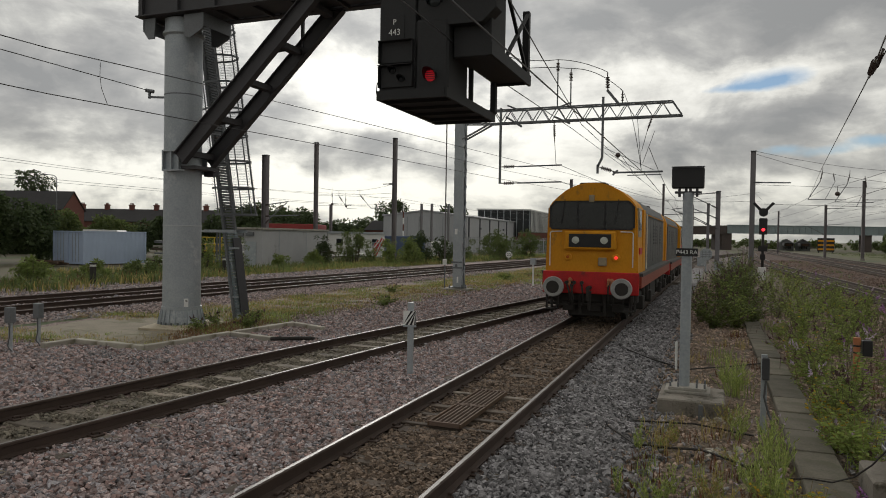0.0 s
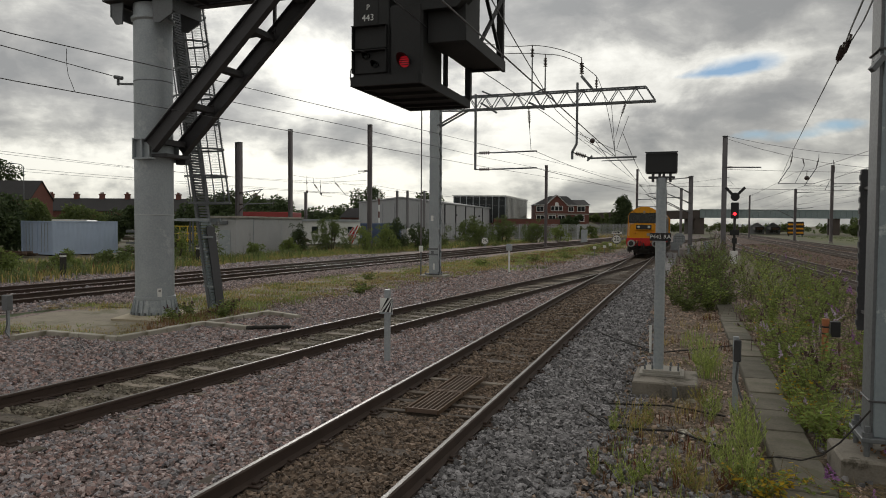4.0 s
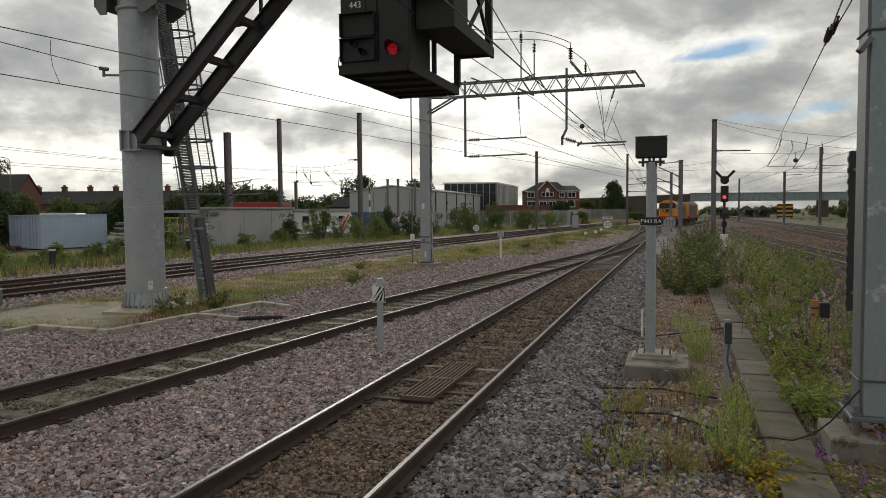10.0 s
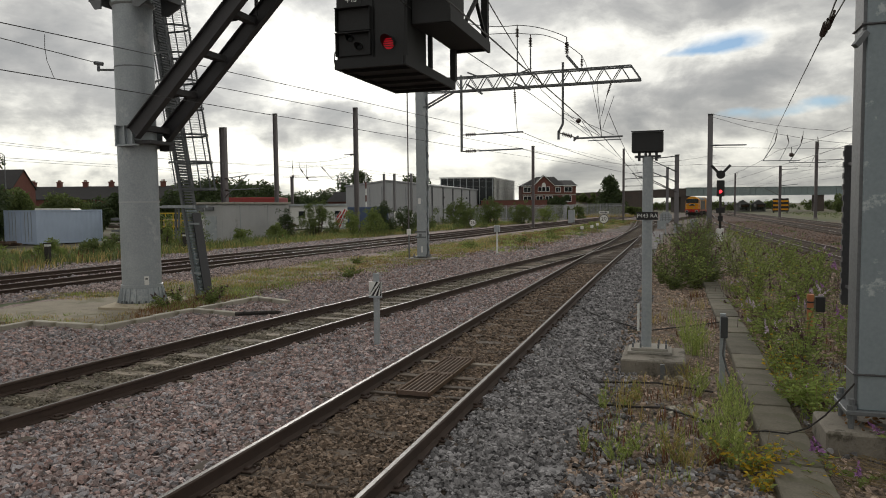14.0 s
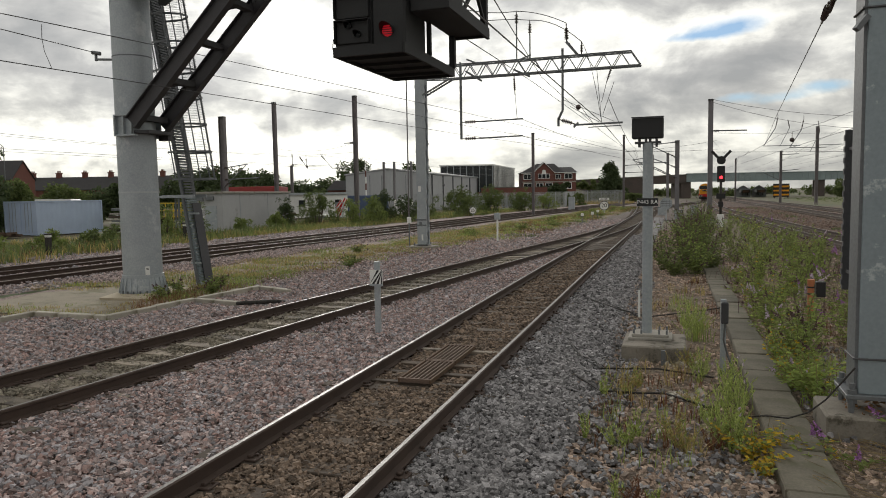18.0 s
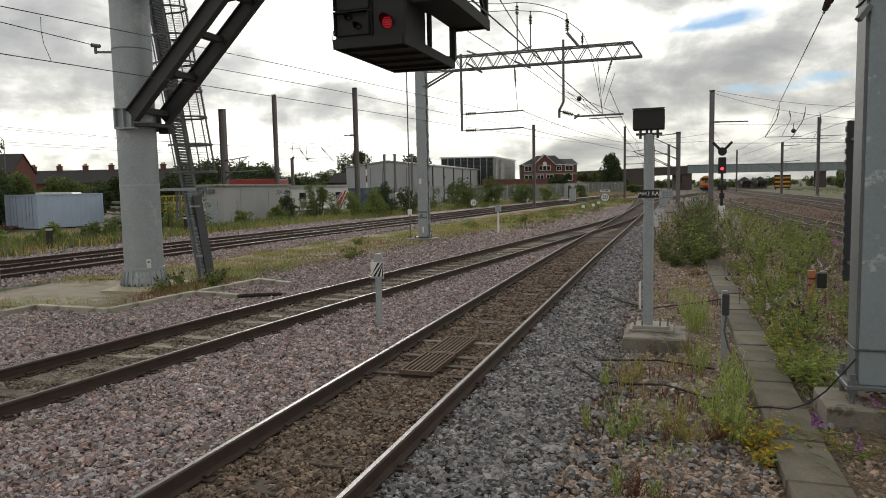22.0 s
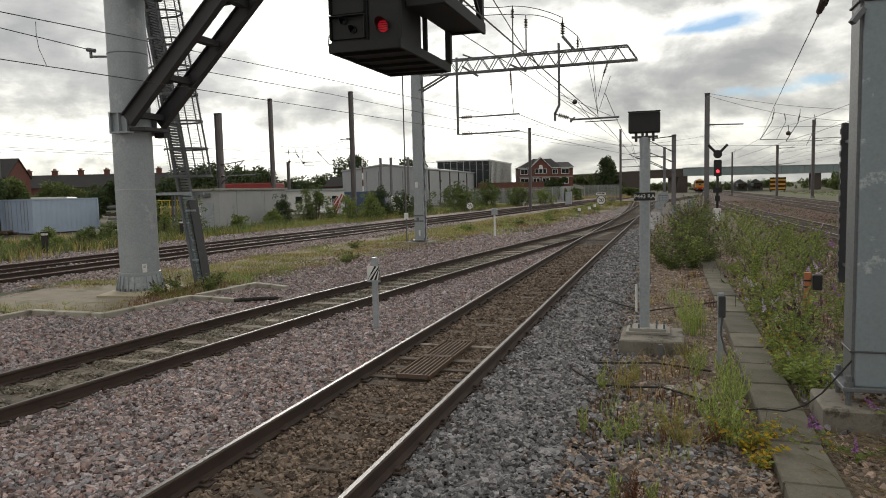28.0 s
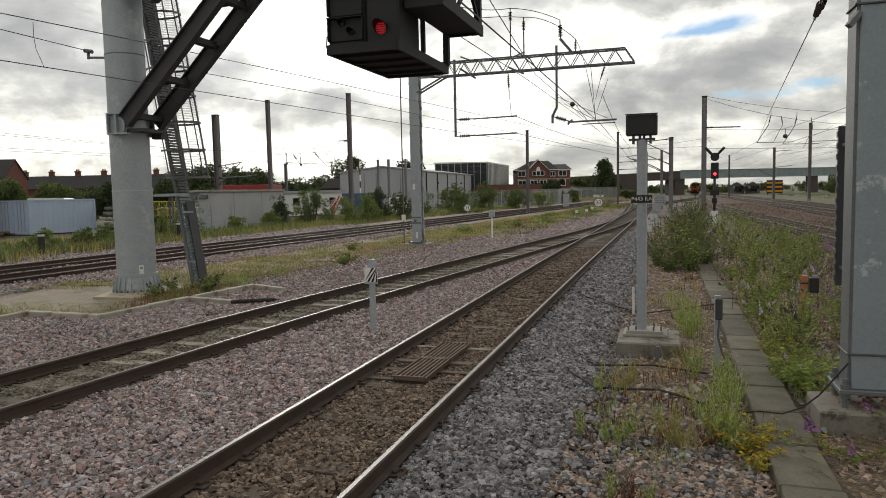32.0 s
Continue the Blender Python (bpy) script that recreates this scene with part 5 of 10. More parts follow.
hd_ = part("signal_box", b_, M["black"], rp, "flat black signal box")
b_ = B()
box(b_, -0.24, 0.23, -0.13, -0.09, 3.53, 3.545)
part("visor", b_, M["black"], hd_)
b_ = B()
box(b_, -0.155, 0.155, -0.105, -0.085, 2.21, 2.33, 0.004)
sg = part("name_sign", b_, M["black"], rp, "small black sign with white letters")
letters("P443 RA", 0.085, pose(0, -0.108, 2.27), rp, M["white"], "sign_lettering", 0.001)
b_ = B()
rod(b_, (-0.12, -0.02, 0.50), (-0.12, -0.02, 0.92), 0.018, None, 8)
part("conduit", b_, M["white"], rp)

# ---- steel mast close to the camera ----
rm = thing("steel_mast", pose(1.87, 7.97, -0.05), "large galvanised steel mast on a concrete plinth", "overhead mast")
b_ = B()
box(b_, -0.43, 0.75, -0.34, 0.42, -0.15, 0.255, 0.025)
part("plinth", b_, M["footing"], rm)
b_ = B()
box(b_, -0.24, 0.34, -0.22, 0.36, 0.40, 0.445, 0.006)
part("base_plate", b_, M["galv_dark"], rm)
for x in (-0.18, 0.28):
    for y in (-0.16, 0.3):
        b_ = B()
        rod(b_, (x, y, 0.22), (x, y, 0.55), 0.028, None, 8)
        rod(b_, (x, y, 0.445), (x, y, 0.49), 0.05, None, 6)
        rod(b_, (x, y, 0.355), (x, y, 0.40), 0.05, None, 6)
        part("anchor_bolt", b_, M["galv_dark"], rm)
b_ = B()
box(b_, -0.13, 0.19, -0.16, 0.20, 0.445, 9.2, 0.008)
part("mast_body", b_, M["galv_mast"], rm, "patchy grey galvanised mast")
b_ = B()
box(b_, -0.16, -0.13, -0.14, 0.2, 0.445, 9.2)
part("edge_flange", b_, M["galv_dark"], rm)
for z in (0.80, 4.20):
    b_ = B()
    for a, b in (((-0.17, -0.17), (0.21, -0.17)), ((0.21, -0.17), (0.21, 0.22)), ((0.21, 0.22), (-0.17, 0.22)), ((-0.17, 0.22), (-0.17, -0.17))):
        rod(b_, (*a, z), (*b, z), 0.011, None, 6)
    part("cable_band", b_, M["wire"], rm)
b_ = B()
bar(b_, (-0.14, -0.17, 4.12), (-0.24, -0.2, 3.99), 0.07, 0.05)
part("clamp", b_, M["galv_dark"], rm)
# dark toothed cover behind the mast
b_ = B()
box(b_, -0.04, 0.04, -0.03, 0.03, 1.40, 3.10, 0.004)
for k in range(14):
    box(b_, -0.05, -0.039, -0.028, 0.028, 1.45 + k * 0.118, 1.51 + k * 0.118)
part("cable_cover", b_, M["black_steel"], rm, "black toothed cable cover", pose(-0.115, 0.55, 0.0))
b_ = B()
bar(b_, (-0.11, 0.2, 2.9), (-0.11, 0.55, 2.9), 0.03)
bar(b_, (-0.11, 0.2, 1.6), (-0.11, 0.55, 1.6), 0.03)
part("cover_bracket", b_, M["black_steel"], rm)
wire("lineside_cable", [(1.71, 7.80, 0.66), (1.60, 7.78, 0.52), (1.45, 7.76, 0.33), (1.30, 7.76, 0.19), (1.12, 7.80, 0.10), (0.92, 7.90, 0.08), (0.72, 7.95, 0.03), (0.34, 7.96, 0.02)], 0.009, "black cable lying across the trough lids", M["underframe"])

wire("lineside_cable", [(-1.25, 9.3, 0.03), (-1.0, 8.9, 0.025), (-0.84, 8.62, 0.02), (-0.45, 8.6, 0.03), (-0.1, 8.7, 0.02), (0.15, 8.45, 0.03), (0.37, 8.25, 0.02), (0.78, 8.36, 0.05)], 0.014, "black cable snaking over the stones", M["underframe"])
wire("lineside_cable", [(-1.8, 16.0, 0.03), (-1.1, 14.8, 0.03), (-0.45, 13.9, 0.04), (0.3, 14.6, 0.04), (0.9, 15.2, 0.05)], 0.014, "black cable snaking over the stones", M["underframe"])
wire("lineside_cable", [(-1.6, 11.3, 0.03), (-1.3, 10.4, 0.03), (-1.05, 10.1, 0.02), (-0.95, 9.7, 0.03), (-0.2, 9.9, 0.02), (0.5, 9.6, 0.02)], 0.012, "black cable snaking over the stones", M["underframe"])
# tensioned wire with its insulator, right of the masts
wire("tension_wire", [(1.35, 6.0, 4.55), (1.87, 10.0, 4.92), (2.27, 13.0, 5.18), (4.7, 38, 6.05), (8.25, 75.0, 6.78)], 0.011)
wire("tension_wire", [(1.45, 6.0, 4.62), (2.0, 10.0, 4.99), (2.29, 12.6, 5.22)], 0.010)
ti = thing("tension_insulator", pose(2.20, 12.55, 5.14), "brown strain insulator on a tensioned wire", "insulator")
insulator(ti, (-0.155, -1.15, -0.10), (0.155, 1.15, 0.10), 0.05, 9)
insulator(ti, (-0.095, -1.25, -0.02), (0.215, 1.05, 0.18), 0.04, 9)


# ---- small lineside things ----
def post(name, x, y, h, r, label, cat="post", material=None, seg=10):
    b_ = B()
    rod(b_, (0, 0, -0.1), (0, 0, h), r, None, seg)
    t_ = thing(name, pose(x, y, 0), label, cat)
    part("post", b_, material or M["galv"], t_)
    return t_


# striped marker board between the tracks
mk = thing("marker_board", pose(-5.02, 11.5, 0), "small striped black and white marker board on a grey post", "sign")
b_ = B()
box(b_, -0.05, 0.05, -0.03, 0.03, -0.1, 1.27, 0.004)
part("post", b_, M["galv"], mk)
b_ = B()
box(b_, -0.125, 0.115, -0.045, -0.03, 0.87, 1.12)
bdp = part("board", b_, M["white"], mk)
for k in range(4):
    b_ = B()
    u = -0.17 + k * 0.085
    pts = [(u, 0.87), (u + 0.045, 0.87), (u + 0.23, 1.12), (u + 0.185, 1.12)]
    pts = [(min(max(p, -0.125), 0.115), z) for p, z in pts]
    prism(b_, pts, -0.049, -0.0455)
    part("stripe", b_, M["black"], bdp)
b_ = B()
box(b_, -0.13, 0.12, -0.055, -0.03, 0.835, 0.868)
part("ledge", b_, M["galv"], mk)

p2 = thing("white_post", pose(-8.64, 35.3, 0), "thin white post with a grey box on top", "post")
b_ = B()
rod(b_, (0, 0, -0.1), (0, 0, 1.15), 0.05, None, 8)
part("post", b_, M["white"], p2)
b_ = B()
box(b_, -0.14, 0.14, -0.1, 0.1, 1.08, 1.42, 0.01)
part("box", b_, M["galv"], p2)
p3 = thing("grey_post", pose(-11.45, 30.0, 0), "thin grey post with a small white plate", "post")
b_ = B()
rod(b_, (0, 0, -0.1), (0, 0, 1.4), 0.03, None, 8)
part("post", b_, M["galv_dark"], p3)
b_ = B()
box(b_, -0.09, 0.09, -0.05, 0.03, 1.15, 1.42, 0.006)
part("plate", b_, M["white"], p3)
b_ = B()
rod(b_, (-0.12, 0.3, 0.0), (-0.12, 0.3, 7.6), 0.03, None, 8)
part("conduit", b_, M["mast"], p3)


def roundel(x, y, z, text, r, label):
    t_ = thing("speed_sign", pose(x, y, 0), label, "sign", "speed signs")
    b_ = B()
    rod(b_, (0, 0.03, -0.1), (0, 0.03, z), 0.04, None, 8)
    part("post", b_, M["galv"], t_)
    b_ = B()
    lathe(b_, [(r, 0.0), (r, 0.02)], 28, pose(0, 0, z, 90))
    d_ = part("disc", b_, M["white"], t_)
    b_ = B()
    seg = 32
    for i in range(seg):
        a0, a1 = 2 * math.pi * i / seg, 2 * math.pi * (i + 1) / seg
        vs = [b_.verts.new((q * math.cos(a), -0.024, z + q * math.sin(a))) for q, a in ((r * 0.98, a0), (r * 0.98, a1), (r * 0.84, a1), (r * 0.84, a0))]
        b_.faces.new(vs)
    part("rim", b_, M["grey_steel"], d_)
    letters(text, r * 1.15, pose(0, -0.026, z), d_, M["black"], "number")
    return t_


roundel(-19.0, 67.5, 0.75, "25", 0.37, "round white speed sign with a dark rim")
r20 = roundel(-7.4, 79.7, 0.84, "20", 0.53, "round white speed sign beneath a small arrow plate")
b_ = B()
box(b_, -0.55, 0.55, 0.0, 0.03, 1.44, 1.68)
ar = part("arrow_plate", b_, M["white"], r20)
b_ = B()
box(b_, -0.42, 0.2, -0.006, -0.002, 1.53, 1.59)
prism(b_, [(0.15, 1.47), (0.15, 1.65), (0.42, 1.56)], -0.006, -0.002)
part("arrow", b_, M["black"], ar)
for x, y in ((-7.1, 57.9), (-6.7, 61.5), (-6.9, 68.0)):
    t_ = thing("ground_marker", pose(x, y, 0), "short grey stake with a white block on top", "post", "ground markers")
    b_ = B()
    rod(b_, (0, 0, -0.1), (0, 0, 0.5), 0.03, None, 6)
    part("post", b_, M["galv_dark"], t_)
    b_ = B()
    box(b_, -0.12, 0.12, -0.08, 0.08, 0.45, 0.68, 0.01)
    part("block", b_, M["white"], t_)

# orange pipe with a black box
op = thing("orange_marker_post", pose(2.40, 14.4, 0), "orange pipe post with a black box strapped on", "post")
b_ = B()
rod(b_, (0, 0, -0.1), (0, 0, 0.74), 0.055, None, 14)
lathe(b_, [(0.064, 0.67), (0.064, 0.76), (0.05, 0.76)], 14)
part("pipe", b_, M["orange"], op)
b_ = B()
box(b_, 0.08, 0.24, -0.06, 0.08, 0.44, 0.72, 0.012)
part("box", b_, M["black"], op)
for z in (0.48, 0.60):
    b_ = B()
    lathe(b_, [(0.061, z), (0.061, z + 0.03)], 14)
    part("strap", b_, M["black"], op)
# small post with a cable
sp = thing("cable_post", pose(0.63, 10.05, 0), "short grey post with a black cable and junction box", "post")
b_ = B()
box(b_, -0.035, 0.035, -0.03, 0.03, -0.1, 0.98)
part("post", b_, M["galv"], sp)
b_ = B()
box(b_, -0.03, 0.06, -0.09, -0.03, 0.66, 0.95, 0.012)
part("box", b_, M["grey_steel"], sp)
b_ = B()
pts = [(0.02, -0.08, 0.66), (0.0, -0.10, 0.45), (0.05, -0.12, 0.25), (0.12, -0.2, 0.08), (0.14, -0.3, -0.03)]
for a, b in zip(pts[:-1], pts[1:]):
    rod(b_, a, b, 0.014, None, 6)
part("cable", b_, M["wire"], sp)
# pair of small posts by the slab
for x, y in ((-13.3, 10.2), (-13.5, 11.0)):
    t_ = thing("junction_post", pose(x, y, 0), "short grey post with a box head and cable", "post", "junction posts")
    b_ = B()
    box(b_, -0.03, 0.03, -0.025, 0.025, -0.1, 0.8)
    part("post", b_, M["galv"], t_)
    b_ = B()
    box(b_, -0.085, 0.085, -0.08, 0.06, 0.56, 0.88, 0.012)
    part("box", b_, M["galv_dark"], t_)
    b_ = B()
    pts = [(0.02, -0.05, 0.56), (0.05, -0.06, 0.3), (0.02, -0.08, 0.1), (0.2, -0.1, -0.02)]
    for a, b in zip(pts[:-1], pts[1:]):
        rod(b_, a, b, 0.013, None, 6)
    part("cable", b_, M["wire"], t_)
for x, y, h in ((-27.2, 25.0, 1.25), (-27.4, 34.8, 1.3)):
    t_ = thing("bollard", pose(x, y, -0.3), "dark bollard post with a white top", "post", "bollards")
    b_ = B()
    box(b_, -0.11, 0.11, -0.1, 0.1, -0.3, h * 0.86, 0.01)
    part("post", b_, M["underframe"], t_)
    b_ = B()
    box(b_, -0.11, 0.11, -0.1, 0.1, h * 0.86, h * 0.94, 0.01)
    part("band", b_, M["white"], t_)
    b_ = B()
    box(b_, -0.14, 0.14, -0.12, 0.12, h * 0.94, h, 0.01)
    part("cap", b_, M["underframe"], t_)

# ---- slab and cable troughs by the gantry ----
def flat_block(bm, corners, z0, z1):
    """A block with an outline of (x, y) corners."""
    lo = [bm.verts.new((x, y, z0)) for x, y in corners]
    hi = [bm.verts.new((x, y, z1)) for x, y in corners]
    n = len(corners)
    for i in range(n):
        bm.faces.new((lo[i], lo[(i + 1) % n], hi[(i + 1) % n], hi[i]))
    bm.faces.new(lo[::-1])
    bm.faces.new(hi)


b_ = B()
flat_block(b_, [(-15.6, 11.75), (-11.05, 11.55), (-10.88, 14.0), (-10.6, 16.2), (-13.3, 16.6), (-15.0, 16.1), (-16.1, 14.5)], -0.15, -0.008)
single("slab", b_, M["slab"], pose(0, 0, 0), "weathered concrete slab under the gantry", "slab", kind="structure")
b_ = B()
flat_block(b_, [(-13.42, 13.72), (-12.1, 13.80), (-12.2, 15.9), (-14.15, 15.75)], -0.05, 0.045)
single("base_pad", b_, M["pad"], pose(0, 0, 0), "pale concrete pad beneath the column", "slab", kind="structure")


def kerb_row(pts, w, h, group, label, z0=-0.1, piece=1.0, gap=0.012, material=None):
    kr = thing("cable_trough", pose(0, 0, 0), label, "cable trough", kind="structure")
    for a, b in zip(pts[:-1], pts[1:]):
        a, b = Vector((*a, 0)), Vector((*b, 0))
        n = max(1, round((b - a).length / piece))
        d = (b - a) / n
        ang = math.degrees(math.atan2(d.y, d.x))
        me = bpy.data.meshes.new("lid")
        q = B()
        box(q, gap / 2, d.length - gap / 2, -w / 2, w / 2, z0, h, 0.012)
        q.to_mesh(me)
        q.free()
        me.materials.append(material or M["concrete"])
        for i in range(n):
            p = a + d * i
            part("lid", me, M["concrete"], kr, "", pose(p.x, p.y, random.uniform(-0.008, 0.008), random.uniform(-0.8, 0.8), random.uniform(-0.5, 0.5), ang + random.uniform(-0.7, 0.7)))
    return kr


kerb_row([(-13.02, 10.7), (-12.99, 11.5), (-11.05, 11.46), (-10.79, 13.93), (-9.42, 13.69)], 0.16, 0.095, "", "low pale concrete kerb of a cable trough by the gantry", z0=-0.16, material=M["kerb"])
kerb_row([(-10.79, 14.1), (-10.49, 16.22), (-9.3, 15.74)], 0.16, 0.095, "", "low pale concrete kerb of a cable trough beside the grass", z0=-0.16, material=M["kerb"])
kerb_row([(1.03, -4.0), (1.12, 13.0), (1.06, 21.0)], 0.46, 0.06, "", "row of concrete cable trough lids through the weeds", piece=1.0, material=M["lid"])
kerb_row([(1.06, 21.0), (1.4, 52.0)], 0.42, 0.05, "", "row of concrete cable trough lids leading away", piece=1.0, material=M["lid"])
b_ = B()
pts = [(-9.42, 13.62, 0.05), (-9.25, 13.66, 0.06), (-9.05, 13.8, 0.06), (-8.88, 13.98, 0.05), (-8.75, 14.2, 0.03), (-8.65, 14.4, -0.02)]
for a, b in zip(pts[:-1], pts[1:]):
    rod(b_, a, b, 0.045, None, 10)
single("black_pipe", b_, M["underframe"], pose(0, 0, 0), "black corrugated pipe end poking out of the ballast", "pipe")

# metal grating between the near rails
gr = thing("track_grating", pose(-3.16, 9.4, 0.03), "rusty brown steel grating in two panels between the rails", "grating")
for dx, y0, y1 in ((-0.0, -1.06, -0.03), (0.0, 0.0, 1.04)):
    pn = B()
    for x in (-0.215, 0.215):
        box(pn, dx + x - 0.012, dx + x + 0.012, y0, y1, 0.0, 0.055)
    pn = part("panel_frame", pn, M["rust"], gr)
    for y in (y0, y1 - 0.03):
        b_ = B()
        box(b_, dx - 0.203, dx + 0.203, y, y + 0.03, 0.002, 0.058)
        part("cross_bar", b_, M["rust_pale"], pn)
    for k in range(6):
        b_ = B()
        x = dx - 0.155 + k * 0.062
        box(b_, x - 0.009, x + 0.009, y0 + 0.03, y1 - 0.03, 0.005, 0.052)
        part("slat", b_, M["rust_pale"], pn)

for y, w_ in ((8.42, 0.10), (8.92, 0.12), (9.42, 0.14), (10.34, 0.12)):
    b_ = B()
    box(b_, -3.78, -2.43, y - w_ / 2, y + w_ / 2, -0.05, 0.026, 0.008)
    single("timber_bearer", b_, M["sleeper"] if y < 9.5 else M["sleeper_mid"], pose(0, 0, 0), "brown timber bearer under the grating", "timber", "bearers")

# ---- masts farther off ----
def far_mast(x, y, h, w, label="brown-grey steel overhead-line mast", arms=(), z=0.0, name="overhead_line_mast", material=None):
    t_ = thing(name, pose(x, y, z), label, "overhead mast", "distant masts")
    b_ = B()
    for s in (-1, 1):
        box(b_, s * w / 2 - 0.012, s * w / 2 + 0.012, -w * 0.4, w * 0.4, -0.7, h)
    box(b_, -w / 2, w / 2, -0.012, 0.012, -0.7, h)
    part("mast_section", b_, material or M["mast"], t_)
    b_ = B()
    box(b_, -w * 0.75, w * 0.75, -w * 0.7, w * 0.7, -0.8, 0.06)
    part("footing", b_, M["concrete"], t_)
    b_ = B()
    box(b_, -w / 2 - 0.03, w / 2 + 0.03, -w * 0.42, w * 0.42, h - 0.06, h)
    part("cap", b_, M["grey_steel"], t_)
    for za, zb, length in arms:
        b_ = B()
        rod(b_, (0, -w * 0.42, za), (length, -w * 0.42, zb), 0.045, None, 6)
        part("cantilever", b_, M["galv_dark"], t_)
        insulator(t_, (0.1 * (1 if length > 0 else -1), -w * 0.42, za), (0.7 * (1 if length > 0 else -1), -w * 0.42, za + (zb - za) * 0.7 / abs(length)), 0.1, 5)
    return t_


far_mast(-30.0, 64.2, 12.6, 0.38, z=-0.4, arms=((8.0, 8.0, -1.2),))
far_mast(-38.8, 63.8, 12.4, 0.36, z=-0.4)
far_mast(-37.7, 53.4, 9.9, 0.5, z=-0.4, arms=((5.4, 5.7, 2.6), (3.7, 5.6, 2.4), (4.4, 4.5, 3.6)))
far_mast(-14.33, 74.75, 8.7, 0.26)
far_mast(-6.9, 103.7, 10.3, 0.28, arms=((6.0, 6.1, 3.4), (5.0, 5.0, 3.0)))
far_mast(2.40, 54.6, 8.85, 0.32, arms=((6.6, 6.55, 2.4),), material=M["mast_grey"])
far_mast(0.2, 74.2, 7.3, 0.40, arms=((7.15, 6.9, -2.8), (5.6, 6.9, -2.6), (4.6, 5.9, -3.0), (3.6, 4.9, -2.5)), material=M["mast_grey"])
far_mast(-0.8, 86, 6.7, 0.28, arms=((5.6, 5.7, -3.2), (4.2, 5.6, -3.0)), material=M["mast_grey"])
far_mast(-2.9, 100, 7.2, 0.3, arms=((6.9, 6.6, -2.6), (5.2, 6.6, -2.6)))
far_mast(21.0, 123.5, 11.9, 0.42, arms=((9.0, 9.0, 8.0),))
far_mast(16.35, 127.0, 8.4, 0.36, arms=((7.8, 7.9, 2.6), (5.2, 5.4, 2.6), (3.6, 5.0, -2.6)))
far_mast(11.4, 151.7, 8.4, 0.28)
far_mast(-58.0, 100, 7.8, 0.4, z=-0.5)
# three slim masts before the warehouse
for x, h in ((-44.65, 8.1), (-42.85, 8.1), (-39.95, 8.05)):
    far_mast(x, 106, h, 0.34, z=-0.4, material=M["mast_grey"])

# headspan over the right-hand tracks
hs = thing("headspan", pose(2.4, 54.6, 0), "cross-span wires with hanging insulators over a group of tracks", "overhead wires")
for za, zb, sag in ((8.8, 9.4, 1.6), (6.45, 6.5, 0.15), (5.1, 5.1, 0.1), (8.6, 9.2, 2.3)):
    b_ = B()
    pts = sagging((0.2, 0, za), (26, 10, zb), sag, 12)
    for a, b in zip(pts[:-1], pts[1:]):
        rod(b_, a, b, 0.013, None, 5)
    bmesh.ops.remove_doubles(b_, verts=b_.verts[:], dist=0.012)
    part("span_wire", b_, M["wire"], hs)
b_ = B()
box(b_, 25.7, 26.1, 9.8, 10.2, -0.1, 9.6)
part("end_mast", b_, M["mast"], hs)
for x, zt in ((4.6, 7.5), (6.4, 7.35), (10.5, 7.0)):
    y = x * 0.385
    insulator(hs, (x, y, zt), (x - 0.15, y, zt - 0.75), 0.07, 5)
    b_ = B()
    rod(b_, (x, y, zt + 0.25), (x, y, zt), 0.02, None, 5)
    part("hanger_wire", b_, M["wire"], hs)
    b_ = B()
    rod(b_, (x - 0.15, y, zt - 0.75), (x - 0.9, y, zt - 2.0), 0.03, None, 5)
    rod(b_, (x - 0.9, y, zt - 2.0), (x + 1.5, y, zt - 2.05), 0.025, None, 5)
    part("registration_arm", b_, M["galv_dark"], hs)
b_ = B()
bmesh.ops.create_icosphere(b_, subdivisions=2, radius=0.17, matrix=pose(5.6, 2.1, 5.9))
rod(b_, (5.6, 2.1, 5.9), (5.6, 2.1, 6.45), 0.02, None, 5)
part("hanging_weight", b_, M["porcelain"], hs)
for i, ln in enumerate(right_lines):
    for z, s in ((6.1, 0.45), (5.0, 0.06)):
        pts = []
        for y0 in (4.6, 54.6, 104.6, 154.6):
            pts += sagging((float(ln(y0)), y0, z + 0.1 * i), (float(ln(y0 + 50)), y0 + 50, z + 0.1 * i), s, 7)[(0 if y0 < 5 else 1):]
        wire("right_line_wire", pts, 0.011)

# ---- junction signal with feathers ----
js = thing("junction_signal", pose(2.93, 51.0, 0), "colour-light signal showing red with two black route arms on top", "railway signal")
b_ = B()
rod(b_, (0, 0, -0.1), (0, 0, 2.95), 0.09, None, 10)
part("post", b_, M["underframe"], js)
b_ = B()
box(b_, -0.22, 0.22, -0.1, 0.12, -0.1, 0.75, 0.02)
part("base_box", b_, M["white"], js)
b_ = B()
box(b_, -0.25, 0.25, -0.12, 0.12, 2.90, 3.98, 0.04)
part("signal_head", b_, M["black"], js)
b_ = B()
lathe(b_, [(0.10, 0.0), (0.09, 0.03), (0.01, 0.05)], 18, pose(0, -0.13, 3.22, 90))
part("red_lamp", b_, M["red_lamp"], js, "glowing red lamp")
b_ = B()
lathe(b_, [(0.28, 0.0), (0.28, 0.14)], 20, pose(0, 0.05, 4.36, 90))
part("route_hub", b_, M["black"], js)
for s in (-1, 1):
    b_ = B()
    bar(b_, (s * 0.1, 0, 4.44), (s * 0.60, 0, 4.98), 0.17, 0.2, (0, 1, 0))
    part("route_arm", b_, M["black"], js)
b_ = B()
box(b_, -0.28, 0.28, -0.14, -0.1, 1.80, 2.14, 0.01)
part("plate", b_, M["black"], js)
b_ = B()
box(b_, -0.16, 0.16, -0.13, -0.1, 1.25, 1.6, 0.01)
part("plate", b_, M["black"], js)

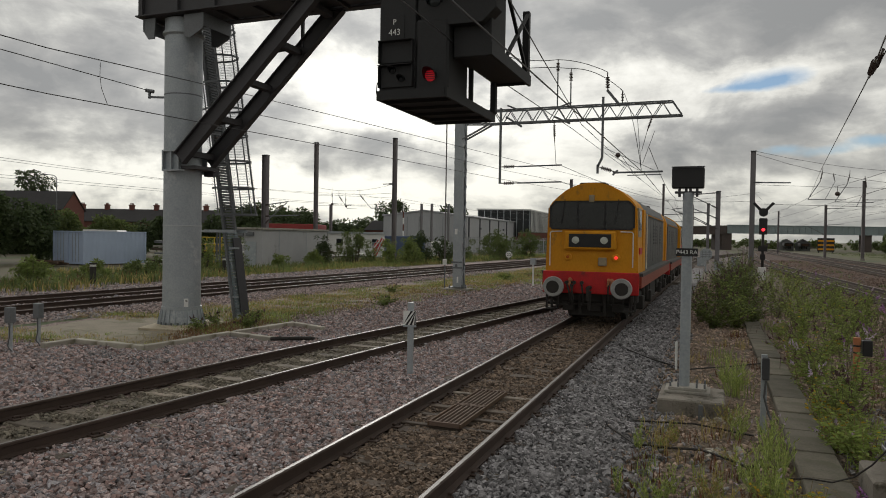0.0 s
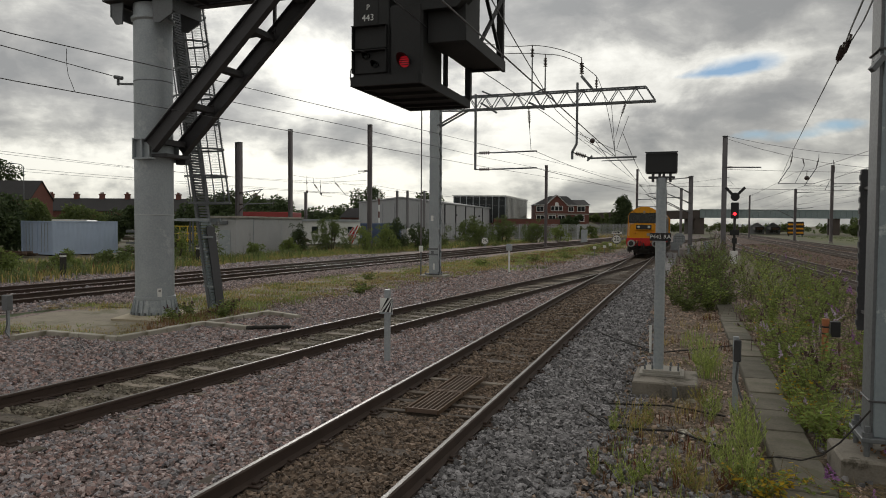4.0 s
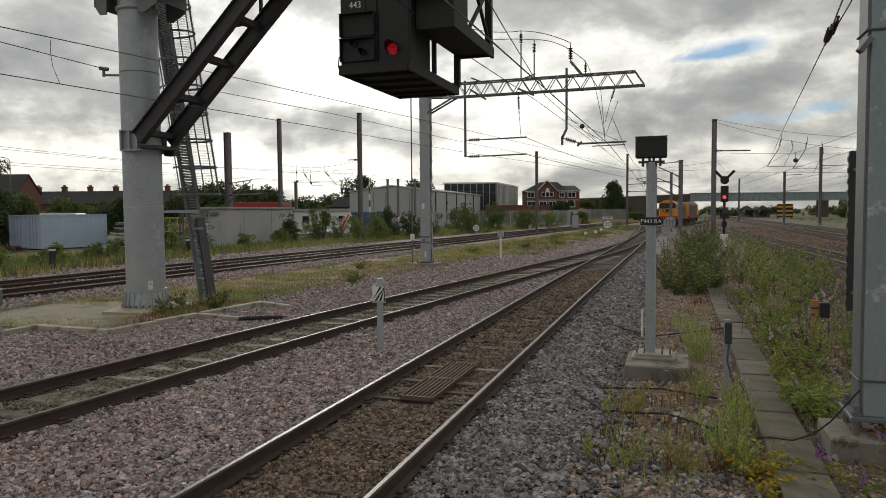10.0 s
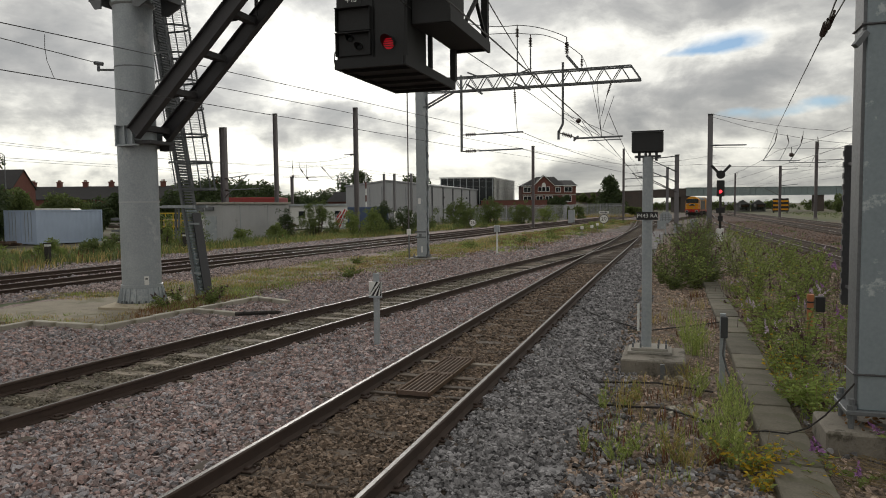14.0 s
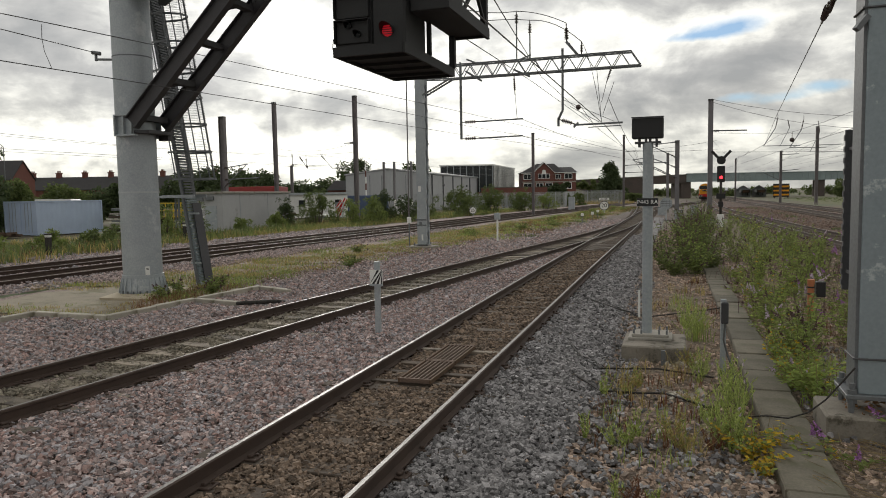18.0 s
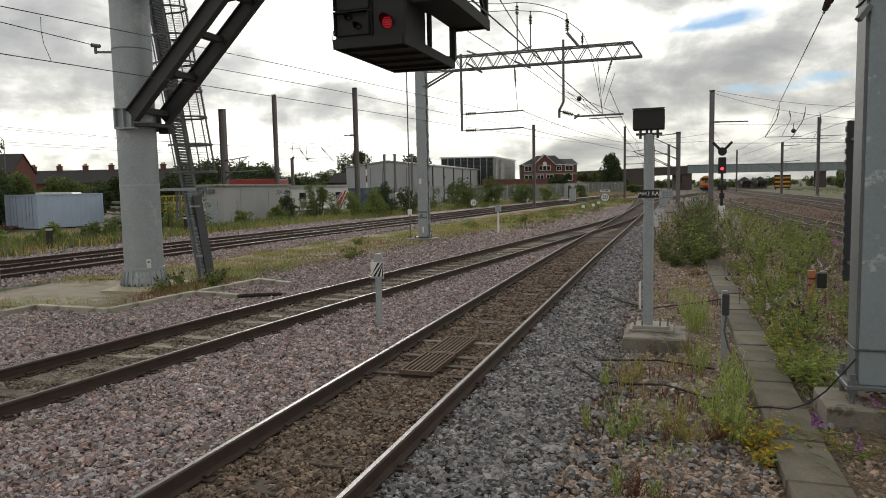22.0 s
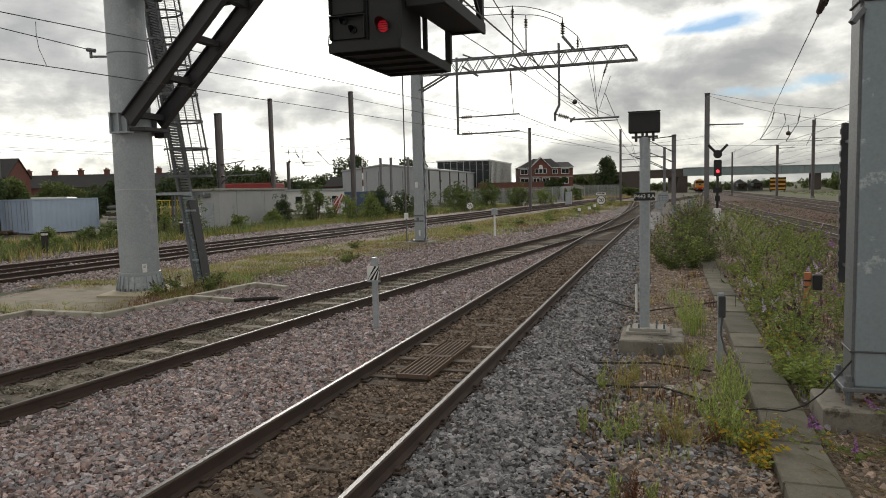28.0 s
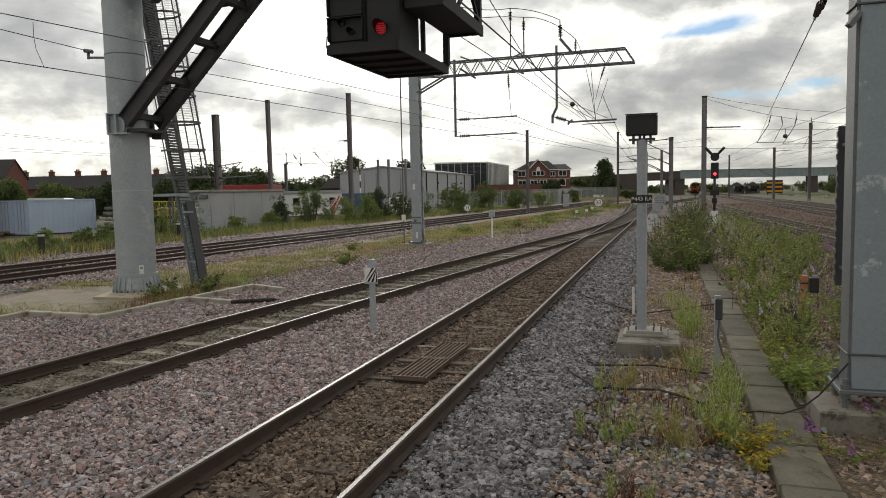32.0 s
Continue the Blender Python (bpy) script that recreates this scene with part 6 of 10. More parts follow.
# ---- lineside signs behind the repeater post ----
ls = thing("octagonal_sign", pose(-0.69, 62.0, 0), "pale octagonal metal sign board seen beside the track", "sign")
b_ = B()
rod(b_, (0, 0.05, -0.1), (0, 0.05, 1.2), 0.05, None, 8)
part("post", b_, M["galv"], ls)
b_ = B()
lathe(b_, [(0.52, 0.0), (0.52, 0.03)], 8, pose(0, 0, 1.31, 90, 0, 0) @ pose(0, 0, 0, 0, 0, 22.5), False)
part("board", b_, M["galv"], ls)
b_ = B()
for x in (-0.25, 0.0, 0.25):
    box(b_, x - 0.02, x + 0.02, -0.035, -0.004, 1.0, 1.62)
for z in (1.12, 1.31, 1.5):
    box(b_, -0.4, 0.4, -0.034, -0.004, z - 0.02, z + 0.02)
part("rivet_strip", b_, M["galv_dark"], ls)
for x, y, z in ((-1.28, 75, 0.7), (0.3, 66, 0.6), (1.85, 75, 0.8)):
    t_ = thing("lineside_cabinet", pose(x, y, 0), "small pale grey lineside equipment cabinet", "cabinet", "lineside cabinets")
    b_ = B()
    box(b_, -0.35, 0.35, -0.25, 0.25, -0.1, z, 0.02)
    part("body", b_, M["galv"], t_)
    b_ = B()
    box(b_, -0.4, 0.4, -0.3, 0.3, z, z + 0.06, 0.01)
    part("lid", b_, M["galv_dark"], t_)

# ---- container ----
ct = thing("shipping_container", pose(-51.5, 46.3, -0.5, 0, 0, 78.5), "blue-grey corrugated shipping container in the yard", "container", "containers in the yard")
n = 52
Lc, Hc = 6.06, 2.92
b_ = B()
vs = []
for i in range(n + 1):
    x = 0.08 + (Lc - 0.16) * i / n
    d = 0.0 if (i // 2) % 2 else 0.04
    vs.append((b_.verts.new((x, -d, 0.15)), b_.verts.new((x, -d, Hc - 0.1))))
for a, b in zip(vs[:-1], vs[1:]):
    b_.faces.new((a[0], b[0], b[1], a[1]))
part("side_wall", b_, M["container"], ct)
b_ = B()
box(b_, 0.03, Lc - 0.03, 0.06, 2.40, 0.15, Hc - 0.05)
part("body", b_, M["container"], ct)
for z0, z1 in ((0.0, 0.16), (Hc - 0.11, Hc)):
    b_ = B()
    box(b_, -0.03, Lc + 0.03, -0.07, 0.06, z0, z1)
    part("rail", b_, M["container"], ct)
    b_ = B()
    box(b_, -0.05, 0.06, 0.06, 2.40, z0, z1)
    part("rail", b_, M["container"], ct)
for x, y in ((-0.05, -0.08), (Lc - 0.1, -0.08), (-0.05, 2.30)):
    b_ = B()
    box(b_, x, x + 0.15, y, y + 0.14, 0.0, Hc + 0.003)
    part("corner_post", b_, M["container"], ct)
for y in (0.75, 1.22, 1.70):
    b_ = B()
    rod(b_, (0.0, y, 0.2), (0.0, y, Hc - 0.15), 0.025, None, 6)
    part("door_bar", b_, M["galv"], ct)
copy_thing(ct, pose(-51.5, 46.3, -0.5, 0, 0, 78.5) @ pose(0.05, 2.46, 0))
# van roof behind it, planks beside it
vn = thing("white_van", pose(-61.6, 58.9, -0.5, 0, 0, 18), "white van parked behind the container", "van")
b_ = B()
prism(b_, [(-2.6, 0.5), (2.7, 0.5), (2.75, 1.2), (2.1, 1.6), (1.5, 2.75), (1.2, 3.05), (-2.5, 3.1), (-2.65, 2.6)], -1.0, 1.0)
part("body", b_, M["white"], vn)
for x in (-1.7, 1.7):
    for y in (-1.0, 0.85):
        b_ = B()
        lathe(b_, [(0.36, 0), (0.36, 0.15)], 16, pose(x, y + 0.15, 0.36, 90))
        part("wheel", b_, M["black"], vn)
pk = thing("timber_stack", pose(-49.2, 52.4, -0.5, 0, 0, 6), "stack of dark old timbers and pale beams on bearers", "timber")
for k in range(6):
    for i in range(2):
        b_ = B()
        box(b_, 0.15 * ((k + i) % 3), 3.3 - 0.25 * (k % 3), -0.6 + i * 0.62, -0.05 + i * 0.62, 0.2 + k * 0.34, 0.2 + k * 0.34 + (0.24 if k % 2 else 0.14), 0.02)
        part("timber", b_, (M["sleeper"], M["galv_dark"], M["concrete"])[(k * 2 + i) % 3], pk)
b_ = B()
for x in (0.5, 2.4):
    box(b_, x, x + 0.2, -0.6, 0.6, 0.0, 0.2)
part("bearer", b_, M["sleeper"], pk)
yb = thing("yellow_barrier_frame", pose(-46.8, 55.6, -0.5, 0, 0, 8), "yellow tubular barrier frame by the cabin", "barrier")
for x in (0, 0.8, 1.6, 2.4, 3.2):
    b_ = B()
    rod(b_, (x, 0, 0), (x, 0, 2.5), 0.05, None, 8)
    part("post", b_, M["rail_yellow"], yb)
for z in (1.2, 1.8, 2.5):
    b_ = B()
    rod(b_, (0, 0, z), (3.2, 0, z), 0.05, None, 8)
    part("rail", b_, M["rail_yellow"], yb)
b_ = B()
box(b_, -0.2, 3.4, 0.1, 1.8, 1.05, 1.2, 0.02)
part("deck", b_, M["rust_pale"], yb)
for x in (0.3, 1.5, 2.6):
    b_ = B()
    box(b_, x, x + 0.8, 0.4, 1.4, 1.2, 1.95, 0.03)
    part("crate", b_, M["beige"] if x < 2 else M["galv"], yb)


# ---- grey cabin with the red roof behind ----
def gable_house(name, m, length, width, eave, ridge, wall, roof, label, cat="house", group="", chimneys=(), windows=(), overhang=0.25):
    """x runs along the ridge, the front is at y=0; width goes back."""
    t_ = thing(name, m, label, cat, group)
    b_ = B()
    prism(b_, [(0, 0), (width, 0), (width, eave), (width / 2, ridge), (0, eave)], 0, length, Matrix(((0, 1, 0, 0), (1, 0, 0, 0), (0, 0, 1, 0), (0, 0, 0, 1))))
    part("wall", b_, wall, t_)
    o = overhang
    sl = (ridge - eave) / (width / 2)
    for a, bb, za, zb in ((-o, width / 2, eave - o * sl, ridge), (width / 2, width + o, ridge, eave - o * sl)):
        b_ = B()
        vs = [b_.verts.new(v) for v in ((-o, a, za + 0.02), (length + o, a, za + 0.02), (length + o, bb, zb + 0.02), (-o, bb, zb + 0.02), (-o, a, za + 0.2), (length + o, a, za + 0.2), (length + o, bb, zb + 0.2), (-o, bb, zb + 0.2))]
        for f in ((0, 3, 2, 1), (4, 5, 6, 7), (0, 1, 5, 4), (1, 2, 6, 5), (2, 3, 7, 6), (3, 0, 4, 7)):
            b_.faces.new([vs[i] for i in f])
        part("roof", b_, roof, t_)
    for x in chimneys:
        b_ = B()
        box(b_, x - 0.55, x + 0.55, width / 2 - 0.4, width / 2 + 0.4, ridge - 0.3, ridge + 1.3)
        box(b_, x - 0.65, x + 0.65, width / 2 - 0.5, width / 2 + 0.5, ridge + 1.05, ridge + 1.3)
        ch = part("chimney", b_, M["brick"], t_)
        for k in (-0.3, 0.0, 0.3):
            b_ = B()
            rod(b_, (x + k, width / 2, ridge + 1.3), (x + k, width / 2, ridge + 1.75), 0.13, 0.11, 8)
            part("chimney_pot", b_, M["brick"], ch)
    for x, z, w_, h_ in windows:
        b_ = B()
        box(b_, x - w_ / 2 - 0.1, x + w_ / 2 + 0.1, -0.06, 0.0, z - 0.1, z + h_ + 0.1)
        wd = part("window", b_, M["white"], t_)
        for k in (-1, 1):
            b_ = B()
            box(b_, x + k * w_ / 4 - w_ / 4 + 0.05, x + k * w_ / 4 + w_ / 4 - 0.05, -0.075, -0.061, z + 0.05, z + h_ - 0.05)
            part("pane", b_, M["glass_dark"], wd)
    return t_


cb_ = thing("grey_cabin", pose(-33.8, 47.5, -0.5), "long grey flat-roofed lineside cabin with a door", "building")
ang = math.degrees(math.atan2(60.2 - 47.5, -35.4 + 33.8))
R_ = Matrix.Rotation(radians(ang), 4, "Z")
b_ = B()
box(b_, 0, 13.0, 0, 2.3, -0.2, 3.25, 0.02, R_)
part("wall", b_, M["render_grey"], cb_)
b_ = B()
box(b_, -0.15, 13.15, -0.15, 2.45, 3.25, 3.42, 0.02, R_)
part("roof", b_, M["concrete"], cb_)
for x in (2.9, 8.2):
    b_ = B()
    box(b_, x, x + 0.06, -0.03, 0.0, 0, 3.25, 0, R_)
    part("cover_strip", b_, M["galv"], cb_)
b_ = B()
box(b_, -0.05, 0.0, 0.5, 1.45, 0.1, 2.3, 0, R_)
part("door", b_, M["galv"], cb_)
for y, z in ((0.7, 2.75), (1.6, 2.7)):
    b_ = B()
    box(b_, -0.16, 0.0, y, y + 0.7, z, z + 0.3, 0.02, R_)
    part("wall_lamp", b_, M["galv_dark"], cb_)
for z in (1.3, 2.0):
    b_ = B()
    box(b_, -0.03, 0.0, 1.6, 2.15, z, z + 0.22, 0, R_)
    part("notice", b_, M["white"], cb_)
rb_ = thing("red_roofed_shed", pose(-53.2, 76.4, -0.5), "low shed with a dull red sheet roof", "building")
R_ = Matrix.Rotation(math.atan2(2.9, 7.8), 4, "Z")
b_ = B()
box(b_, 0, 5.6, 0, 8, -0.2, 3.3, 0, R_)
part("wall", b_, M["render_grey"], rb_)
b_ = B()
box(b_, -0.2, 5.8, -0.2, 8.2, 3.3, 4.25, 0.05, R_)
part("roof", b_, M["red_roof"], rb_)

# ---- terraced houses ----
tz = math.degrees(math.atan2(137.7 - 131.6, -127.3 + 146.1))
gable_house("terraced_house", pose(-146.1 - 14 * math.cos(radians(tz)), 131.6 - 14 * math.sin(radians(tz)), -0.5, 0, 0, tz), 69, 9, 5.4, 8.4, M["brick"], M["roof_tile"], "long row of terraced brick houses with chimneys", "house", chimneys=[4.6 + 6.4 * k for k in range(10)])
gable_house("gabled_house", pose(-146.4, 104.7, -0.5, 0, 0, 20), 18, 9, 7.4, 11.3, M["brick"], M["roof_tile"], "large brick house with a steep gable", "house")
gable_house("pale_house", pose(-88, 152, -0.5, 0, 0, 20), 9, 8, 3.0, 5.2, M["render_grey"], M["roof_tile"], "pale rendered house with a tiled roof", "house")
gable_house("pale_house", pose(-70, 150, -0.5, 0, 0, 25), 8, 8, 3.0, 5.4, M["render_grey"], M["roof_tile"], "small house behind the trees", "house")

# ---- warehouse, glazed office and brick house ----
def block(bm, corners, z0, z1):
    """A building body on a plan of four corners."""
    lo = [bm.verts.new((x, y, z0)) for x, y in corners]
    hi = [bm.verts.new((x, y, z1)) for x, y in corners]
    n = len(corners)
    for i in range(n):
        bm.faces.new((lo[i], lo[(i + 1) % n], hi[(i + 1) % n], hi[i]))
    bm.faces.new(lo[::-1])
    bm.faces.new(hi)
    bmesh.ops.recalc_face_normals(bm, faces=bm.faces[:])
    return bm


wh = thing("warehouse", pose(-57.5, 118.4, -0.5), "pale grey clad warehouse with a shallow gable", "building")
GV, LV = Vector((14.7, 4.8, 0)), Vector((-3.3, 58.7, 0))
gu, lu = GV.normalized(), LV.normalized()
b_ = B()
prof = [Vector((0, 0, 0)), GV, GV + Vector((0, 0, 6.55)), GV / 2 + Vector((0, 0, 7.55)), Vector((0, 0, 6.55))]
lo_ = [b_.verts.new(v) for v in prof]
hi_ = [b_.verts.new(v + LV) for v in prof]
for i in range(5):
    b_.faces.new((lo_[i], lo_[(i + 1) % 5], hi_[(i + 1) % 5], hi_[i]))
b_.faces.new(lo_)
b_.faces.new(hi_[::-1])
bmesh.ops.recalc_face_normals(b_, faces=b_.faces[:])
part("wall", b_, M["cladding"], wh)
for e0, e1 in ((Vector((0, 0, 6.6)) - gu * 0.2, GV / 2 + Vector((0, 0, 7.6))), (GV / 2 + Vector((0, 0, 7.6)), GV + gu * 0.2 + Vector((0, 0, 6.6)))):
    b_ = B()
    vs = [b_.verts.new(v) for v in (e0 - lu * 0.2, e1 - lu * 0.2, e1 + LV, e0 + LV)]
    us = [b_.verts.new(v.co + Vector((0, 0, 0.22))) for v in vs]
    for f in ((vs[3], vs[2], vs[1], vs[0]), us, (vs[0], vs[1], us[1], us[0]), (vs[1], vs[2], us[2], us[1]), (vs[2], vs[3], us[3], us[2]), (vs[3], vs[0], us[0], us[3])):
        b_.faces.new(f)
    part("roof", b_, M["cladding"], wh)
sx = Vector((lu.y, -lu.x, 0))
for k in range(8):
    b_ = B()
    p = GV + LV * (0.02 + k * 0.135) + sx * 0.08
    bar(b_, p, p + Vector((0, 0, 6.5)), 0.22)
    part("downpipe", b_, M["grey_steel"], wh)
for k in range(1, 7):
    b_ = B()
    p = GV * (k / 7) - Vector((-gu.y, gu.x, 0)) * 0.03
    bar(b_, p, p + Vector((0, 0, 6.5)), 0.07)
    part("cover_strip", b_, M["galv_dark"], wh)
for t in (0.16, 0.5, 0.8):
    b_ = B()
    p = GV + LV * t + sx * 0.3 + Vector((0, 0, 4.6))
    bar(b_, p - sx * 0.3, p, 0.35)
    part("wall_lamp", b_, M["grey_steel"], wh)

of = thing("glazed_office", pose(-53.5, 162.1, -0.5), "flat-roofed office block with dark glazing and pale fins", "building")
fv, sv_ = Vector((11.8, 3.9, 0)), Vector((-1.6, 31, 0))
fu, su = fv.normalized(), sv_.normalized()
plan = [(0, 0), (fv.x, fv.y), (fv.x + sv_.x, fv.y + sv_.y), (sv_.x, sv_.y)]
big = lambda k: [(x + k * (1 if x > 5 else -1), y + k * (1 if y > 10 else -1)) for x, y in plan]
part("glazing", block(B(), plan, 3.2, 9.5), M["glass_dark"], of)
part("lower_wall", block(B(), big(0.05), 0.0, 3.2), M["brick"], of)
part("roof", block(B(), big(0.3), 9.5, 9.8), M["white"], of)
for k in range(9):
    b_ = B()
    p = fv * (k / 8) + Vector((fu.y, -fu.x, 0)) * 0.05
    bar(b_, p + Vector((0, 0, 3.2)), p + Vector((0, 0, 9.5)), 0.14)
    part("mullion", b_, M["galv"], of)
for k in range(19):
    b_ = B()
    p = fv + sv_ * ((k + 0.5) / 19) + Vector((su.y, -su.x, 0)) * 0.25
    bar(b_, p + Vector((0, 0, 3.2)), p + Vector((0, 0, 9.5)), 0.13, 0.3)
    part("fin", b_, M["white"], of)

bh_a = math.degrees(math.atan2(192.3 - 187.6, -25.8 + 39.8))
bh = thing("brick_house", pose(-38.9, 187.8, 2.4, 0, 0, bh_a), "red brick two-storey house with dark hipped roof and gable", "house")
b_ = B()
box(b_, 0, 14.4, 0, 9.0, 0, 5.3)
part("wall", b_, M["brick"], bh)
for x0, x1, y0, y1, r0, r1, zr in ((-0.35, 11.4, -0.35, 9.35, 4.4, 9.2, 7.75), (9.6, 14.75, -0.3, 9.3, 10.6, 14.0, 6.75)):
    b_ = B()
    lo_ = [b_.verts.new(v) for v in ((x0, y0, 5.2), (x1, y0, 5.2), (x1, y1, 5.2), (x0, y1, 5.2))]
    hi_ = [b_.verts.new(v) for v in ((r0, 4.5, zr), (r1, 4.5, zr))]
    for f in ((lo_[0], lo_[1], hi_[1], hi_[0]), (lo_[1], lo_[2], hi_[1]), (lo_[2], lo_[3], hi_[0], hi_[1]), (lo_[3], lo_[0], hi_[0]), lo_[::-1]):
        b_.faces.new(f)
    part("roof", b_, M["roof_tile"], bh)
b_ = B()
box(b_, -0.4, 14.8, -0.42, -0.34, 5.05, 5.25)
part("gutter", b_, M["white"], bh)
for x, z, w_, h_ in ((1.3, 3.5, 1.9, 1.3), (9.6, 3.5, 1.3, 1.2), (12.3, 3.5, 2.0, 1.3), (1.4, 0.9, 2.1, 1.5), (4.4, 0.9, 1.8, 1.5), (6.9, 0.9, 1.8, 1.5), (12.0, 0.9, 2.2, 1.5)):
    b_ = B()
    y = -1.2 if 3 < x < 8 else 0.0
    box(b_, x - w_ / 2 - 0.1, x + w_ / 2 + 0.1, y - 0.06, y, z - 0.1, z + h_ + 0.1)
    wd = part("window", b_, M["white"], bh)
    for k in (-1, 1):
        b_ = B()
        box(b_, x + k * w_ / 4 - w_ / 4 + 0.05, x + k * w_ / 4 + w_ / 4 - 0.05, y - 0.075, y - 0.061, z + 0.05, z + h_ - 0.05)
        part("pane", b_, M["glass_dark"], wd)
b_ = B()
prism(b_, [(3.0, 0), (8.2, 0), (8.2, 5.2), (5.6, 7.6), (3.0, 5.2)], -1.2, 2.0)
fg = part("front_gable", b_, M["brick"], bh)
b_ = B()
prism(b_, [(2.8, 5.1), (5.6, 7.75), (8.4, 5.1), (8.4, 5.35), (5.6, 8.0), (2.8, 5.35)], -1.35, 2.0)
part("gable_roof", b_, M["roof_tile"], bh)
b_ = B()
prism(b_, [(2.75, 5.1), (5.6, 7.8), (8.45, 5.1), (8.45, 5.25), (5.6, 7.98), (2.75, 5.25)], -1.42, -1.36)
part("bargeboard", b_, M["white"], bh)
b_ = B()
box(b_, 4.0, 7.2, -1.28, -1.2, 3.6, 4.9)
prism(b_, [(5.0, 4.9), (6.2, 4.9), (6.0, 5.8), (5.6, 6.0), (5.2, 5.8)], -1.28, -1.2)
gw = part("window", b_, M["white"], bh)
for k in range(3):
    b_ = B()
    box(b_, 4.1 + k * 1.05, 4.95 + k * 1.05, -1.3, -1.285, 3.7, 4.8)
    part("pane", b_, M["glass_dark"], gw)
b_ = B()
box(b_, -0.02, 14.42, -0.03, 0.0, 2.6, 2.9)
box(b_, 2.98, 8.22, -1.23, -1.2, 2.6, 2.9)
part("string_course", b_, M["concrete"], bh)

# ---- bank, bridge ----
bx = np.linspace(-75, 2, 40)
by = np.linspace(160, 262, 30)
bank = part("bank", grid_mesh("bank", bx, by, lambda X, Y: -0.6 + 3.6 * np.clip((Y - 168) / 18, 0, 1) * np.clip((-21 - X) / 7, 0, 1) + rough_noise(X, Y, 0.25, 9)), M["bank_grass"])
tagged(bank, "rough grass embankment below the houses", "bank", kind="structure")
br_ = thing("road_bridge", pose(0, 0, 0), "road bridge with pale blue-grey steel girders on brick abutments", "bridge", kind="structure")
A0, A1, A2 = Vector((-24, 226, 0)), Vector((3.4, 234.5, 0)), Vector((75, 257, 0))
d_ = (A2 - A1).normalized()
n_ = Vector((-d_.y, d_.x, 0))
ang = math.atan2(d_.y, d_.x)
Rb = Matrix.Translation(A1) @ Matrix.Rotation(ang, 4, "Z")
b_ = B()
box(b_, 0, 75, 0, 0.4, 4.9, 7.3, 0, Rb)
box(b_, 0, 75, -0.25, 0.5, 4.78, 4.92, 0, Rb)
box(b_, 0, 75, -0.25, 0.5, 7.3, 7.45, 0, Rb)
part("girder", b_, M["girder"], br_)
for k in range(42):
    b_ = B()
    box(b_, k * 1.8, k * 1.8 + 0.1, -0.2, 0.0, 4.95, 7.3, 0, Rb)
    part("stiffener", b_, M["girder"], br_)
b_ = B()
box(b_, -3, 75, 0.4, 11.0, 4.9, 5.6, 0, Rb)
part("deck", b_, M["concrete_dark"], br_)
b_ = B()
box(b_, 0, 75, 10.6, 11.0, 4.9, 7.4, 0, Rb)
part("girder", b_, M["girder"], br_)
for x, w_ in ((-1.5, 3.0), (41.0, 2.2)):
    b_ = B()
    box(b_, x, x + w_, 0.3, 10.5 if x < 0 else 3.5, -0.5, 4.9, 0, Rb)
    part("pier", b_, M["brick_dark"], br_)
d2 = (A1 - A0).normalized()
Ra = Matrix.Translation(A0) @ Matrix.Rotation(math.atan2(d2.y, d2.x), 4, "Z")
La = (A1 - A0).length
b_ = B()
prism(b_, [(-14, -0.5), (2.5, -0.5), (2.5, 2.3), (3.8, 3.5), (5.4, 3.9), (7.0, 3.5), (8.3, 2.3), (8.3, -0.5), (16, -0.5), (16, 4.2), (La, 4.6), (La, 7.2), (-14, 5.75)], 0, 0.6, Ra)
part("abutment_wall", b_, M["brick_dark"], br_, "sooty brick wall with an arch")
b_ = B()
prism(b_, [(-14, 5.55), (La, 6.98), (La, 7.24), (-14, 5.81)], -0.12, 0.75, Ra)
part("coping", b_, M["concrete_dark"], br_)
b_ = B()
box(b_, -14, La + 0.3, 0.6, 11, 4.4, 5.2, 0, Ra)
part("deck", b_, M["concrete_dark"], br_)
b_ = B()
box(b_, 2.0, 8.8, 5, 5.5, -0.5, 4.4, 0, Ra)
part("abutment_wall", b_, M["brick_dark"], br_)

# chevron board, sheds and parked stock beneath the bridge
cv = thing("chevron_board", pose(26.6, 205, -0.2), "black and yellow banded board on posts", "sign")
b_ = B()
box(b_, -1.95, 1.95, 0.0, 0.15, 0.3, 3.75)
part("board", b_, M["black"], cv)
for k in range(3):
    b_ = B()
    box(b_, -1.85, 1.85, -0.05, 0.0, 0.65 + k * 1.08, 1.1 + k * 1.08)
    part("band", b_, M["yellow"], cv)
for x in (-1.6, 0, 1.6):
    b_ = B()
    box(b_, x - 0.12, x + 0.12, 0.15, 0.4, -0.1, 3.75)
    part("post", b_, M["grey_steel"], cv)
for x, y in ((23.8, 255), (28.6, 255)):
    gs = gable_house("goods_shed", pose(x, y, -0.4, 0, 0, 84), 9, 4.4, 2.4, 3.75, M["cladding"], M["white"], "small pale-fronted shed with a pale roof beyond the bridge", "shed", "sheds", overhang=0.35)
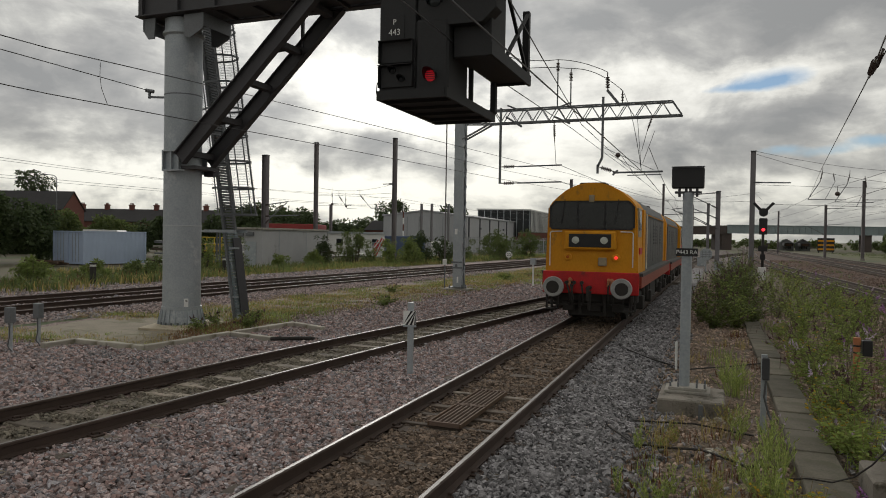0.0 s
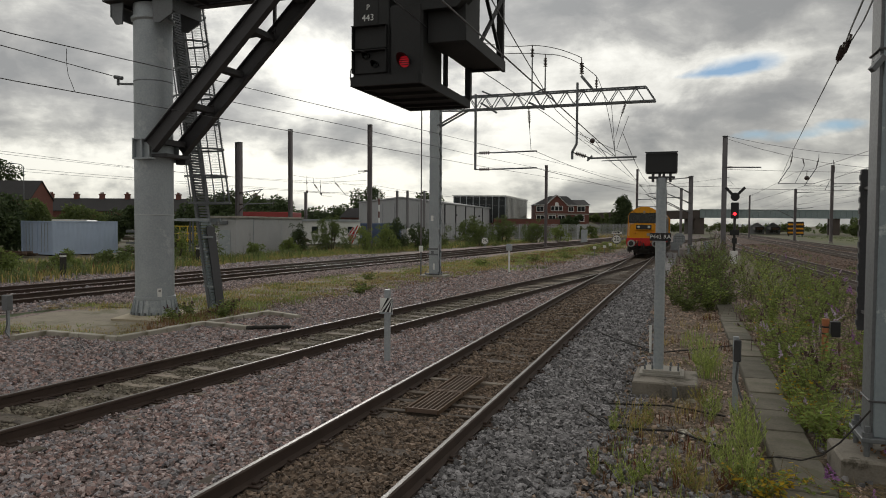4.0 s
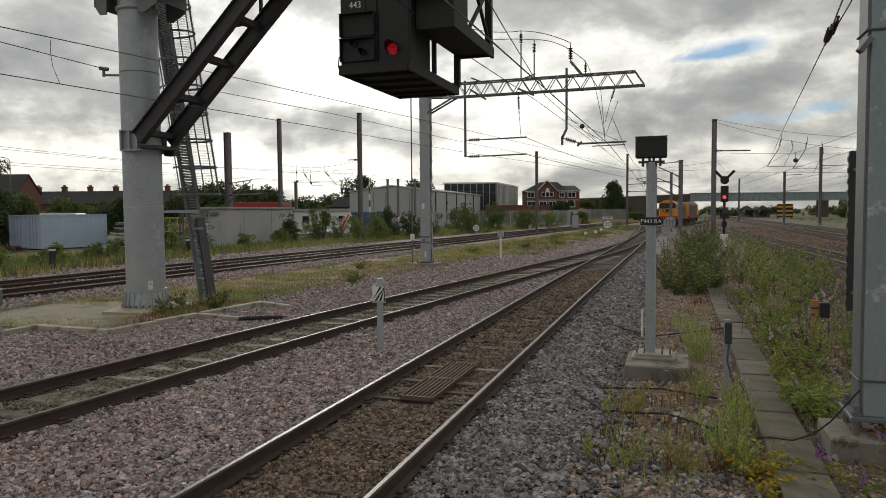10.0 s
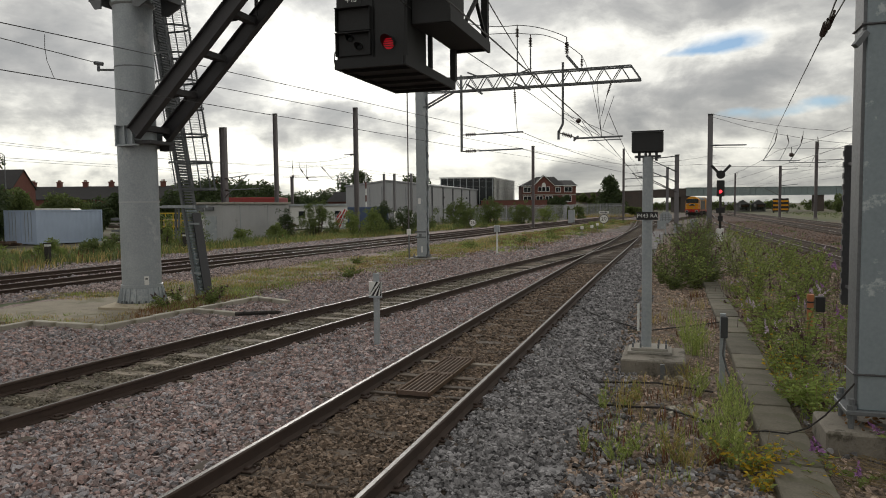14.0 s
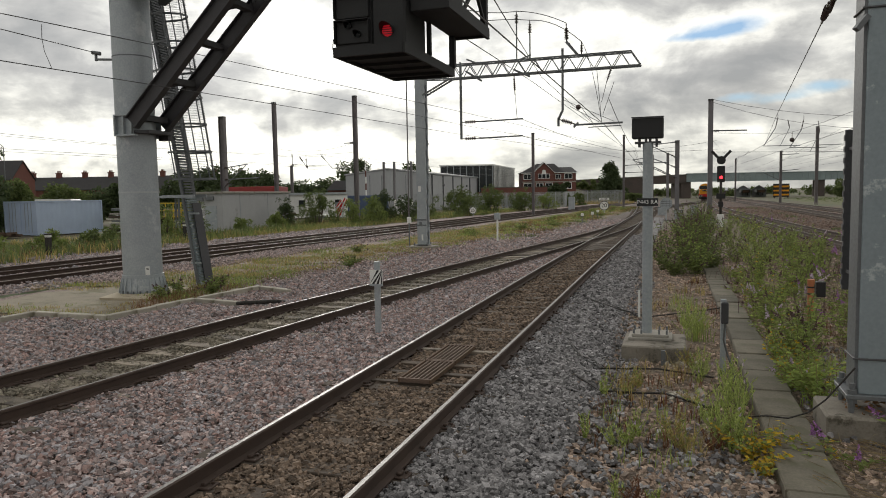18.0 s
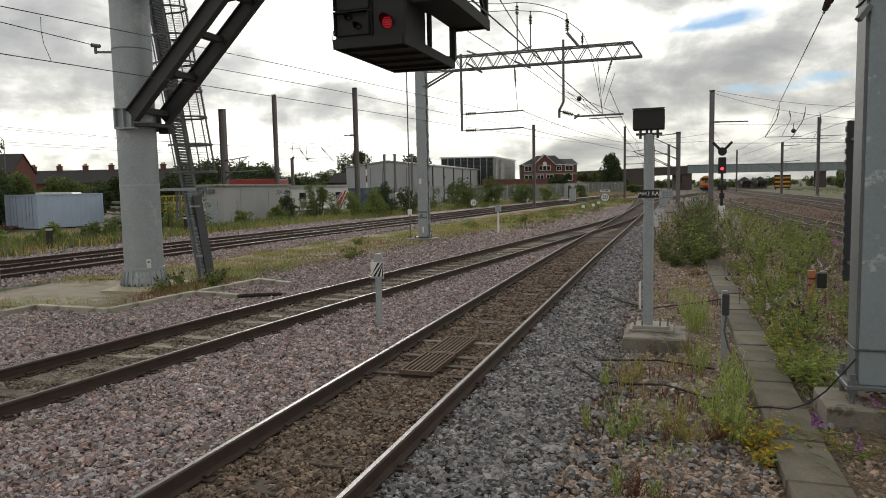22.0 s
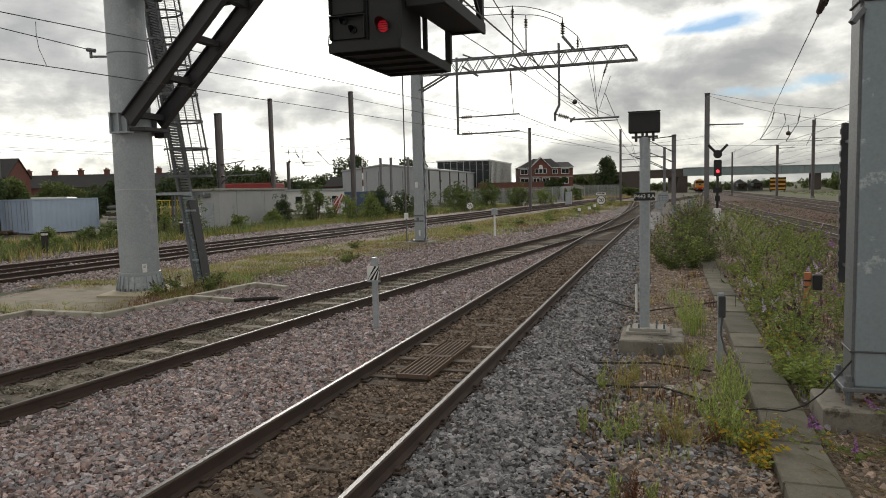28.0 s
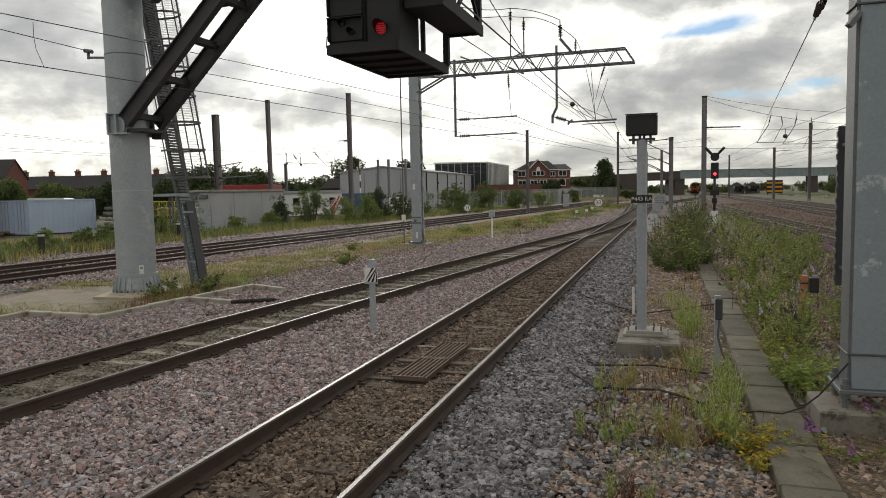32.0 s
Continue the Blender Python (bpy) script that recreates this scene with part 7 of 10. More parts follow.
for x, y in ((21.6, 246), (26.2, 246)):
    t_ = thing("parked_wagon", pose(x, y, 0.16), "distant dark low wagon with a rusty end parked on a siding", "wagon", "parked wagons")
    b_ = B()
    box(b_, -1.3, 1.3, 0, 12, 0.9, 1.9, 0.1)
    part("body", b_, M["underframe"], t_)
    b_ = B()
    box(b_, -0.9, 0.9, -0.05, 0.0, 1.0, 1.7)
    part("end_panel", b_, M["rust"], t_)
    for yy in (2, 4, 8, 10):
        b_ = B()
        for s in (-1, 1):
            lathe(b_, [(0.45, 0), (0.45, 0.12)], 14, pose(s * 0.72 - 0.06, yy, 0.45, 0, 90))
            part("wheel", b_, M["underframe"], t_)
            b_ = B()
        rod(b_, (-0.7, yy, 0.45), (0.7, yy, 0.45), 0.07, None, 8)
        part("axle", b_, M["underframe"], t_)

# ---- palisade fence ----
def palisade(p, q, h, z, name="palisade_fence"):
    p, q = Vector((*p, 0)), Vector((*q, 0))
    L_ = (q - p).length
    t_ = thing(name, Matrix.Translation((p.x, p.y, z)) @ Matrix.Rotation(math.atan2(q.y - p.y, q.x - p.x), 4, "Z"), "galvanised steel palisade fence", "fence", "palisade fences")
    n = int(L_ / 0.155)
    b_ = B()
    for k in range(n):
        x = k * 0.155
        vs = [b_.verts.new(v) for v in ((x, 0, 0), (x + 0.07, 0, 0), (x + 0.07, 0, h - 0.08), (x + 0.035, 0, h), (x, 0, h - 0.08))]
        f = b_.faces.new(vs)
    r = bmesh.ops.extrude_face_region(b_, geom=b_.faces[:])
    bmesh.ops.translate(b_, vec=(0, 0.012, 0), verts=[v for v in r["geom"] if isinstance(v, bmesh.types.BMVert)])
    me = part("pale", b_, M["palisade"], t_)
    me["kind"] = "stuff"
    for zz in (0.35, h - 0.5):
        b_ = B()
        box(b_, 0, L_, 0.014, 0.06, zz, zz + 0.05)
        part("fence_rail", b_, M["palisade"], t_)
    k = 0.0
    while k < L_:
        b_ = B()
        box(b_, k - 0.05, k + 0.05, 0.06, 0.16, -0.2, h - 0.1)
        part("fence_post", b_, M["palisade"], t_)
        k += 2.75
    return t_


palisade((-62, 106.5), (-46.1, 111.4), 2.9, -0.4)
palisade((-46.1, 111.4), (-29.7, 116.8), 2.8, -0.3)
palisade((-29.7, 116.8), (-17.8, 120.7), 2.7, -0.2)
palisade((-17.8, 120.7), (-20.0, 149.0), 2.7, -0.25)
palisade((-20.0, 149.0), (-9.6, 150.5), 2.85, -0.2)

# clutter before the warehouse
for x, y, w_, h_, mt, nm, lb in ((-44.6, 90.6, 6.4, 2.9, "tarp_blue", "blue_skip", "dull blue container half hidden by scrub"), (-37.7, 93.0, 2.6, 2.2, "white", "white_tank", "white plastic tank in the yard"), (-57.5, 92, 2.2, 2.6, "white", "white_tank", "white plastic tank beside the shed")):
    t_ = thing(nm, pose(x, y, -0.5, 0, 0, 20), lb, "container" if "skip" in nm else "tank")
    b_ = B()
    box(b_, 0, w_, 0, 2.2, 0.1, h_, 0.08)
    part("body", b_, M[mt], t_)
    b_ = B()
    for q in (0.2, w_ - 0.4):
        box(b_, q, q + 0.2, 0, 2.2, 0.0, 0.1)
    part("skid", b_, M["grey_steel"], t_)
bf_ = thing("barrier_boom", pose(-41.6, 92, -0.5), "raised red and white barrier boom standing upright on a stand", "barrier")
b_ = B()
box(b_, -0.3, 0.3, -0.25, 0.25, 0, 1.2, 0.02)
part("stand", b_, M["galv_dark"], bf_)
for k in range(7):
    b_ = B()
    bar(b_, (0.05, 0, 0.9 + k * 0.92), (0.05, 0, 1.82 + k * 0.92), 0.15)
    part("boom_band", b_, M["brick"] if k % 2 else M["white"], bf_)
for x, a_, lb in ((-45.9, 38, "red and white striped board leaning in the yard"), (-44.9, 28, "striped board leaning against scrap")):
    t_ = thing("leaning_board", pose(x, 89.0, -0.4, 0, a_, 0), lb, "barrier", "leaning boards")
    b_ = B()
    box(b_, 0, 0.7, 0, 0.1, 0, 3.0)
    t2 = part("board", b_, M["white"], t_)
    for k in range(2):
        b_ = B()
        box(b_, 0.06 + k * 0.36, 0.24 + k * 0.36, -0.02, 0.0, 0.1, 2.9)
        part("stripe", b_, M["loco_red"], t2)
mc = thing("mesh_cage", pose(-42.4, 84, -0.5, 0, 0, 20), "galvanised wire mesh storage cage in the yard", "cage")
for x in (0, 0.9, 1.8, 2.7):
    for y in (0, 1.6):
        b_ = B()
        box(b_, x - 0.03, x + 0.03, y - 0.03, y + 0.03, 0, 2.0)
        part("post", b_, M["galv"], mc)
for z in (0.1, 0.75, 1.4, 2.0):
    for y in (0, 1.6):
        b_ = B()
        box(b_, 0, 2.7, y - 0.02, y + 0.02, z - 0.025, z + 0.025)
        part("rail", b_, M["galv"], mc)
rw = random.Random(11)
for k in range(16):
    x, y = -47.5 + rw.uniform(-6, 7), 74 + rw.uniform(-8, 10)
    t_ = thing("scrap_heap", pose(x, y, -0.45, 0, 0, rw.uniform(0, 180)), "low heap of old timber and metal in the yard", "scrap pile", "scrap in the yard")
    for i in range(4):
        b_ = B()
        l_ = rw.uniform(0.8, 2.4)
        box(b_, -l_ / 2, l_ / 2, -0.15, rw.uniform(0.05, 0.5), 0.02 + i * 0.24, 0.22 + i * 0.24, 0.02, pose(rw.uniform(-0.4, 0.4), rw.uniform(-0.3, 0.3), 0, rw.uniform(-5, 5), rw.uniform(-8, 8), rw.uniform(-40, 40)))
        part("scrap_piece", b_, M[rw.choice(["rust", "galv_dark", "concrete", "white", "sleeper", "beige"])], t_)

# cross-span with droppers between the two masts beyond the main line
ms = thing("headspan", pose(-38.8, 63.8, -0.65), "cross-span wires with hanging insulators between two masts", "overhead wires")
for za, zb, sag in ((7.15, 7.35, 0.05), (6.1, 6.2, 0.0), (8.0, 8.3, 0.55)):
    b_ = B()
    pts = sagging((0, 0, za), (8.8, 0.4, zb), sag, 8)
    for a, b in zip(pts[:-1], pts[1:]):
        rod(b_, a, b, 0.014, None, 5)
    bmesh.ops.remove_doubles(b_, verts=b_.verts[:], dist=0.012)
    part("span_wire", b_, M["wire"], ms)
for x, z0, dx, dz in ((1.9, 7.4, 0.05, -1.1), (2.7, 7.1, 1.0, -1.3), (5.1, 7.2, 1.3, -1.4), (3.5, 6.9, 0.0, -0.8)):
    insulator(ms, (x, 0, z0), (x + dx * 0.5, 0, z0 + dz * 0.5), 0.09, 5)
    b_ = B()
    rod(b_, (x, 0, z0 + 0.5), (x, 0, z0), 0.015, None, 5)
    rod(b_, (x + dx * 0.5, 0, z0 + dz * 0.5), (x + dx, 0, z0 + dz), 0.03, None, 5)
    rod(b_, (x + dx, 0, z0 + dz), (x + dx + 1.1, 0, z0 + dz - 0.05), 0.02, None, 5)
    part("registration_arm", b_, M["galv_dark"], ms)
for x, z in ((1.95, 6.25), (3.55, 6.05)):
    b_ = B()
    bmesh.ops.create_icosphere(b_, subdivisions=2, radius=0.13, matrix=pose(x, 0, z))
    part("hanging_weight", b_, M["porcelain"], ms)

# street lamp over the houses
sl = thing("street_lamp", pose(-130, 110, -0.5), "tall street lamp with a single curved arm", "street lamp")
b_ = B()
rod(b_, (0, 0, 0), (0, 0, 14.0), 0.12, 0.08, 8)
part("pole", b_, M["galv_dark"], sl)
b_ = B()
pts = [(0, 0, 14.0), (-0.4, -0.3, 14.5), (-1.4, -1.0, 14.7)]
for a, b in zip(pts[:-1], pts[1:]):
    rod(b_, a, b, 0.07, None, 6)
part("arm", b_, M["galv_dark"], sl)
b_ = B()
box(b_, -0.6, 0.6, -0.2, 0.2, -0.12, 0.1, 0.04, pose(-1.9, -1.35, 14.65, 0, 0, 36))
part("lantern", b_, M["galv_dark"], sl)

# rusty rails stacked on the ground beside the container
rs = thing("rusty_rail_stack", pose(-50.6, 43.4, -0.5, 0, 0, 165), "low stack of rusty rails and old timbers on the ground", "scrap pile")
for k in range(6):
    b_ = B()
    bar(b_, (0.4 * (k % 2), -0.5 + 0.22 * k, 0.18 + 0.10 * (k % 3)), (6.5 - 0.5 * (k % 3), -0.7 + 0.25 * k, 0.16 + 0.12 * (k % 2)), 0.13, 0.15)
    part("scrap_rail", b_, M["rust"] if k % 2 else M["rust_pale"], rs)
for x in (1.0, 5.0):
    b_ = B()
    box(b_, x, x + 0.25, -0.9, 0.9, 0.0, 0.12)
    part("bearer", b_, M["sleeper"], rs)
# low dark buildings far beyond the bridge
for x, y, w_, h_, mt in ((-60, 330, 30, 3.4, "brick_dark"), (-20, 320, 26, 2.6, "roof_tile"), (16, 330, 24, 3.0, "cladding"), (60, 318, 34, 2.8, "cladding"), (110, 310, 40, 3.5, "brick_dark"), (170, 290, 50, 4.0, "roof_tile")):
    gable_house("distant_shed", pose(x, y, -0.2, 0, 0, 6), w_, 12, h_ * 0.65, h_, M["brick_dark"], M[mt], "long low dark building beyond the bridge", "building", "distant buildings")

sh = thing("open_shelter", pose(-37.2, 47.0, -0.5, 0, 0, 97), "low open shelter with a pale flat roof on posts", "shelter")
b_ = B()
box(b_, 0, 7.0, 0.2, 5.0, 3.0, 3.15, 0.02)
part("roof", b_, M["galv"], sh)
for x in (0.2, 6.7):
    for y in (0.4, 4.7):
        b_ = B()
        box(b_, x, x + 0.12, y, y + 0.12, 0.0, 3.0)
        part("post", b_, M["galv_dark"], sh)

# more wires of the yard beyond the near line
rw = random.Random(5)
for k in range(7):
    y0, y1 = 54.6 + rw.uniform(-2, 40), 128 + rw.uniform(-10, 40)
    x0, x1 = 3 + k * 2.4 + rw.uniform(-1, 1), 9 + k * 1.6 + rw.uniform(-2, 2)
    z0, z1 = rw.uniform(5.2, 8.4), rw.uniform(5.2, 8.6)
    wire("yard_wire", sagging((x0, y0, z0), (x1, y1, z1), rw.uniform(0.1, 0.5), 8), 0.010)
for k in (0, 1, 2):
    y0 = 66 + k * 9
    wire("span_wire", sagging((-4.5 + rw.uniform(-1, 1), y0, rw.uniform(5.4, 7.4)), (2.2 + rw.uniform(-1, 3), y0 + rw.uniform(2, 9), rw.uniform(5.2, 7.4)), 0.12, 6), 0.013)
for za, sg_ in ((5.60, 0.3), (4.87, 0.04)):
    wire("line_wire", sagging((-6.3, YO, za), (-3.3, 62, za + 0.1), sg_, 9) + sagging((-3.3, 62, za + 0.1), (-4.4, 110, za + 0.1), sg_, 7)[1:] + sagging((-4.4, 110, za + 0.1), (-8.5, 180, za + 0.1), sg_, 7)[1:], 0.012)
# hanging droppers on the headspan
for x, zt, ln_ in ((5.3, 7.35, 1.0), (7.4, 7.2, 1.3), (12.4, 7.0, 1.4), (15.6, 7.1, 1.2), (18.5, 7.4, 1.3)):
    insulator(hs, (x, x * 0.385, zt), (x + 0.12, x * 0.385, zt - ln_ * 0.6), 0.06, 5)
    b_ = B()
    rod(b_, (x + 0.12, x * 0.385, zt - ln_ * 0.6), (x - 0.5, x * 0.385, zt - ln_ - 0.9), 0.016, None, 5)
    part("dropper", b_, M["wire"], hs)

# low pale buildings, hipped roof and brick wall behind the yard
lw = thing("low_workshop", pose(-49.75, 85, -0.5, 0, 0, 39), "long low weathered workshop with a pale flat roof", "building")
b_ = B()
box(b_, 0, 8.0, 0, 5, 0.0, 3.1)
part("wall", b_, M["white"], lw)
b_ = B()
box(b_, -0.2, 8.2, -0.25, 5.2, 3.1, 3.4)
part("roof", b_, M["galv"], lw)
for x in (1.2, 4.0, 6.2):
    b_ = B()
    box(b_, x, x + 0.9, -0.03, 0.0, 1.5, 2.4)
    part("window", b_, M["glass_dark"], lw)
hp = thing("hipped_house", pose(-65.2, 132, -0.5, 0, 0, 25), "small house with a dark hipped roof", "house")
b_ = B()
box(b_, -2.6, 2.6, -2.6, 2.6, 0, 4.1)
part("wall", b_, M["brick"], hp)
b_ = B()
lo_ = [b_.verts.new(v) for v in ((-3, -3, 4.0), (3, -3, 4.0), (3, 3, 4.0), (-3, 3, 4.0))]
hi_ = [b_.verts.new(v) for v in ((-1.2, 0, 6.0), (1.2, 0, 6.0))]
for f in ((lo_[0], lo_[1], hi_[1], hi_[0]), (lo_[1], lo_[2], hi_[1]), (lo_[2], lo_[3], hi_[0], hi_[1]), (lo_[3], lo_[0], hi_[0]), lo_[::-1]):
    b_.faces.new(f)
part("roof", b_, M["roof_tile"], hp)
bw = thing("brick_wall", pose(-44.0, 164.0, -0.5, 0, 0, 22.5), "long low red brick wall before the office", "wall")
b_ = B()
box(b_, 0, 16.0, 0, 0.35, -0.2, 4.1)
part("wall", b_, M["brick"], bw)
b_ = B()
box(b_, -0.05, 16.05, -0.06, 0.41, 4.1, 4.25)
part("coping", b_, M["concrete_dark"], bw)
cbn = thing("relay_cabinet", pose(-13.05, 95, -0.1), "tall grey metal relay cabinet beside the tracks", "cabinet")
b_ = B()
box(b_, -0.4, 0.4, -0.3, 0.3, 0.08, 1.85, 0.02)
part("body", b_, M["galv"], cbn)
b_ = B()
box(b_, -0.45, 0.45, -0.35, 0.35, -0.2, 0.08)
part("plinth", b_, M["concrete"], cbn)

# ---- the two locomotives ----
LEN = 14.2


def locomotive(label):
    """Origin on the rail at the buffer faces of the cab end; the loco reaches along +y."""
    lo = thing("locomotive", pose(0, 0, 0), label, "locomotive", "coupled locomotives")
    # cab
    half = [(1.20, 1.20), (1.21, 1.5), (1.18, 2.5), (1.155, 3.12), (1.125, 3.24), (1.05, 3.36), (0.88, 3.52), (0.70, 3.67), (0.50, 3.775), (0.30, 3.845), (0.10, 3.872)]
    out = [(x, z) for x, z in half] + [(-x, z) for x, z in half[::-1]]
    b_ = B()
    prism(b_, out, 0.62, 2.75)
    bmesh.ops.bevel(b_, geom=[e for e in b_.edges if abs(e.verts[0].co.y - 0.62) < 1e-3 and abs(e.verts[1].co.y - 0.62) < 1e-3], offset=0.05, segments=2, affect="EDGES")
    cab = part("cab", b_, M["yellow"], lo, "yellow cab with a rounded roof")
    # windscreens
    for xa, xb in ((-1.07, -0.36), (-0.345, 0.345), (0.36, 1.07)):
        b_ = B()
        prism(b_, [(xa, 2.64), (xb, 2.64), (xb, 3.32 if abs(xb) < 1 else 3.22), (xb - (0.1 if xb > 1 else 0), 3.35), (xa + (0.1 if xa < -1 else 0), 3.35), (xa, 3.32 if abs(xa) < 1 else 3.22)], 0.595, 0.615)
        part("windscreen", b_, M["cab_glass"], cab, "dark cab windscreen")
    b_ = B()
    for a, b in (((-1.06, 2.62), (1.06, 2.62)), ((-0.96, 3.36), (0.96, 3.36)), ((-1.09, 2.65), (-1.09, 3.22)), ((1.09, 2.65), (1.09, 3.22)), ((-1.09, 3.2), (-0.96, 3.36)), ((1.09, 3.2), (0.96, 3.36)), ((-0.3525, 2.62), (-0.3525, 3.36)), ((0.3525, 2.62), (0.3525, 3.36))):
        bar(b_, (a[0], 0.60, a[1]), (b[0], 0.60, b[1]), 0.045, 0.04, (0, 1, 0))
    part("window_frame", b_, M["black"], cab)
    for x in (-0.7, 0.7):
        b_ = B()
        bar(b_, (x, 0.585, 3.42), (x - 0.05, 0.58, 3.0), 0.02)
        bar(b_, (x - 0.05, 0.58, 3.05), (x - 0.09, 0.58, 2.75), 0.035, 0.015)
        part("wiper", b_, M["black"], cab)
    b_ = B()
    box(b_, -0.07, 0.07, 0.56, 0.62, 3.34, 3.54, 0.015)
    hl = part("top_lamp", b_, M["beige"], cab, "small pale marker lamp over the windscreen")
    b_ = B()
    box(b_, -0.34, 0.34, 0.72, 1.5, 3.82, 3.885, 0.02)
    part("roof_vent", b_, M["underframe"], cab)
    # headcode box
    b_ = B()
    box(b_, -0.68, 0.66, 0.46, 0.64, 2.05, 2.56, 0.04)
    hc = part("headcode_box", b_, M["yellow"], cab)
    b_ = B()
    box(b_, -0.56, 0.54, 0.445, 0.465, 2.12, 2.48, 0.01)
    part("headcode_panel", b_, M["black"], hc)
    for x in (-0.38, 0.36):
        b_ = B()
        lathe(b_, [(0.098, 0), (0.094, 0.02), (0.02, 0.035)], 20, pose(x, 0.444, 2.31, 90))
        part("marker_light", b_, M["lamp_glass"], hc, "round white marker light")
    # handrails round the front
    for s in (-1, 1):
        b_ = B()
        pts = [(s * 1.08, 0.58, 1.6), (s * 1.08, 0.58, 2.50), (s * 1.05, 0.58, 2.54), (s * 0.76, 0.58, 2.55)]
        for a, b in zip(pts[:-1], pts[1:]):
            rod(b_, a, b, 0.015, None, 6)
        part("handrail", b_, M["white"], cab)
    for x, mt, lb in ((-0.60, M["tail_unlit"], "unlit tail lamp"), (0.66, M["tail_lamp"], "lit red tail lamp")):
        b_ = B()
        lathe(b_, [(0.10, 0), (0.10, 0.05), (0.075, 0.06)], 18, pose(x, 0.62, 1.85, 90))
        tl = part("tail_lamp", b_, M["yellow"], cab)
        b_ = B()
        lathe(b_, [(0.045, 0), (0.04, 0.02), (0.01, 0.03)], 16, pose(x, 0.558, 1.85, 90))
        part("lamp_lens", b_, mt, tl, lb)
    b_ = B()
    box(b_, 0.20, 0.42, 0.54, 0.63, 1.62, 1.85, 0.02)
    part("socket_box", b_, M["beige"], cab)
    # cab sides: window, door
    for s in (-1, 1):
        b_ = B()
        box(b_, s * 1.14, s * 1.195, 0.80, 1.62, 2.42, 3.2, 0.005)
        part("window_surround", b_, M["beige"], cab, "cream window surround")
        b_ = B()
        box(b_, s * 1.14, s * 1.205, 0.92, 1.5, 2.58, 3.12, 0.005)
        part("side_window", b_, M["cab_glass"], cab)
        b_ = B()
        box(b_, s * 1.15, s * 1.215, 1.95, 2.6, 1.55, 3.2, 0.005)
        part("cab_door", b_, M["yellow"], cab)
        b_ = B()
        box(b_, s * 1.15, s * 1.222, 0.95, 1.6, 1.95, 2.12)
        part("red_plate", b_, M["loco_red"], cab)
        b_ = B()
        rod(b_, (s * 1.245, 2.72, 1.5), (s * 1.245, 2.72, 3.1), 0.018, None, 6)
        part("handrail", b_, M["white"], cab)
    # bonnet: narrower, with a curved top
    hood_out = [(-1.05, 1.45), (1.05, 1.45), (1.05, 3.2), (0.95, 3.45), (0.6, 3.66), (-0.6, 3.66), (-0.95, 3.45), (-1.05, 3.2)]
    b_ = B()
    prism(b_, hood_out, 2.75, 12.9)
    hood_ = part("bonnet", b_, M["loco_grey"], lo, "grey bonnet with many doors")
    for s in (-1, 1):
        for k in range(9):
            b_ = B()
            y = 3.0 + k * 1.08
            box(b_, s * 1.05, s * 1.072, y, y + 1.0, 1.6, 3.05, 0.006)
            dr = part("bonnet_door", b_, M["loco_grey"], hood_)
        for k in (1, 4, 5, 7):
            b_ = B()
            y = 3.0 + k * 1.08
            for i in range(6):
                box(b_, s * 1.072, s * 1.085, y + 0.12, y + 0.88, 2.2 + i * 0.12, 2.26 + i * 0.12)
            part("louvres", b_, M["black_steel"], hood_)
        b_ = B()
        rod(b_, (s * 1.12, 3.0, 3.12), (s * 1.12, 12.6, 3.12), 0.018, None, 6)
        part("handrail", b_, M["yellow"], hood_)
    b_ = B()
    lathe(b_, [(0.62, 0), (0.62, 0.1), (0.5, 0.12)], 20, pose(0, 11.4, 3.62))
    for y in (4.5, 6.5, 8.3):
        box(b_, -0.5, 0.5, y, y + 0.9, 3.62, 3.74, 0.03)
    part("roof_fan", b_, M["underframe"], hood_)
    b_ = B()
    prism(b_, hood_out, 12.9, 13.55)
    nose = part("nose", b_, M["yellow"], lo, "yellow nose end")
    b_ = B()
    box(b_, -0.66, 0.66, 13.55, 13.70, 2.0, 2.5, 0.04)
    nh = part("headcode_box", b_, M["yellow"], nose)
    b_ = B()
    box(b_, -0.55, 0.55, 13.70, 13.715, 2.07, 2.43)
    part("headcode_panel", b_, M["black"], nh)
    # running plate, solebar, buffer beams
    b_ = B()
    box(b_, -1.33, 1.33, 0.72, 13.55, 1.36, 1.45)
    part("running_plate", b_, M["loco_grey"], lo)
    for s in (-1, 1):
        b_ = B()
        box(b_, s * 1.22, s * 1.30, 0.70, 13.5, 1.05, 1.36)
        part("solebar", b_, M["loco_sole_shaded"], lo, "red solebar")
    for y0, y1 in ((0.52, 0.62), (13.55, 13.65)):
        b_ = B()
        box(b_, -1.25, 1.25, y0, y1, 0.86, 1.46, 0.02)
        bb = part("buffer_beam", b_, M["loco_red"], lo, "red buffer beam")
        so = -1 if y0 < 5 else 1
        yb_ = y0 if so < 0 else y1
        for s in (-1, 1):
            b_ = B()
            rod(b_, (s * 0.865, yb_, 1.06), (s * 0.865, yb_ + so * 0.48, 1.06), 0.13, 0.11, 16)
            bf = part("buffer", b_, M["buffer_steel"], bb)
            b_ = B()
            lathe(b_, [(0.26, 0), (0.272, 0.02), (0.255, 0.045)], 28, pose(s * 0.865, yb_ + so * 0.47, 1.06, 90 if so < 0 else -90))
            lathe(b_, [(0.27, -0.03), (0.27, 0.0)], 28, pose(s * 0.865, yb_ + so * 0.47, 1.06, 90 if so < 0 else -90))
            part("buffer_head", b_, M["buffer_steel"], bf, "round steel buffer head")
            b_ = B()
            lathe(b_, [(0.17, 0.0), (0.155, 0.006)], 20, pose(s * 0.865 + s * 0.01, yb_ + so * 0.516, 1.05, 90 if so < 0 else -90))
            part("grease_patch", b_, M["underframe"], bf)
        b_ = B()
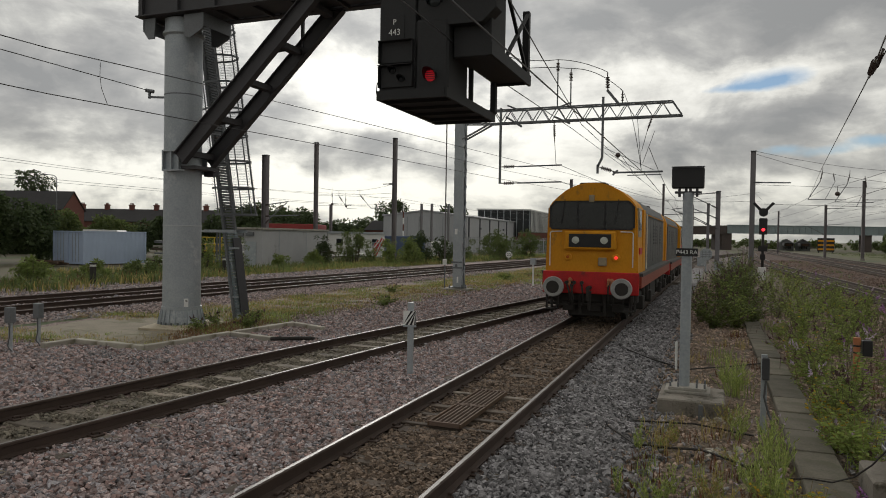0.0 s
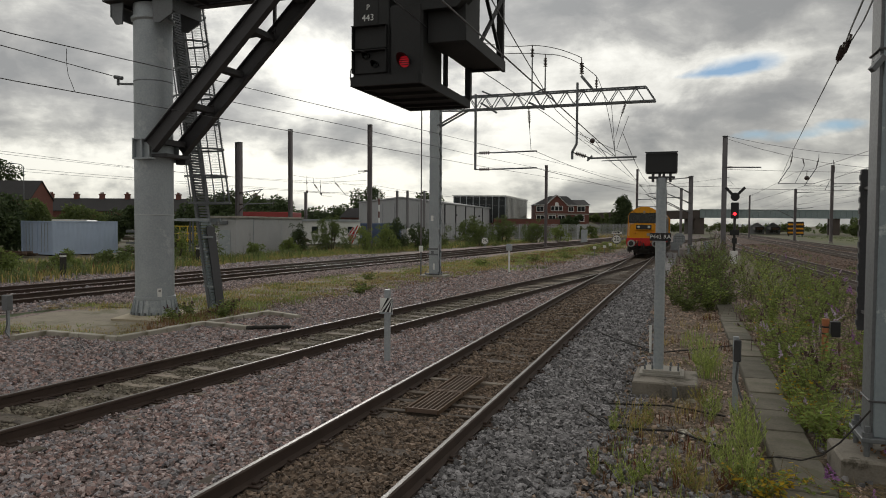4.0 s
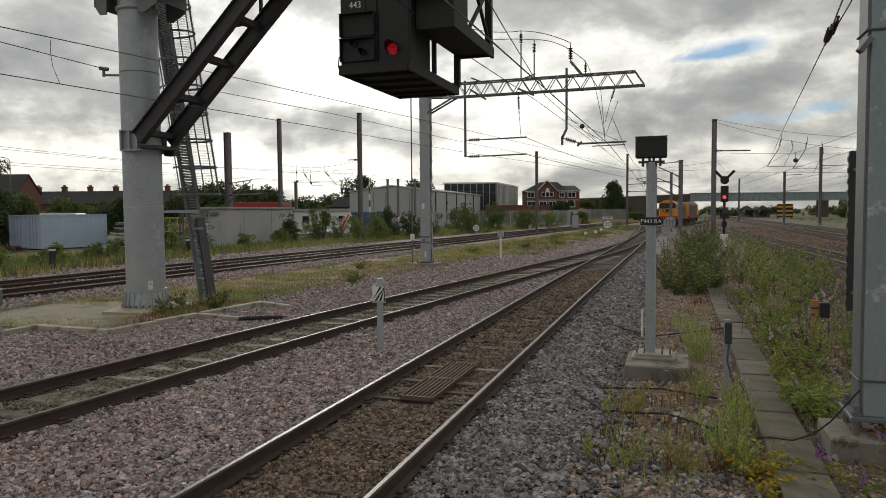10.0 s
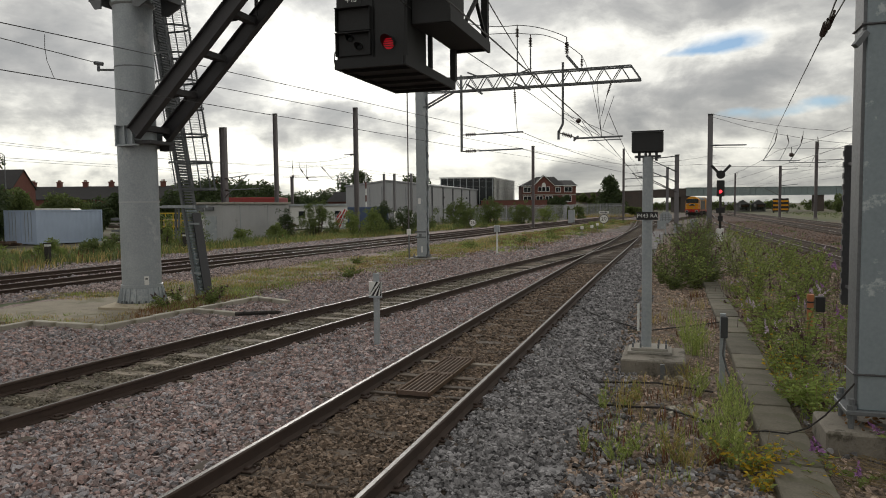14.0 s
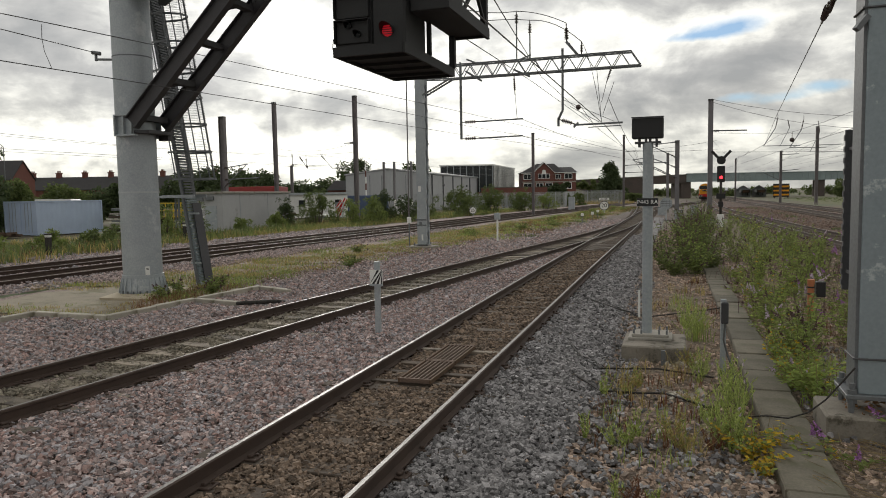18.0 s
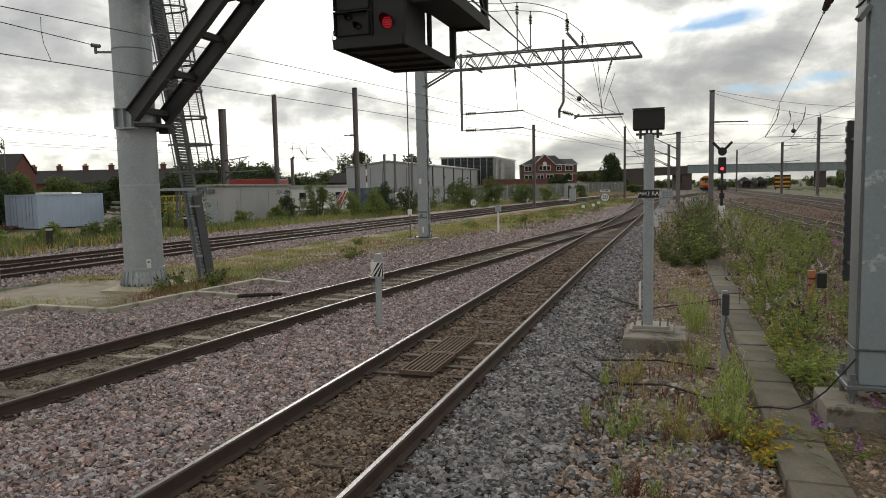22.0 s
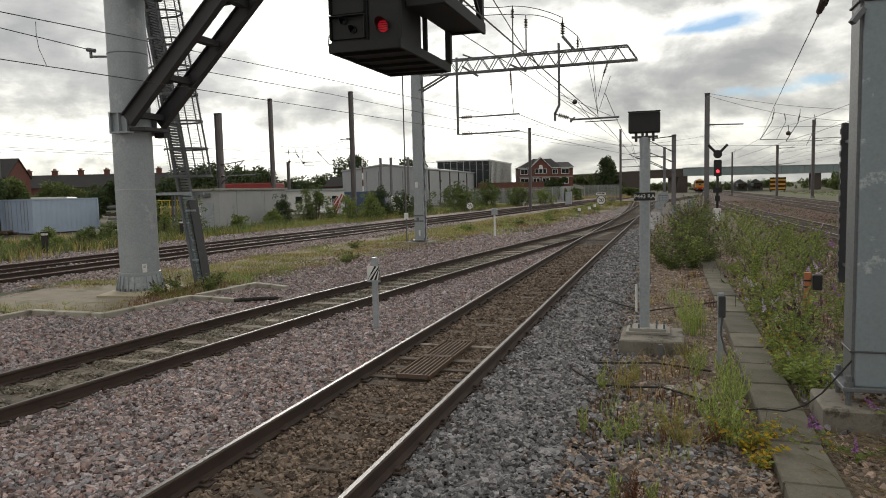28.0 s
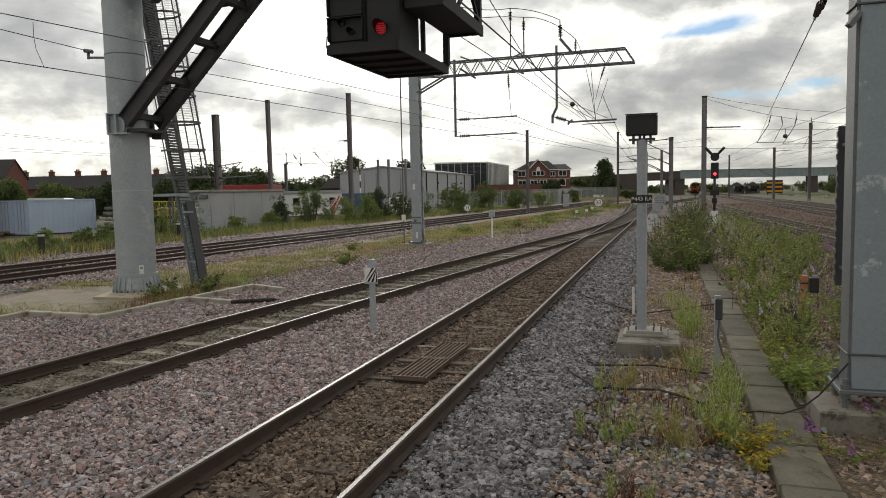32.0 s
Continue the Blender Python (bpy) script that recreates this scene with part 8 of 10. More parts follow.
        rod(b_, (0, yb_, 1.03), (0, yb_ + so * 0.3, 1.03), 0.06, None, 8)
        rod(b_, (0, yb_ + so * 0.28, 1.06), (0, yb_ + so * 0.3, 0.7), 0.045, None, 8)
        rod(b_, (0.05, yb_ + so * 0.25, 0.95), (0.02, yb_ + so * 0.2, 0.45), 0.045, None, 8)
        part("coupling", b_, M["underframe"], bb)
        for x, mt, bend in ((-0.50, "underframe", 0.1), (-0.40, "underframe", -0.05), (-0.60, "underframe", 0.12), (0.58, "underframe", 0.04), (0.50, "underframe", 0.0), (-0.2, "underframe", 0.06)):
            b_ = B()
            pts = [(x, yb_ + so * 0.04, 1.14), (x + bend * 0.3, yb_ + so * 0.15, 1.08), (x + bend * 0.8, yb_ + so * 0.20, 0.92), (x + bend * 1.1, yb_ + so * 0.18, 0.72), (x + bend * 0.7, yb_ + so * 0.10, 0.56), (x - bend * 0.4, yb_ + so * 0.04, 0.58)]
            for a, b in zip(pts[:-1], pts[1:]):
                rod(b_, a, b, 0.024, None, 6)
            rod(b_, (x, yb_, 1.16), (x, yb_ + so * 0.10, 1.16), 0.05, None, 8)
            part("brake_hose", b_, M[mt], bb)
            if abs(x) in (0.5, 0.58):
                b_ = B()
                rod(b_, (x, yb_ + so * 0.02, 1.22), (x, yb_ + so * 0.12, 1.26), 0.055, 0.045, 10)
                rod(b_, (x, yb_ + so * 0.08, 1.22), (x - 0.02, yb_ + so * 0.1, 1.08), 0.035, 0.03, 8)
                part("tap", b_, M["orange"], bb, "orange brake tap")
        for s in (-1, 1):
            b_ = B()
            bar(b_, (s * 1.15, yb_ - so * 0.1, 0.86), (s * 1.15, yb_ - so * 0.1, 0.42), 0.05)
            bar(b_, (s * 0.85, yb_ - so * 0.1, 0.86), (s * 0.85, yb_ - so * 0.1, 0.42), 0.04)
            box(b_, s * 1.15, s * 0.85, yb_ - so * 0.1 - 0.08, yb_ - so * 0.1 + 0.1, 0.40, 0.44)
            part("footstep", b_, M["underframe"], bb)
    # underframe gear and bogies
    b_ = B()
    box(b_, -1.1, 1.1, 5.9, 8.3, 0.35, 1.2, 0.06)
    part("fuel_tank", b_, M["underframe"], lo)
    for yc in (3.5, 10.7):
        b_ = B()
        for s in (-1, 1):
            box(b_, s * 0.98, s * 1.12, yc - 1.9, yc + 1.9, 0.55, 0.85, 0.03)
            for dy in (-1.3, 1.3):
                box(b_, s * 1.0, s * 1.24, yc + dy - 0.2, yc + dy + 0.2, 0.38, 0.75, 0.03)
            for dy in (-0.6, 0.6):
                rod(b_, (s * 1.1, yc + dy, 0.5), (s * 1.1, yc + dy, 1.0), 0.11, None, 10)
        box(b_, -1.0, 1.0, yc - 0.4, yc + 0.4, 0.5, 1.1)
        part("bogie", b_, M["underframe"], lo, "grimy bogie frame")
        for dy in (-1.3, 1.3):
            b_ = B()
            for s in (-1, 1):
                lathe(b_, [(0.40, -0.065), (0.545, -0.065), (0.545, 0.05), (0.575, 0.05), (0.575, 0.075), (0.40, 0.075)], 24, pose(s * HALF, 0, 0, 0, 90 if s < 0 else -90) @ pose(0, 0, 0))
                for k in range(6):
                    a = k * math.pi / 3
                    bar(b_, (s * HALF, 0.1 * math.cos(a), 0.1 * math.sin(a)), (s * HALF, 0.42 * math.cos(a), 0.42 * math.sin(a)), 0.07, 0.06)
            rod(b_, (-0.75, 0, 0), (0.75, 0, 0), 0.1, None, 12)
            part("wheelset", b_, M["underframe"], lo, "", pose(0, yc + dy, 0.545))
    # cross gear and pipes low at the ends
    for y in (1.0, 13.0):
        b_ = B()
        box(b_, -1.1, 1.1, y - 0.25, y + 0.25, 0.62, 0.95, 0.03)
        rod(b_, (-1.15, y - 0.2, 0.55), (1.15, y - 0.2, 0.55), 0.04, None, 6)
        for x in (-0.6, 0.1, 0.7):
            box(b_, x - 0.16, x + 0.16, y - 0.2, y + 0.2, 0.36, 0.64, 0.02)
        box(b_, -0.60, 0.60, y - 0.05, y + 0.05, 0.22, 0.95, 0.02)
        for x in (-1.05, -0.3, 0.35, 1.02):
            rod(b_, (x, y - 0.32, 0.95), (x + 0.04, y - 0.34, 0.3), 0.05, 0.035, 7)
        part("brake_gear", b_, M["underframe"], lo)
    broad = Matrix.Diagonal((1.03, 1, 1, 1))
    for c in lo.children:
        if not c.name.startswith("wheelset"):
            c.matrix_basis = pose(0, 0, -0.055)
            for o in [c] + list(c.children_recursive):
                o.data.transform(broad)
    return lo


loco_a = locomotive("yellow and grey diesel locomotive with red buffer beam, cab end trailing")
loco_b = copy_thing(loco_a, pose(0, 0, 0))
loco_b["label"] = "yellow and grey diesel locomotive coupled nose to nose ahead"

# ---- plants ----
RNG = np.random.default_rng(7)


def unit(v):
    return v / np.maximum(np.linalg.norm(v, axis=-1, keepdims=True), 1e-9)


def leaves_mesh(name, P, D, length, width, rng):
    """Pointed leaves: one rhombus each, from P along D."""
    n = len(P)
    D = unit(D)
    side = unit(np.cross(D, unit(rng.normal(size=(n, 3)))))
    l, w = np.broadcast_to(length, n)[:, None], np.broadcast_to(width, n)[:, None]
    mid = P + D * l * 0.45
    tip = P + D * l + np.array([0, 0, -0.18]) * l
    v = np.stack([P, mid - side * w / 2, tip, mid + side * w / 2], 1).reshape(-1, 3)
    f = np.arange(4 * n).reshape(n, 4)
    return mesh_np(name, v, f)


def blades_mesh(name, P, height, width, lean, rng):
    """Grass: one thin bent blade of two faces for each root."""
    n = len(P)
    a = rng.uniform(0, 2 * np.pi, n)
    out = np.stack([np.cos(a), np.sin(a), np.zeros(n)], 1)
    side = np.stack([-np.sin(a), np.cos(a), np.zeros(n)], 1)
    h, w, q = height[:, None], np.broadcast_to(width, n)[:, None], lean[:, None]
    m = P + out * h * q * 0.3 + np.array([0, 0, 0.6]) * h
    t = P + out * h * q + np.array([0, 0, 1.0]) * h * np.sqrt(np.maximum(0.1, 1 - (q * 0.7) ** 2))
    v = np.stack([P - side * w / 2, P + side * w / 2, m + side * w * 0.4, m - side * w * 0.4, t + side * w * 0.06, t - side * w * 0.06], 1).reshape(-1, 3)
    i = np.arange(n)[:, None] * 6
    f = np.concatenate([i + np.array([0, 1, 2, 3]), i + np.array([3, 2, 4, 5])])
    return mesh_np(name, v, f)


def tubes_mesh(name, A, Bp, r0, r1):
    """Thin three-sided stems from A to Bp."""
    n = len(A)
    d = unit(Bp - A)
    u = unit(np.cross(d, np.array([0.31, 0.2, 0.93])))
    w = np.cross(d, u)
    v = []
    for c_, r in ((A, r0), (Bp, r1)):
        for k in range(3):
            an = 2 * np.pi * k / 3
            v.append(c_ + (u * np.cos(an) + w * np.sin(an)) * np.broadcast_to(r, n)[:, None])
    v = np.stack(v, 1).reshape(-1, 3)
    i = np.arange(n)[:, None] * 6
    f = np.concatenate([i + np.array([k, (k + 1) % 3, 3 + (k + 1) % 3, 3 + k]) for k in range(3)])
    return mesh_np(name, v, f)


def shrub(name, x, y, h, spread, stems, label, leaf, leaf_len=0.09, leaf_w=0.028, per=26, flower=None, flowers=0.0, second=None, second_share=0.0, group="", z=-0.05, flower_len=0.16, arch=0.5, flower_r=0.022, lift=0.0, stalk=None):
    """A shrub of arching stems with paired leaves and spikes at the tips."""
    rng = np.random.default_rng(int(abs(x) * 971 + abs(y) * 577 + h * 131))
    t_ = thing(name, pose(x, y, z + float(fall(x, y))), label, "shrub" if h > 0.6 else "plant", group)
    A, Bq, LP, LD, TP, TD = [], [], [], [], [], []
    for s in range(stems):
        a = rng.uniform(0, 2 * np.pi)
        out = np.array([np.cos(a), np.sin(a), 0])
        reach = spread * rng.uniform(0.15, 1.0)
        hh = h * rng.uniform(0.42, 1.12) * (1 - 0.25 * reach / spread)
        root = out * rng.uniform(0, 0.25) * spread + np.array([0, 0, 0.0])
        prev = root
        seg = 6
        for k in range(1, seg + 1):
            t = k / seg
            p = root + out * reach * (t ** (1 + arch)) + np.array([0, 0, hh * (t - 0.18 * arch * t * t * t)]) + rng.normal(0, 0.018 * h, 3)
            A.append(prev)
            Bq.append(p)
            m_ = max(1, int(per / seg * (0.35 if k == 1 else 1.0)))
            tt = rng.uniform(0, 1, m_)
            base = prev + (p - prev) * tt[:, None]
            an = rng.uniform(0, 2 * np.pi, m_)
            dirs = np.stack([np.cos(an), np.sin(an), rng.uniform(-0.25, 0.75, m_) + lift], 1)
            LP.append(base)
            LD.append(dirs)
            prev = p
        TP.append(prev)
        TD.append(out * 0.5 * rng.uniform(0, 1.4) + np.array([0, 0, rng.uniform(0.2, 1.0)]))
    A, Bq, LP, LD, TP, TD = np.array(A), np.array(Bq), np.concatenate(LP), np.concatenate(LD), np.array(TP), np.array(TD)
    r = 0.0022 + 0.0028 * h
    part("stem", tubes_mesh("stems", A, Bq, r, r * 0.8), stalk or (M["dry"] if h < 0.7 else M["stem"]), t_)["kind"] = "stuff"
    pick = rng.uniform(size=len(LP)) < second_share if second else np.zeros(len(LP), bool)
    sz = rng.uniform(0.6, 1.25, len(LP))
    part("foliage", leaves_mesh("leaves", LP[~pick], LD[~pick], leaf_len * sz[~pick], leaf_w * sz[~pick], rng), leaf, t_)["kind"] = "stuff"
    if pick.any():
        part("turning_foliage", leaves_mesh("turning_leaves", LP[pick], LD[pick], leaf_len * sz[pick], leaf_w * sz[pick], rng), second, t_)["kind"] = "stuff"
    if flower is not None and flowers > 0:
        k = rng.uniform(size=len(TP)) < flowers
        if k.any():
            tips, ends = np.repeat(TP[k], 46, 0), np.repeat(unit(TD[k]) * (flower_len * rng.uniform(0.7, 1.3, k.sum()))[:, None], 46, 0)
            u = rng.uniform(0, 1, len(tips))[:, None]
            away = rng.normal(size=(len(tips), 3))
            part("blossom", leaves_mesh("florets", tips + ends * u, away + ends * 3.0, flower_r * 1.8 * (1.15 - u[:, 0]), flower_r * 1.0, rng), flower, t_)["kind"] = "stuff"
    return t_


# buddleia thicket beside the near track
for i, (x, y, h, sp, n) in enumerate(((0.02, 21.6, 1.12, 0.80, 34), (0.62, 21.9, 1.28, 0.80, 34), (-0.30, 23.0, 1.65, 0.55, 26), (1.05, 23.0, 1.25, 0.6, 28), (0.45, 23.6, 1.75, 0.6, 30), (0.85, 24.8, 2.05, 0.55, 26), (0.9, 27, 1.9, 0.8, 40), (0.3, 29, 1.7, 0.8, 36), (1.0, 33, 2.0, 0.9, 40), (0.35, 37, 1.8, 0.9, 36), (1.3, 41, 2.1, 1.0, 40), (0.9, 46, 2.0, 1.0, 36), (1.7, 52, 2.1, 1.1, 36))):
    shrub("buddleia_bush", x, y, h, sp, n, "green buddleia bush with brown seed heads beside the ballast", M["leaf_fresh"] if i % 3 == 1 else M["leaf_light"], 0.12, 0.030, 46, M["seedhead"], 0.75 if i in (0, 2, 4, 6) else 0.45, M["leaf_mid"], 0.5, "buddleia bushes", flower_len=0.22, flower_r=0.022, arch=0.55)
# lighter weeds behind the trough
for i, (x, y, h, sp, n) in enumerate(((1.95, 15.6, 0.95, 0.5, 26), (1.62, 13.6, 0.75, 0.35, 20), (2.55, 17.6, 1.05, 0.55, 26), (1.9, 18.6, 1.15, 0.5, 24), (3.3, 19.6, 1.05, 0.6, 24), (2.3, 22.0, 1.3, 0.65, 28), (3.4, 23.5, 1.3, 0.7, 28), (4.3, 24.5, 1.1, 0.6, 22),
                                    (2.0, 26.0, 1.5, 0.7, 26), (3.0, 28.5, 1.5, 0.8, 28), (4.4, 29.0, 1.2, 0.7, 22), (2.4, 33.0, 1.5, 0.9, 26), (3.6, 35.5, 1.4, 0.8, 24), (4.8, 35.0, 1.1, 0.7, 20), (2.6, 41.0, 1.5, 0.9, 24), (4.0, 43.0, 1.3, 0.9, 22), (1.9, 11.9, 0.85, 0.5, 26), (1.72, 10.6, 0.8, 0.45, 26), (1.62, 9.0, 0.5, 0.35, 20),
                                    (3.0, 14.2, 0.7, 0.45, 18), (1.58, 9.5, 0.5, 0.3, 16))):
    shrub("tall_weed", x, y, h * 1.22, sp * 1.15, max(6, int(n * (0.75 if y < 21 else 0.85))), "tall light green weed with pale flowers and brown seed heads" if i % 3 else "tall light green weed turning yellow at the foot", M["leaf_fresh"], 0.085, 0.024, 62, M["pale_flower"] if i % 6 == 1 else M["seedhead"], 0.10 if i % 3 == 1 else 0.3, M["leaf_yellow"] if i % 3 == 0 else M["leaf_light"], 0.03 if i % 3 == 0 else 0.4, "lineside weeds", arch=0.45, flower_len=0.17, flower_r=0.022)
# small plants turning yellow close to the camera
for x, y, h, sp, n, share in ((0.70, 6.95, 0.36, 0.30, 16, 0.40), (0.99, 7.15, 0.30, 0.26, 12, 0.45), (0.72, 6.5, 0.24, 0.2, 10, 0.6), (1.18, 7.05, 0.22, 0.30, 9, 0.25), (0.84, 6.75, 0.3, 0.2, 9, 0.6), (0.55, 7.2, 0.36, 0.2, 10, 0.15), (1.42, 9.6, 0.42, 0.3, 18, 0.15), (1.62, 9.9, 0.36, 0.3, 16, 0.1), (1.45, 10.4, 0.6, 0.3, 18, 0.3), (1.5, 11.2, 0.7, 0.3, 18, 0.4)):
    shrub("yellowing_weed", x, y, h, sp, n, "low weed with bright yellow and green leaves by the trough", M["leaf_fresh"], 0.06, 0.026, 26, None, 0, M["leaf_yellow"], share, "yellowing weeds", arch=0.4)
# purple buddleia by the steel mast
for x, y, h, sp, n in ((2.18, 7.05, 0.75, 0.55, 9), (1.55, 6.9, 0.34, 0.4, 7), (2.45, 8.7, 0.9, 0.6, 10), (4.2, 25.5, 1.3, 0.9, 16), (3.7, 20.5, 1.1, 0.8, 14), (3.3, 16.6, 0.9, 0.7, 12), (3.9, 30.0, 1.4, 0.9, 14), (2.9, 13.4, 0.7, 0.6, 10)):
    shrub("flowering_buddleia", x, y, h, sp, n, "sparse buddleia with purple flower spikes by the mast", M["leaf_light"], 0.09, 0.026, 16, M["purple"], 0.6, None, 0, "flowering buddleia", flower_len=0.15, arch=0.8, flower_r=0.024)


for x, y, h, sp, n in ((3.25, 15.4, 1.0, 0.7, 6), (3.9, 18.2, 1.2, 0.8, 7), (4.6, 21.6, 1.3, 0.8, 7), (2.5, 15.2, 0.9, 0.5, 4), (1.75, 13.0, 0.5, 0.7, 5)):
    shrub("lilac_buddleia", x, y, h, sp, n, "straggling buddleia with large pale lilac flower spikes", M["leaf_light"], 0.09, 0.026, 12, M["pale_flower"] if x < 3.5 else M["purple"], 0.8, None, 0, "flowering buddleia", flower_len=0.22, arch=0.9, flower_r=0.030)
# upright feathery weeds in the cess and along the trough
for x, y, h, sp, n, kind_ in ((0.52, 7.05, 0.42, 0.16, 12, 0), (0.44, 7.5, 0.46, 0.16, 12, 0), (0.62, 7.75, 0.52, 0.16, 14, 0), (0.70, 8.2, 0.50, 0.14, 12, 0), (0.62, 8.75, 0.50, 0.14, 12, 0), (0.35, 7.9, 0.36, 0.14, 8, 0), (0.66, 9.3, 0.44, 0.12, 10, 0), (0.56, 7.3, 0.30, 0.2, 10, 0), (0.3, 9.5, 0.45, 0.12, 10, 0), (0.34, 9.9, 0.42, 0.1, 8, 0), (0.30, 12.2, 0.62, 0.2, 18, 0), (0.36, 12.8, 0.66, 0.2, 18, 0), (0.22, 13.3, 0.5, 0.18, 12, 0),
                              (-0.51, 6.85, 0.28, 0.12, 8, 0), (-0.84, 7.05, 0.26, 0.10, 6, 0), (-0.81, 8.6, 0.34, 0.10, 7, 0), (-0.33, 7.2, 0.32, 0.10, 8, 0), (-0.42, 7.0, 0.2, 0.12, 8, 0), (0.08, 7.0, 0.30, 0.14, 12, 1), (0.0, 7.4, 0.28, 0.14, 8, 1), (-0.55, 8.7, 0.34, 0.14, 10, 1), (-0.42, 9.1, 0.3, 0.12, 8, 1), (-0.42, 5.5, 0.30, 0.05, 5, 0), (-0.13, 5.6, 0.16, 0.08, 6, 0), (-0.28, 5.5, 0.24, 0.08, 9, 2), (0.35, 7.0, 0.20, 0.12, 8, 2), (0.25, 8.4, 0.25, 0.14, 8, 1), (0.2, 10.4, 0.3, 0.15, 8, 1)):
    lb = ("upright feathery green weed among the stones", "upright weed going straw-coloured in the cess", "small red-brown dock among the stones")[kind_]
    shrub("upright_weed", x, y, h * 1.15, sp * 1.5, int(n * 1.25), lb, (M["weed_bright"], M["dry_grass"], M["red_weed"])[kind_], 0.05, 0.0085, 40, M["pale_flower"] if kind_ == 0 else None, 0.12, (M["leaf_light"], M["leaf_fresh"], M["red_weed"])[kind_], 0.35, "upright weeds", arch=0.12, flower_len=0.03, flower_r=0.01, lift=1.5, stalk=(M["weed_bright"], M["dry_grass"], M["red_weed"])[kind_])
# dead stems lying beside the trough
rng_ = np.random.default_rng(77)
A_s = np.stack([rng_.uniform(1.36, 2.6, 170), rng_.uniform(4.6, 7.5, 170), rng_.uniform(-0.03, 0.04, 170)], 1)
ang_ = rng_.normal(2.4, 0.7, 170)
len_ = rng_.uniform(0.25, 0.8, 170)
B_s = A_s + np.stack([np.cos(ang_) * len_, np.sin(ang_) * len_, rng_.uniform(-0.03, 0.04, 170)], 1)
B_s[:, 0] = np.maximum(B_s[:, 0], 1.1)
B_s[:, 2] = np.maximum(B_s[:, 2], np.where(B_s[:, 0] < 1.36, 0.075, 0.0))
tagged(part("fallen_stems", tubes_mesh("fallen_stems", A_s, B_s, 0.0032, 0.0018), M["dry"]), "grey-brown dead stems lying beside the trough", "dead stems", kind="stuff")


def grass(name, boxes, label, material, h, width, z=-0.05, lean=0.6, seed=1, clump=0.0, tuft=14):
    """Grass over boxes of (x0, x1, y0, y1, how many)."""
    rng = np.random.default_rng(seed)
    P = []
    for x0, x1, y0, y1, n in boxes:
        if clump:
            k = max(1, n // tuft)
            c_ = np.stack([rng.uniform(x0, x1, k), rng.uniform(y0, y1, k)], 1)
            q = c_[rng.integers(0, k, n)] + rng.normal(0, clump, (n, 2))
        else:
            q = np.stack([rng.uniform(x0, x1, n), rng.uniform(y0, y1, n)], 1)
        P.append(q)
    P = np.concatenate(P)
    zz = np.full(len(P), z) + yard_dip(P[:, 0], P[:, 1]) + fall(P[:, 0], P[:, 1])
    P = np.concatenate([P, zz[:, None]], 1)
    hh = h * rng.uniform(0.35, 1.0, len(P))
    ob = part(name, blades_mesh(name, P, hh, width, rng.uniform(0.1, lean, len(P)), rng), material)
    return tagged(ob, label, "grass", kind="stuff")


def along(line, off0, off1, y0, y1, n, step=4.0):
    """Boxes that follow a line."""
    out, y = [], y0
    while y < y1:
        x = float(line(y + step / 2))
        out.append((x + off0, x + off1, y, y + step, int(n * step)))
        y += step
    return out


mid_strip = smooth_line([-30, 10, 22, 33, 50, 75], [-15.5, -15.0, -13.6, -12.6, -11.8, -9.5])
grass("dry_grass", along(mid_strip, -2.0, 2.0, 16, 62, 420), "dry yellow grass between the tracks", M["dry_grass"], 0.11, 0.014, 0.0, 1.0, 3, 0.3, 60)
grass("green_grass", along(mid_strip, -2.2, 2.3, 16, 75, 190) + [(-13.2, -11.0, 16.6, 20.5, 700), (-12.4, -10.9, 13.6, 16.2, 260), (-15.5, -12.8, 15.9, 18.5, 320), (-17.4, -13.6, 11.2, 12.4, 160)], "green grass tufts between the tracks", M["leaf_light"], 0.14, 0.014, 0.0, 0.9, 4, 0.24, 40)
grass("strip_green", along(mid_strip, -1.4, 3.0, 15.5, 40, 110) + [(-12.7, -11.1, 13.9, 17.6, 1100)], "yellow-green grass thick between the tracks", M["leaf_fresh"], 0.15, 0.013, 0.0, 0.9, 41, 0.22, 40)
grass("strip_gold", along(mid_strip, -1.2, 2.5, 16, 44, 300), "golden dry grass thick between the tracks", M["dry_grass"], 0.12, 0.012, 0.0, 1.0, 42, 0.3, 70)
grass("strip_red", along(mid_strip, 0.2, 3.0, 16, 34, 110) + [(-12.4, -11.0, 13.9, 16.6, 900)], "red-brown sorrel and dock between the tracks", M["brown_weed"], 0.18, 0.009, 0.0, 1.2, 43, 0.12)
grass("reddish_weeds", [(-12.1, -10.9, 13.4, 14.8, 800), (-11.8, -10.95, 12.5, 13.4, 300)], "low reddish weeds round the foot of the column", M["brown_weed"], 0.17, 0.008, -0.01, 1.4, 5, 0.08)
grass("main_line_grass", along(main_line, -12, -8.1, 6, 96, 200), "long pale grass beyond the main line", M["dry_grass"], 0.34, 0.022, -0.08, 0.8, 6, 0.4)
grass("main_line_weeds", along(main_line, -12.6, -8.2, 6, 96, 230), "green weeds beyond the main line", M["leaf_light"], 0.5, 0.024, -0.08, 0.8, 7, 0.4)
grass("bank_grass", along(smooth_line([38, 60, 80, 115], [-10.0, -8.9, -8.0, -7.4]), -2.6, 2.2, 38, 112, 80), "thin grass by the distant tracks", M["leaf_mid"], 0.26, 0.024, -0.03, 0.8, 8, 0.35, 50)
grass("green_tuft", [(0.12, 0.48, 12.0, 13.4, 90), (0.45, 0.8, 7.2, 8.8, 60), (0.0, 0.3, 14.6, 16.5, 50)], "fresh green grass tufts along the cable trough", M["leaf_fresh"], 0.46, 0.010, -0.05, 0.5, 9, 0.07)
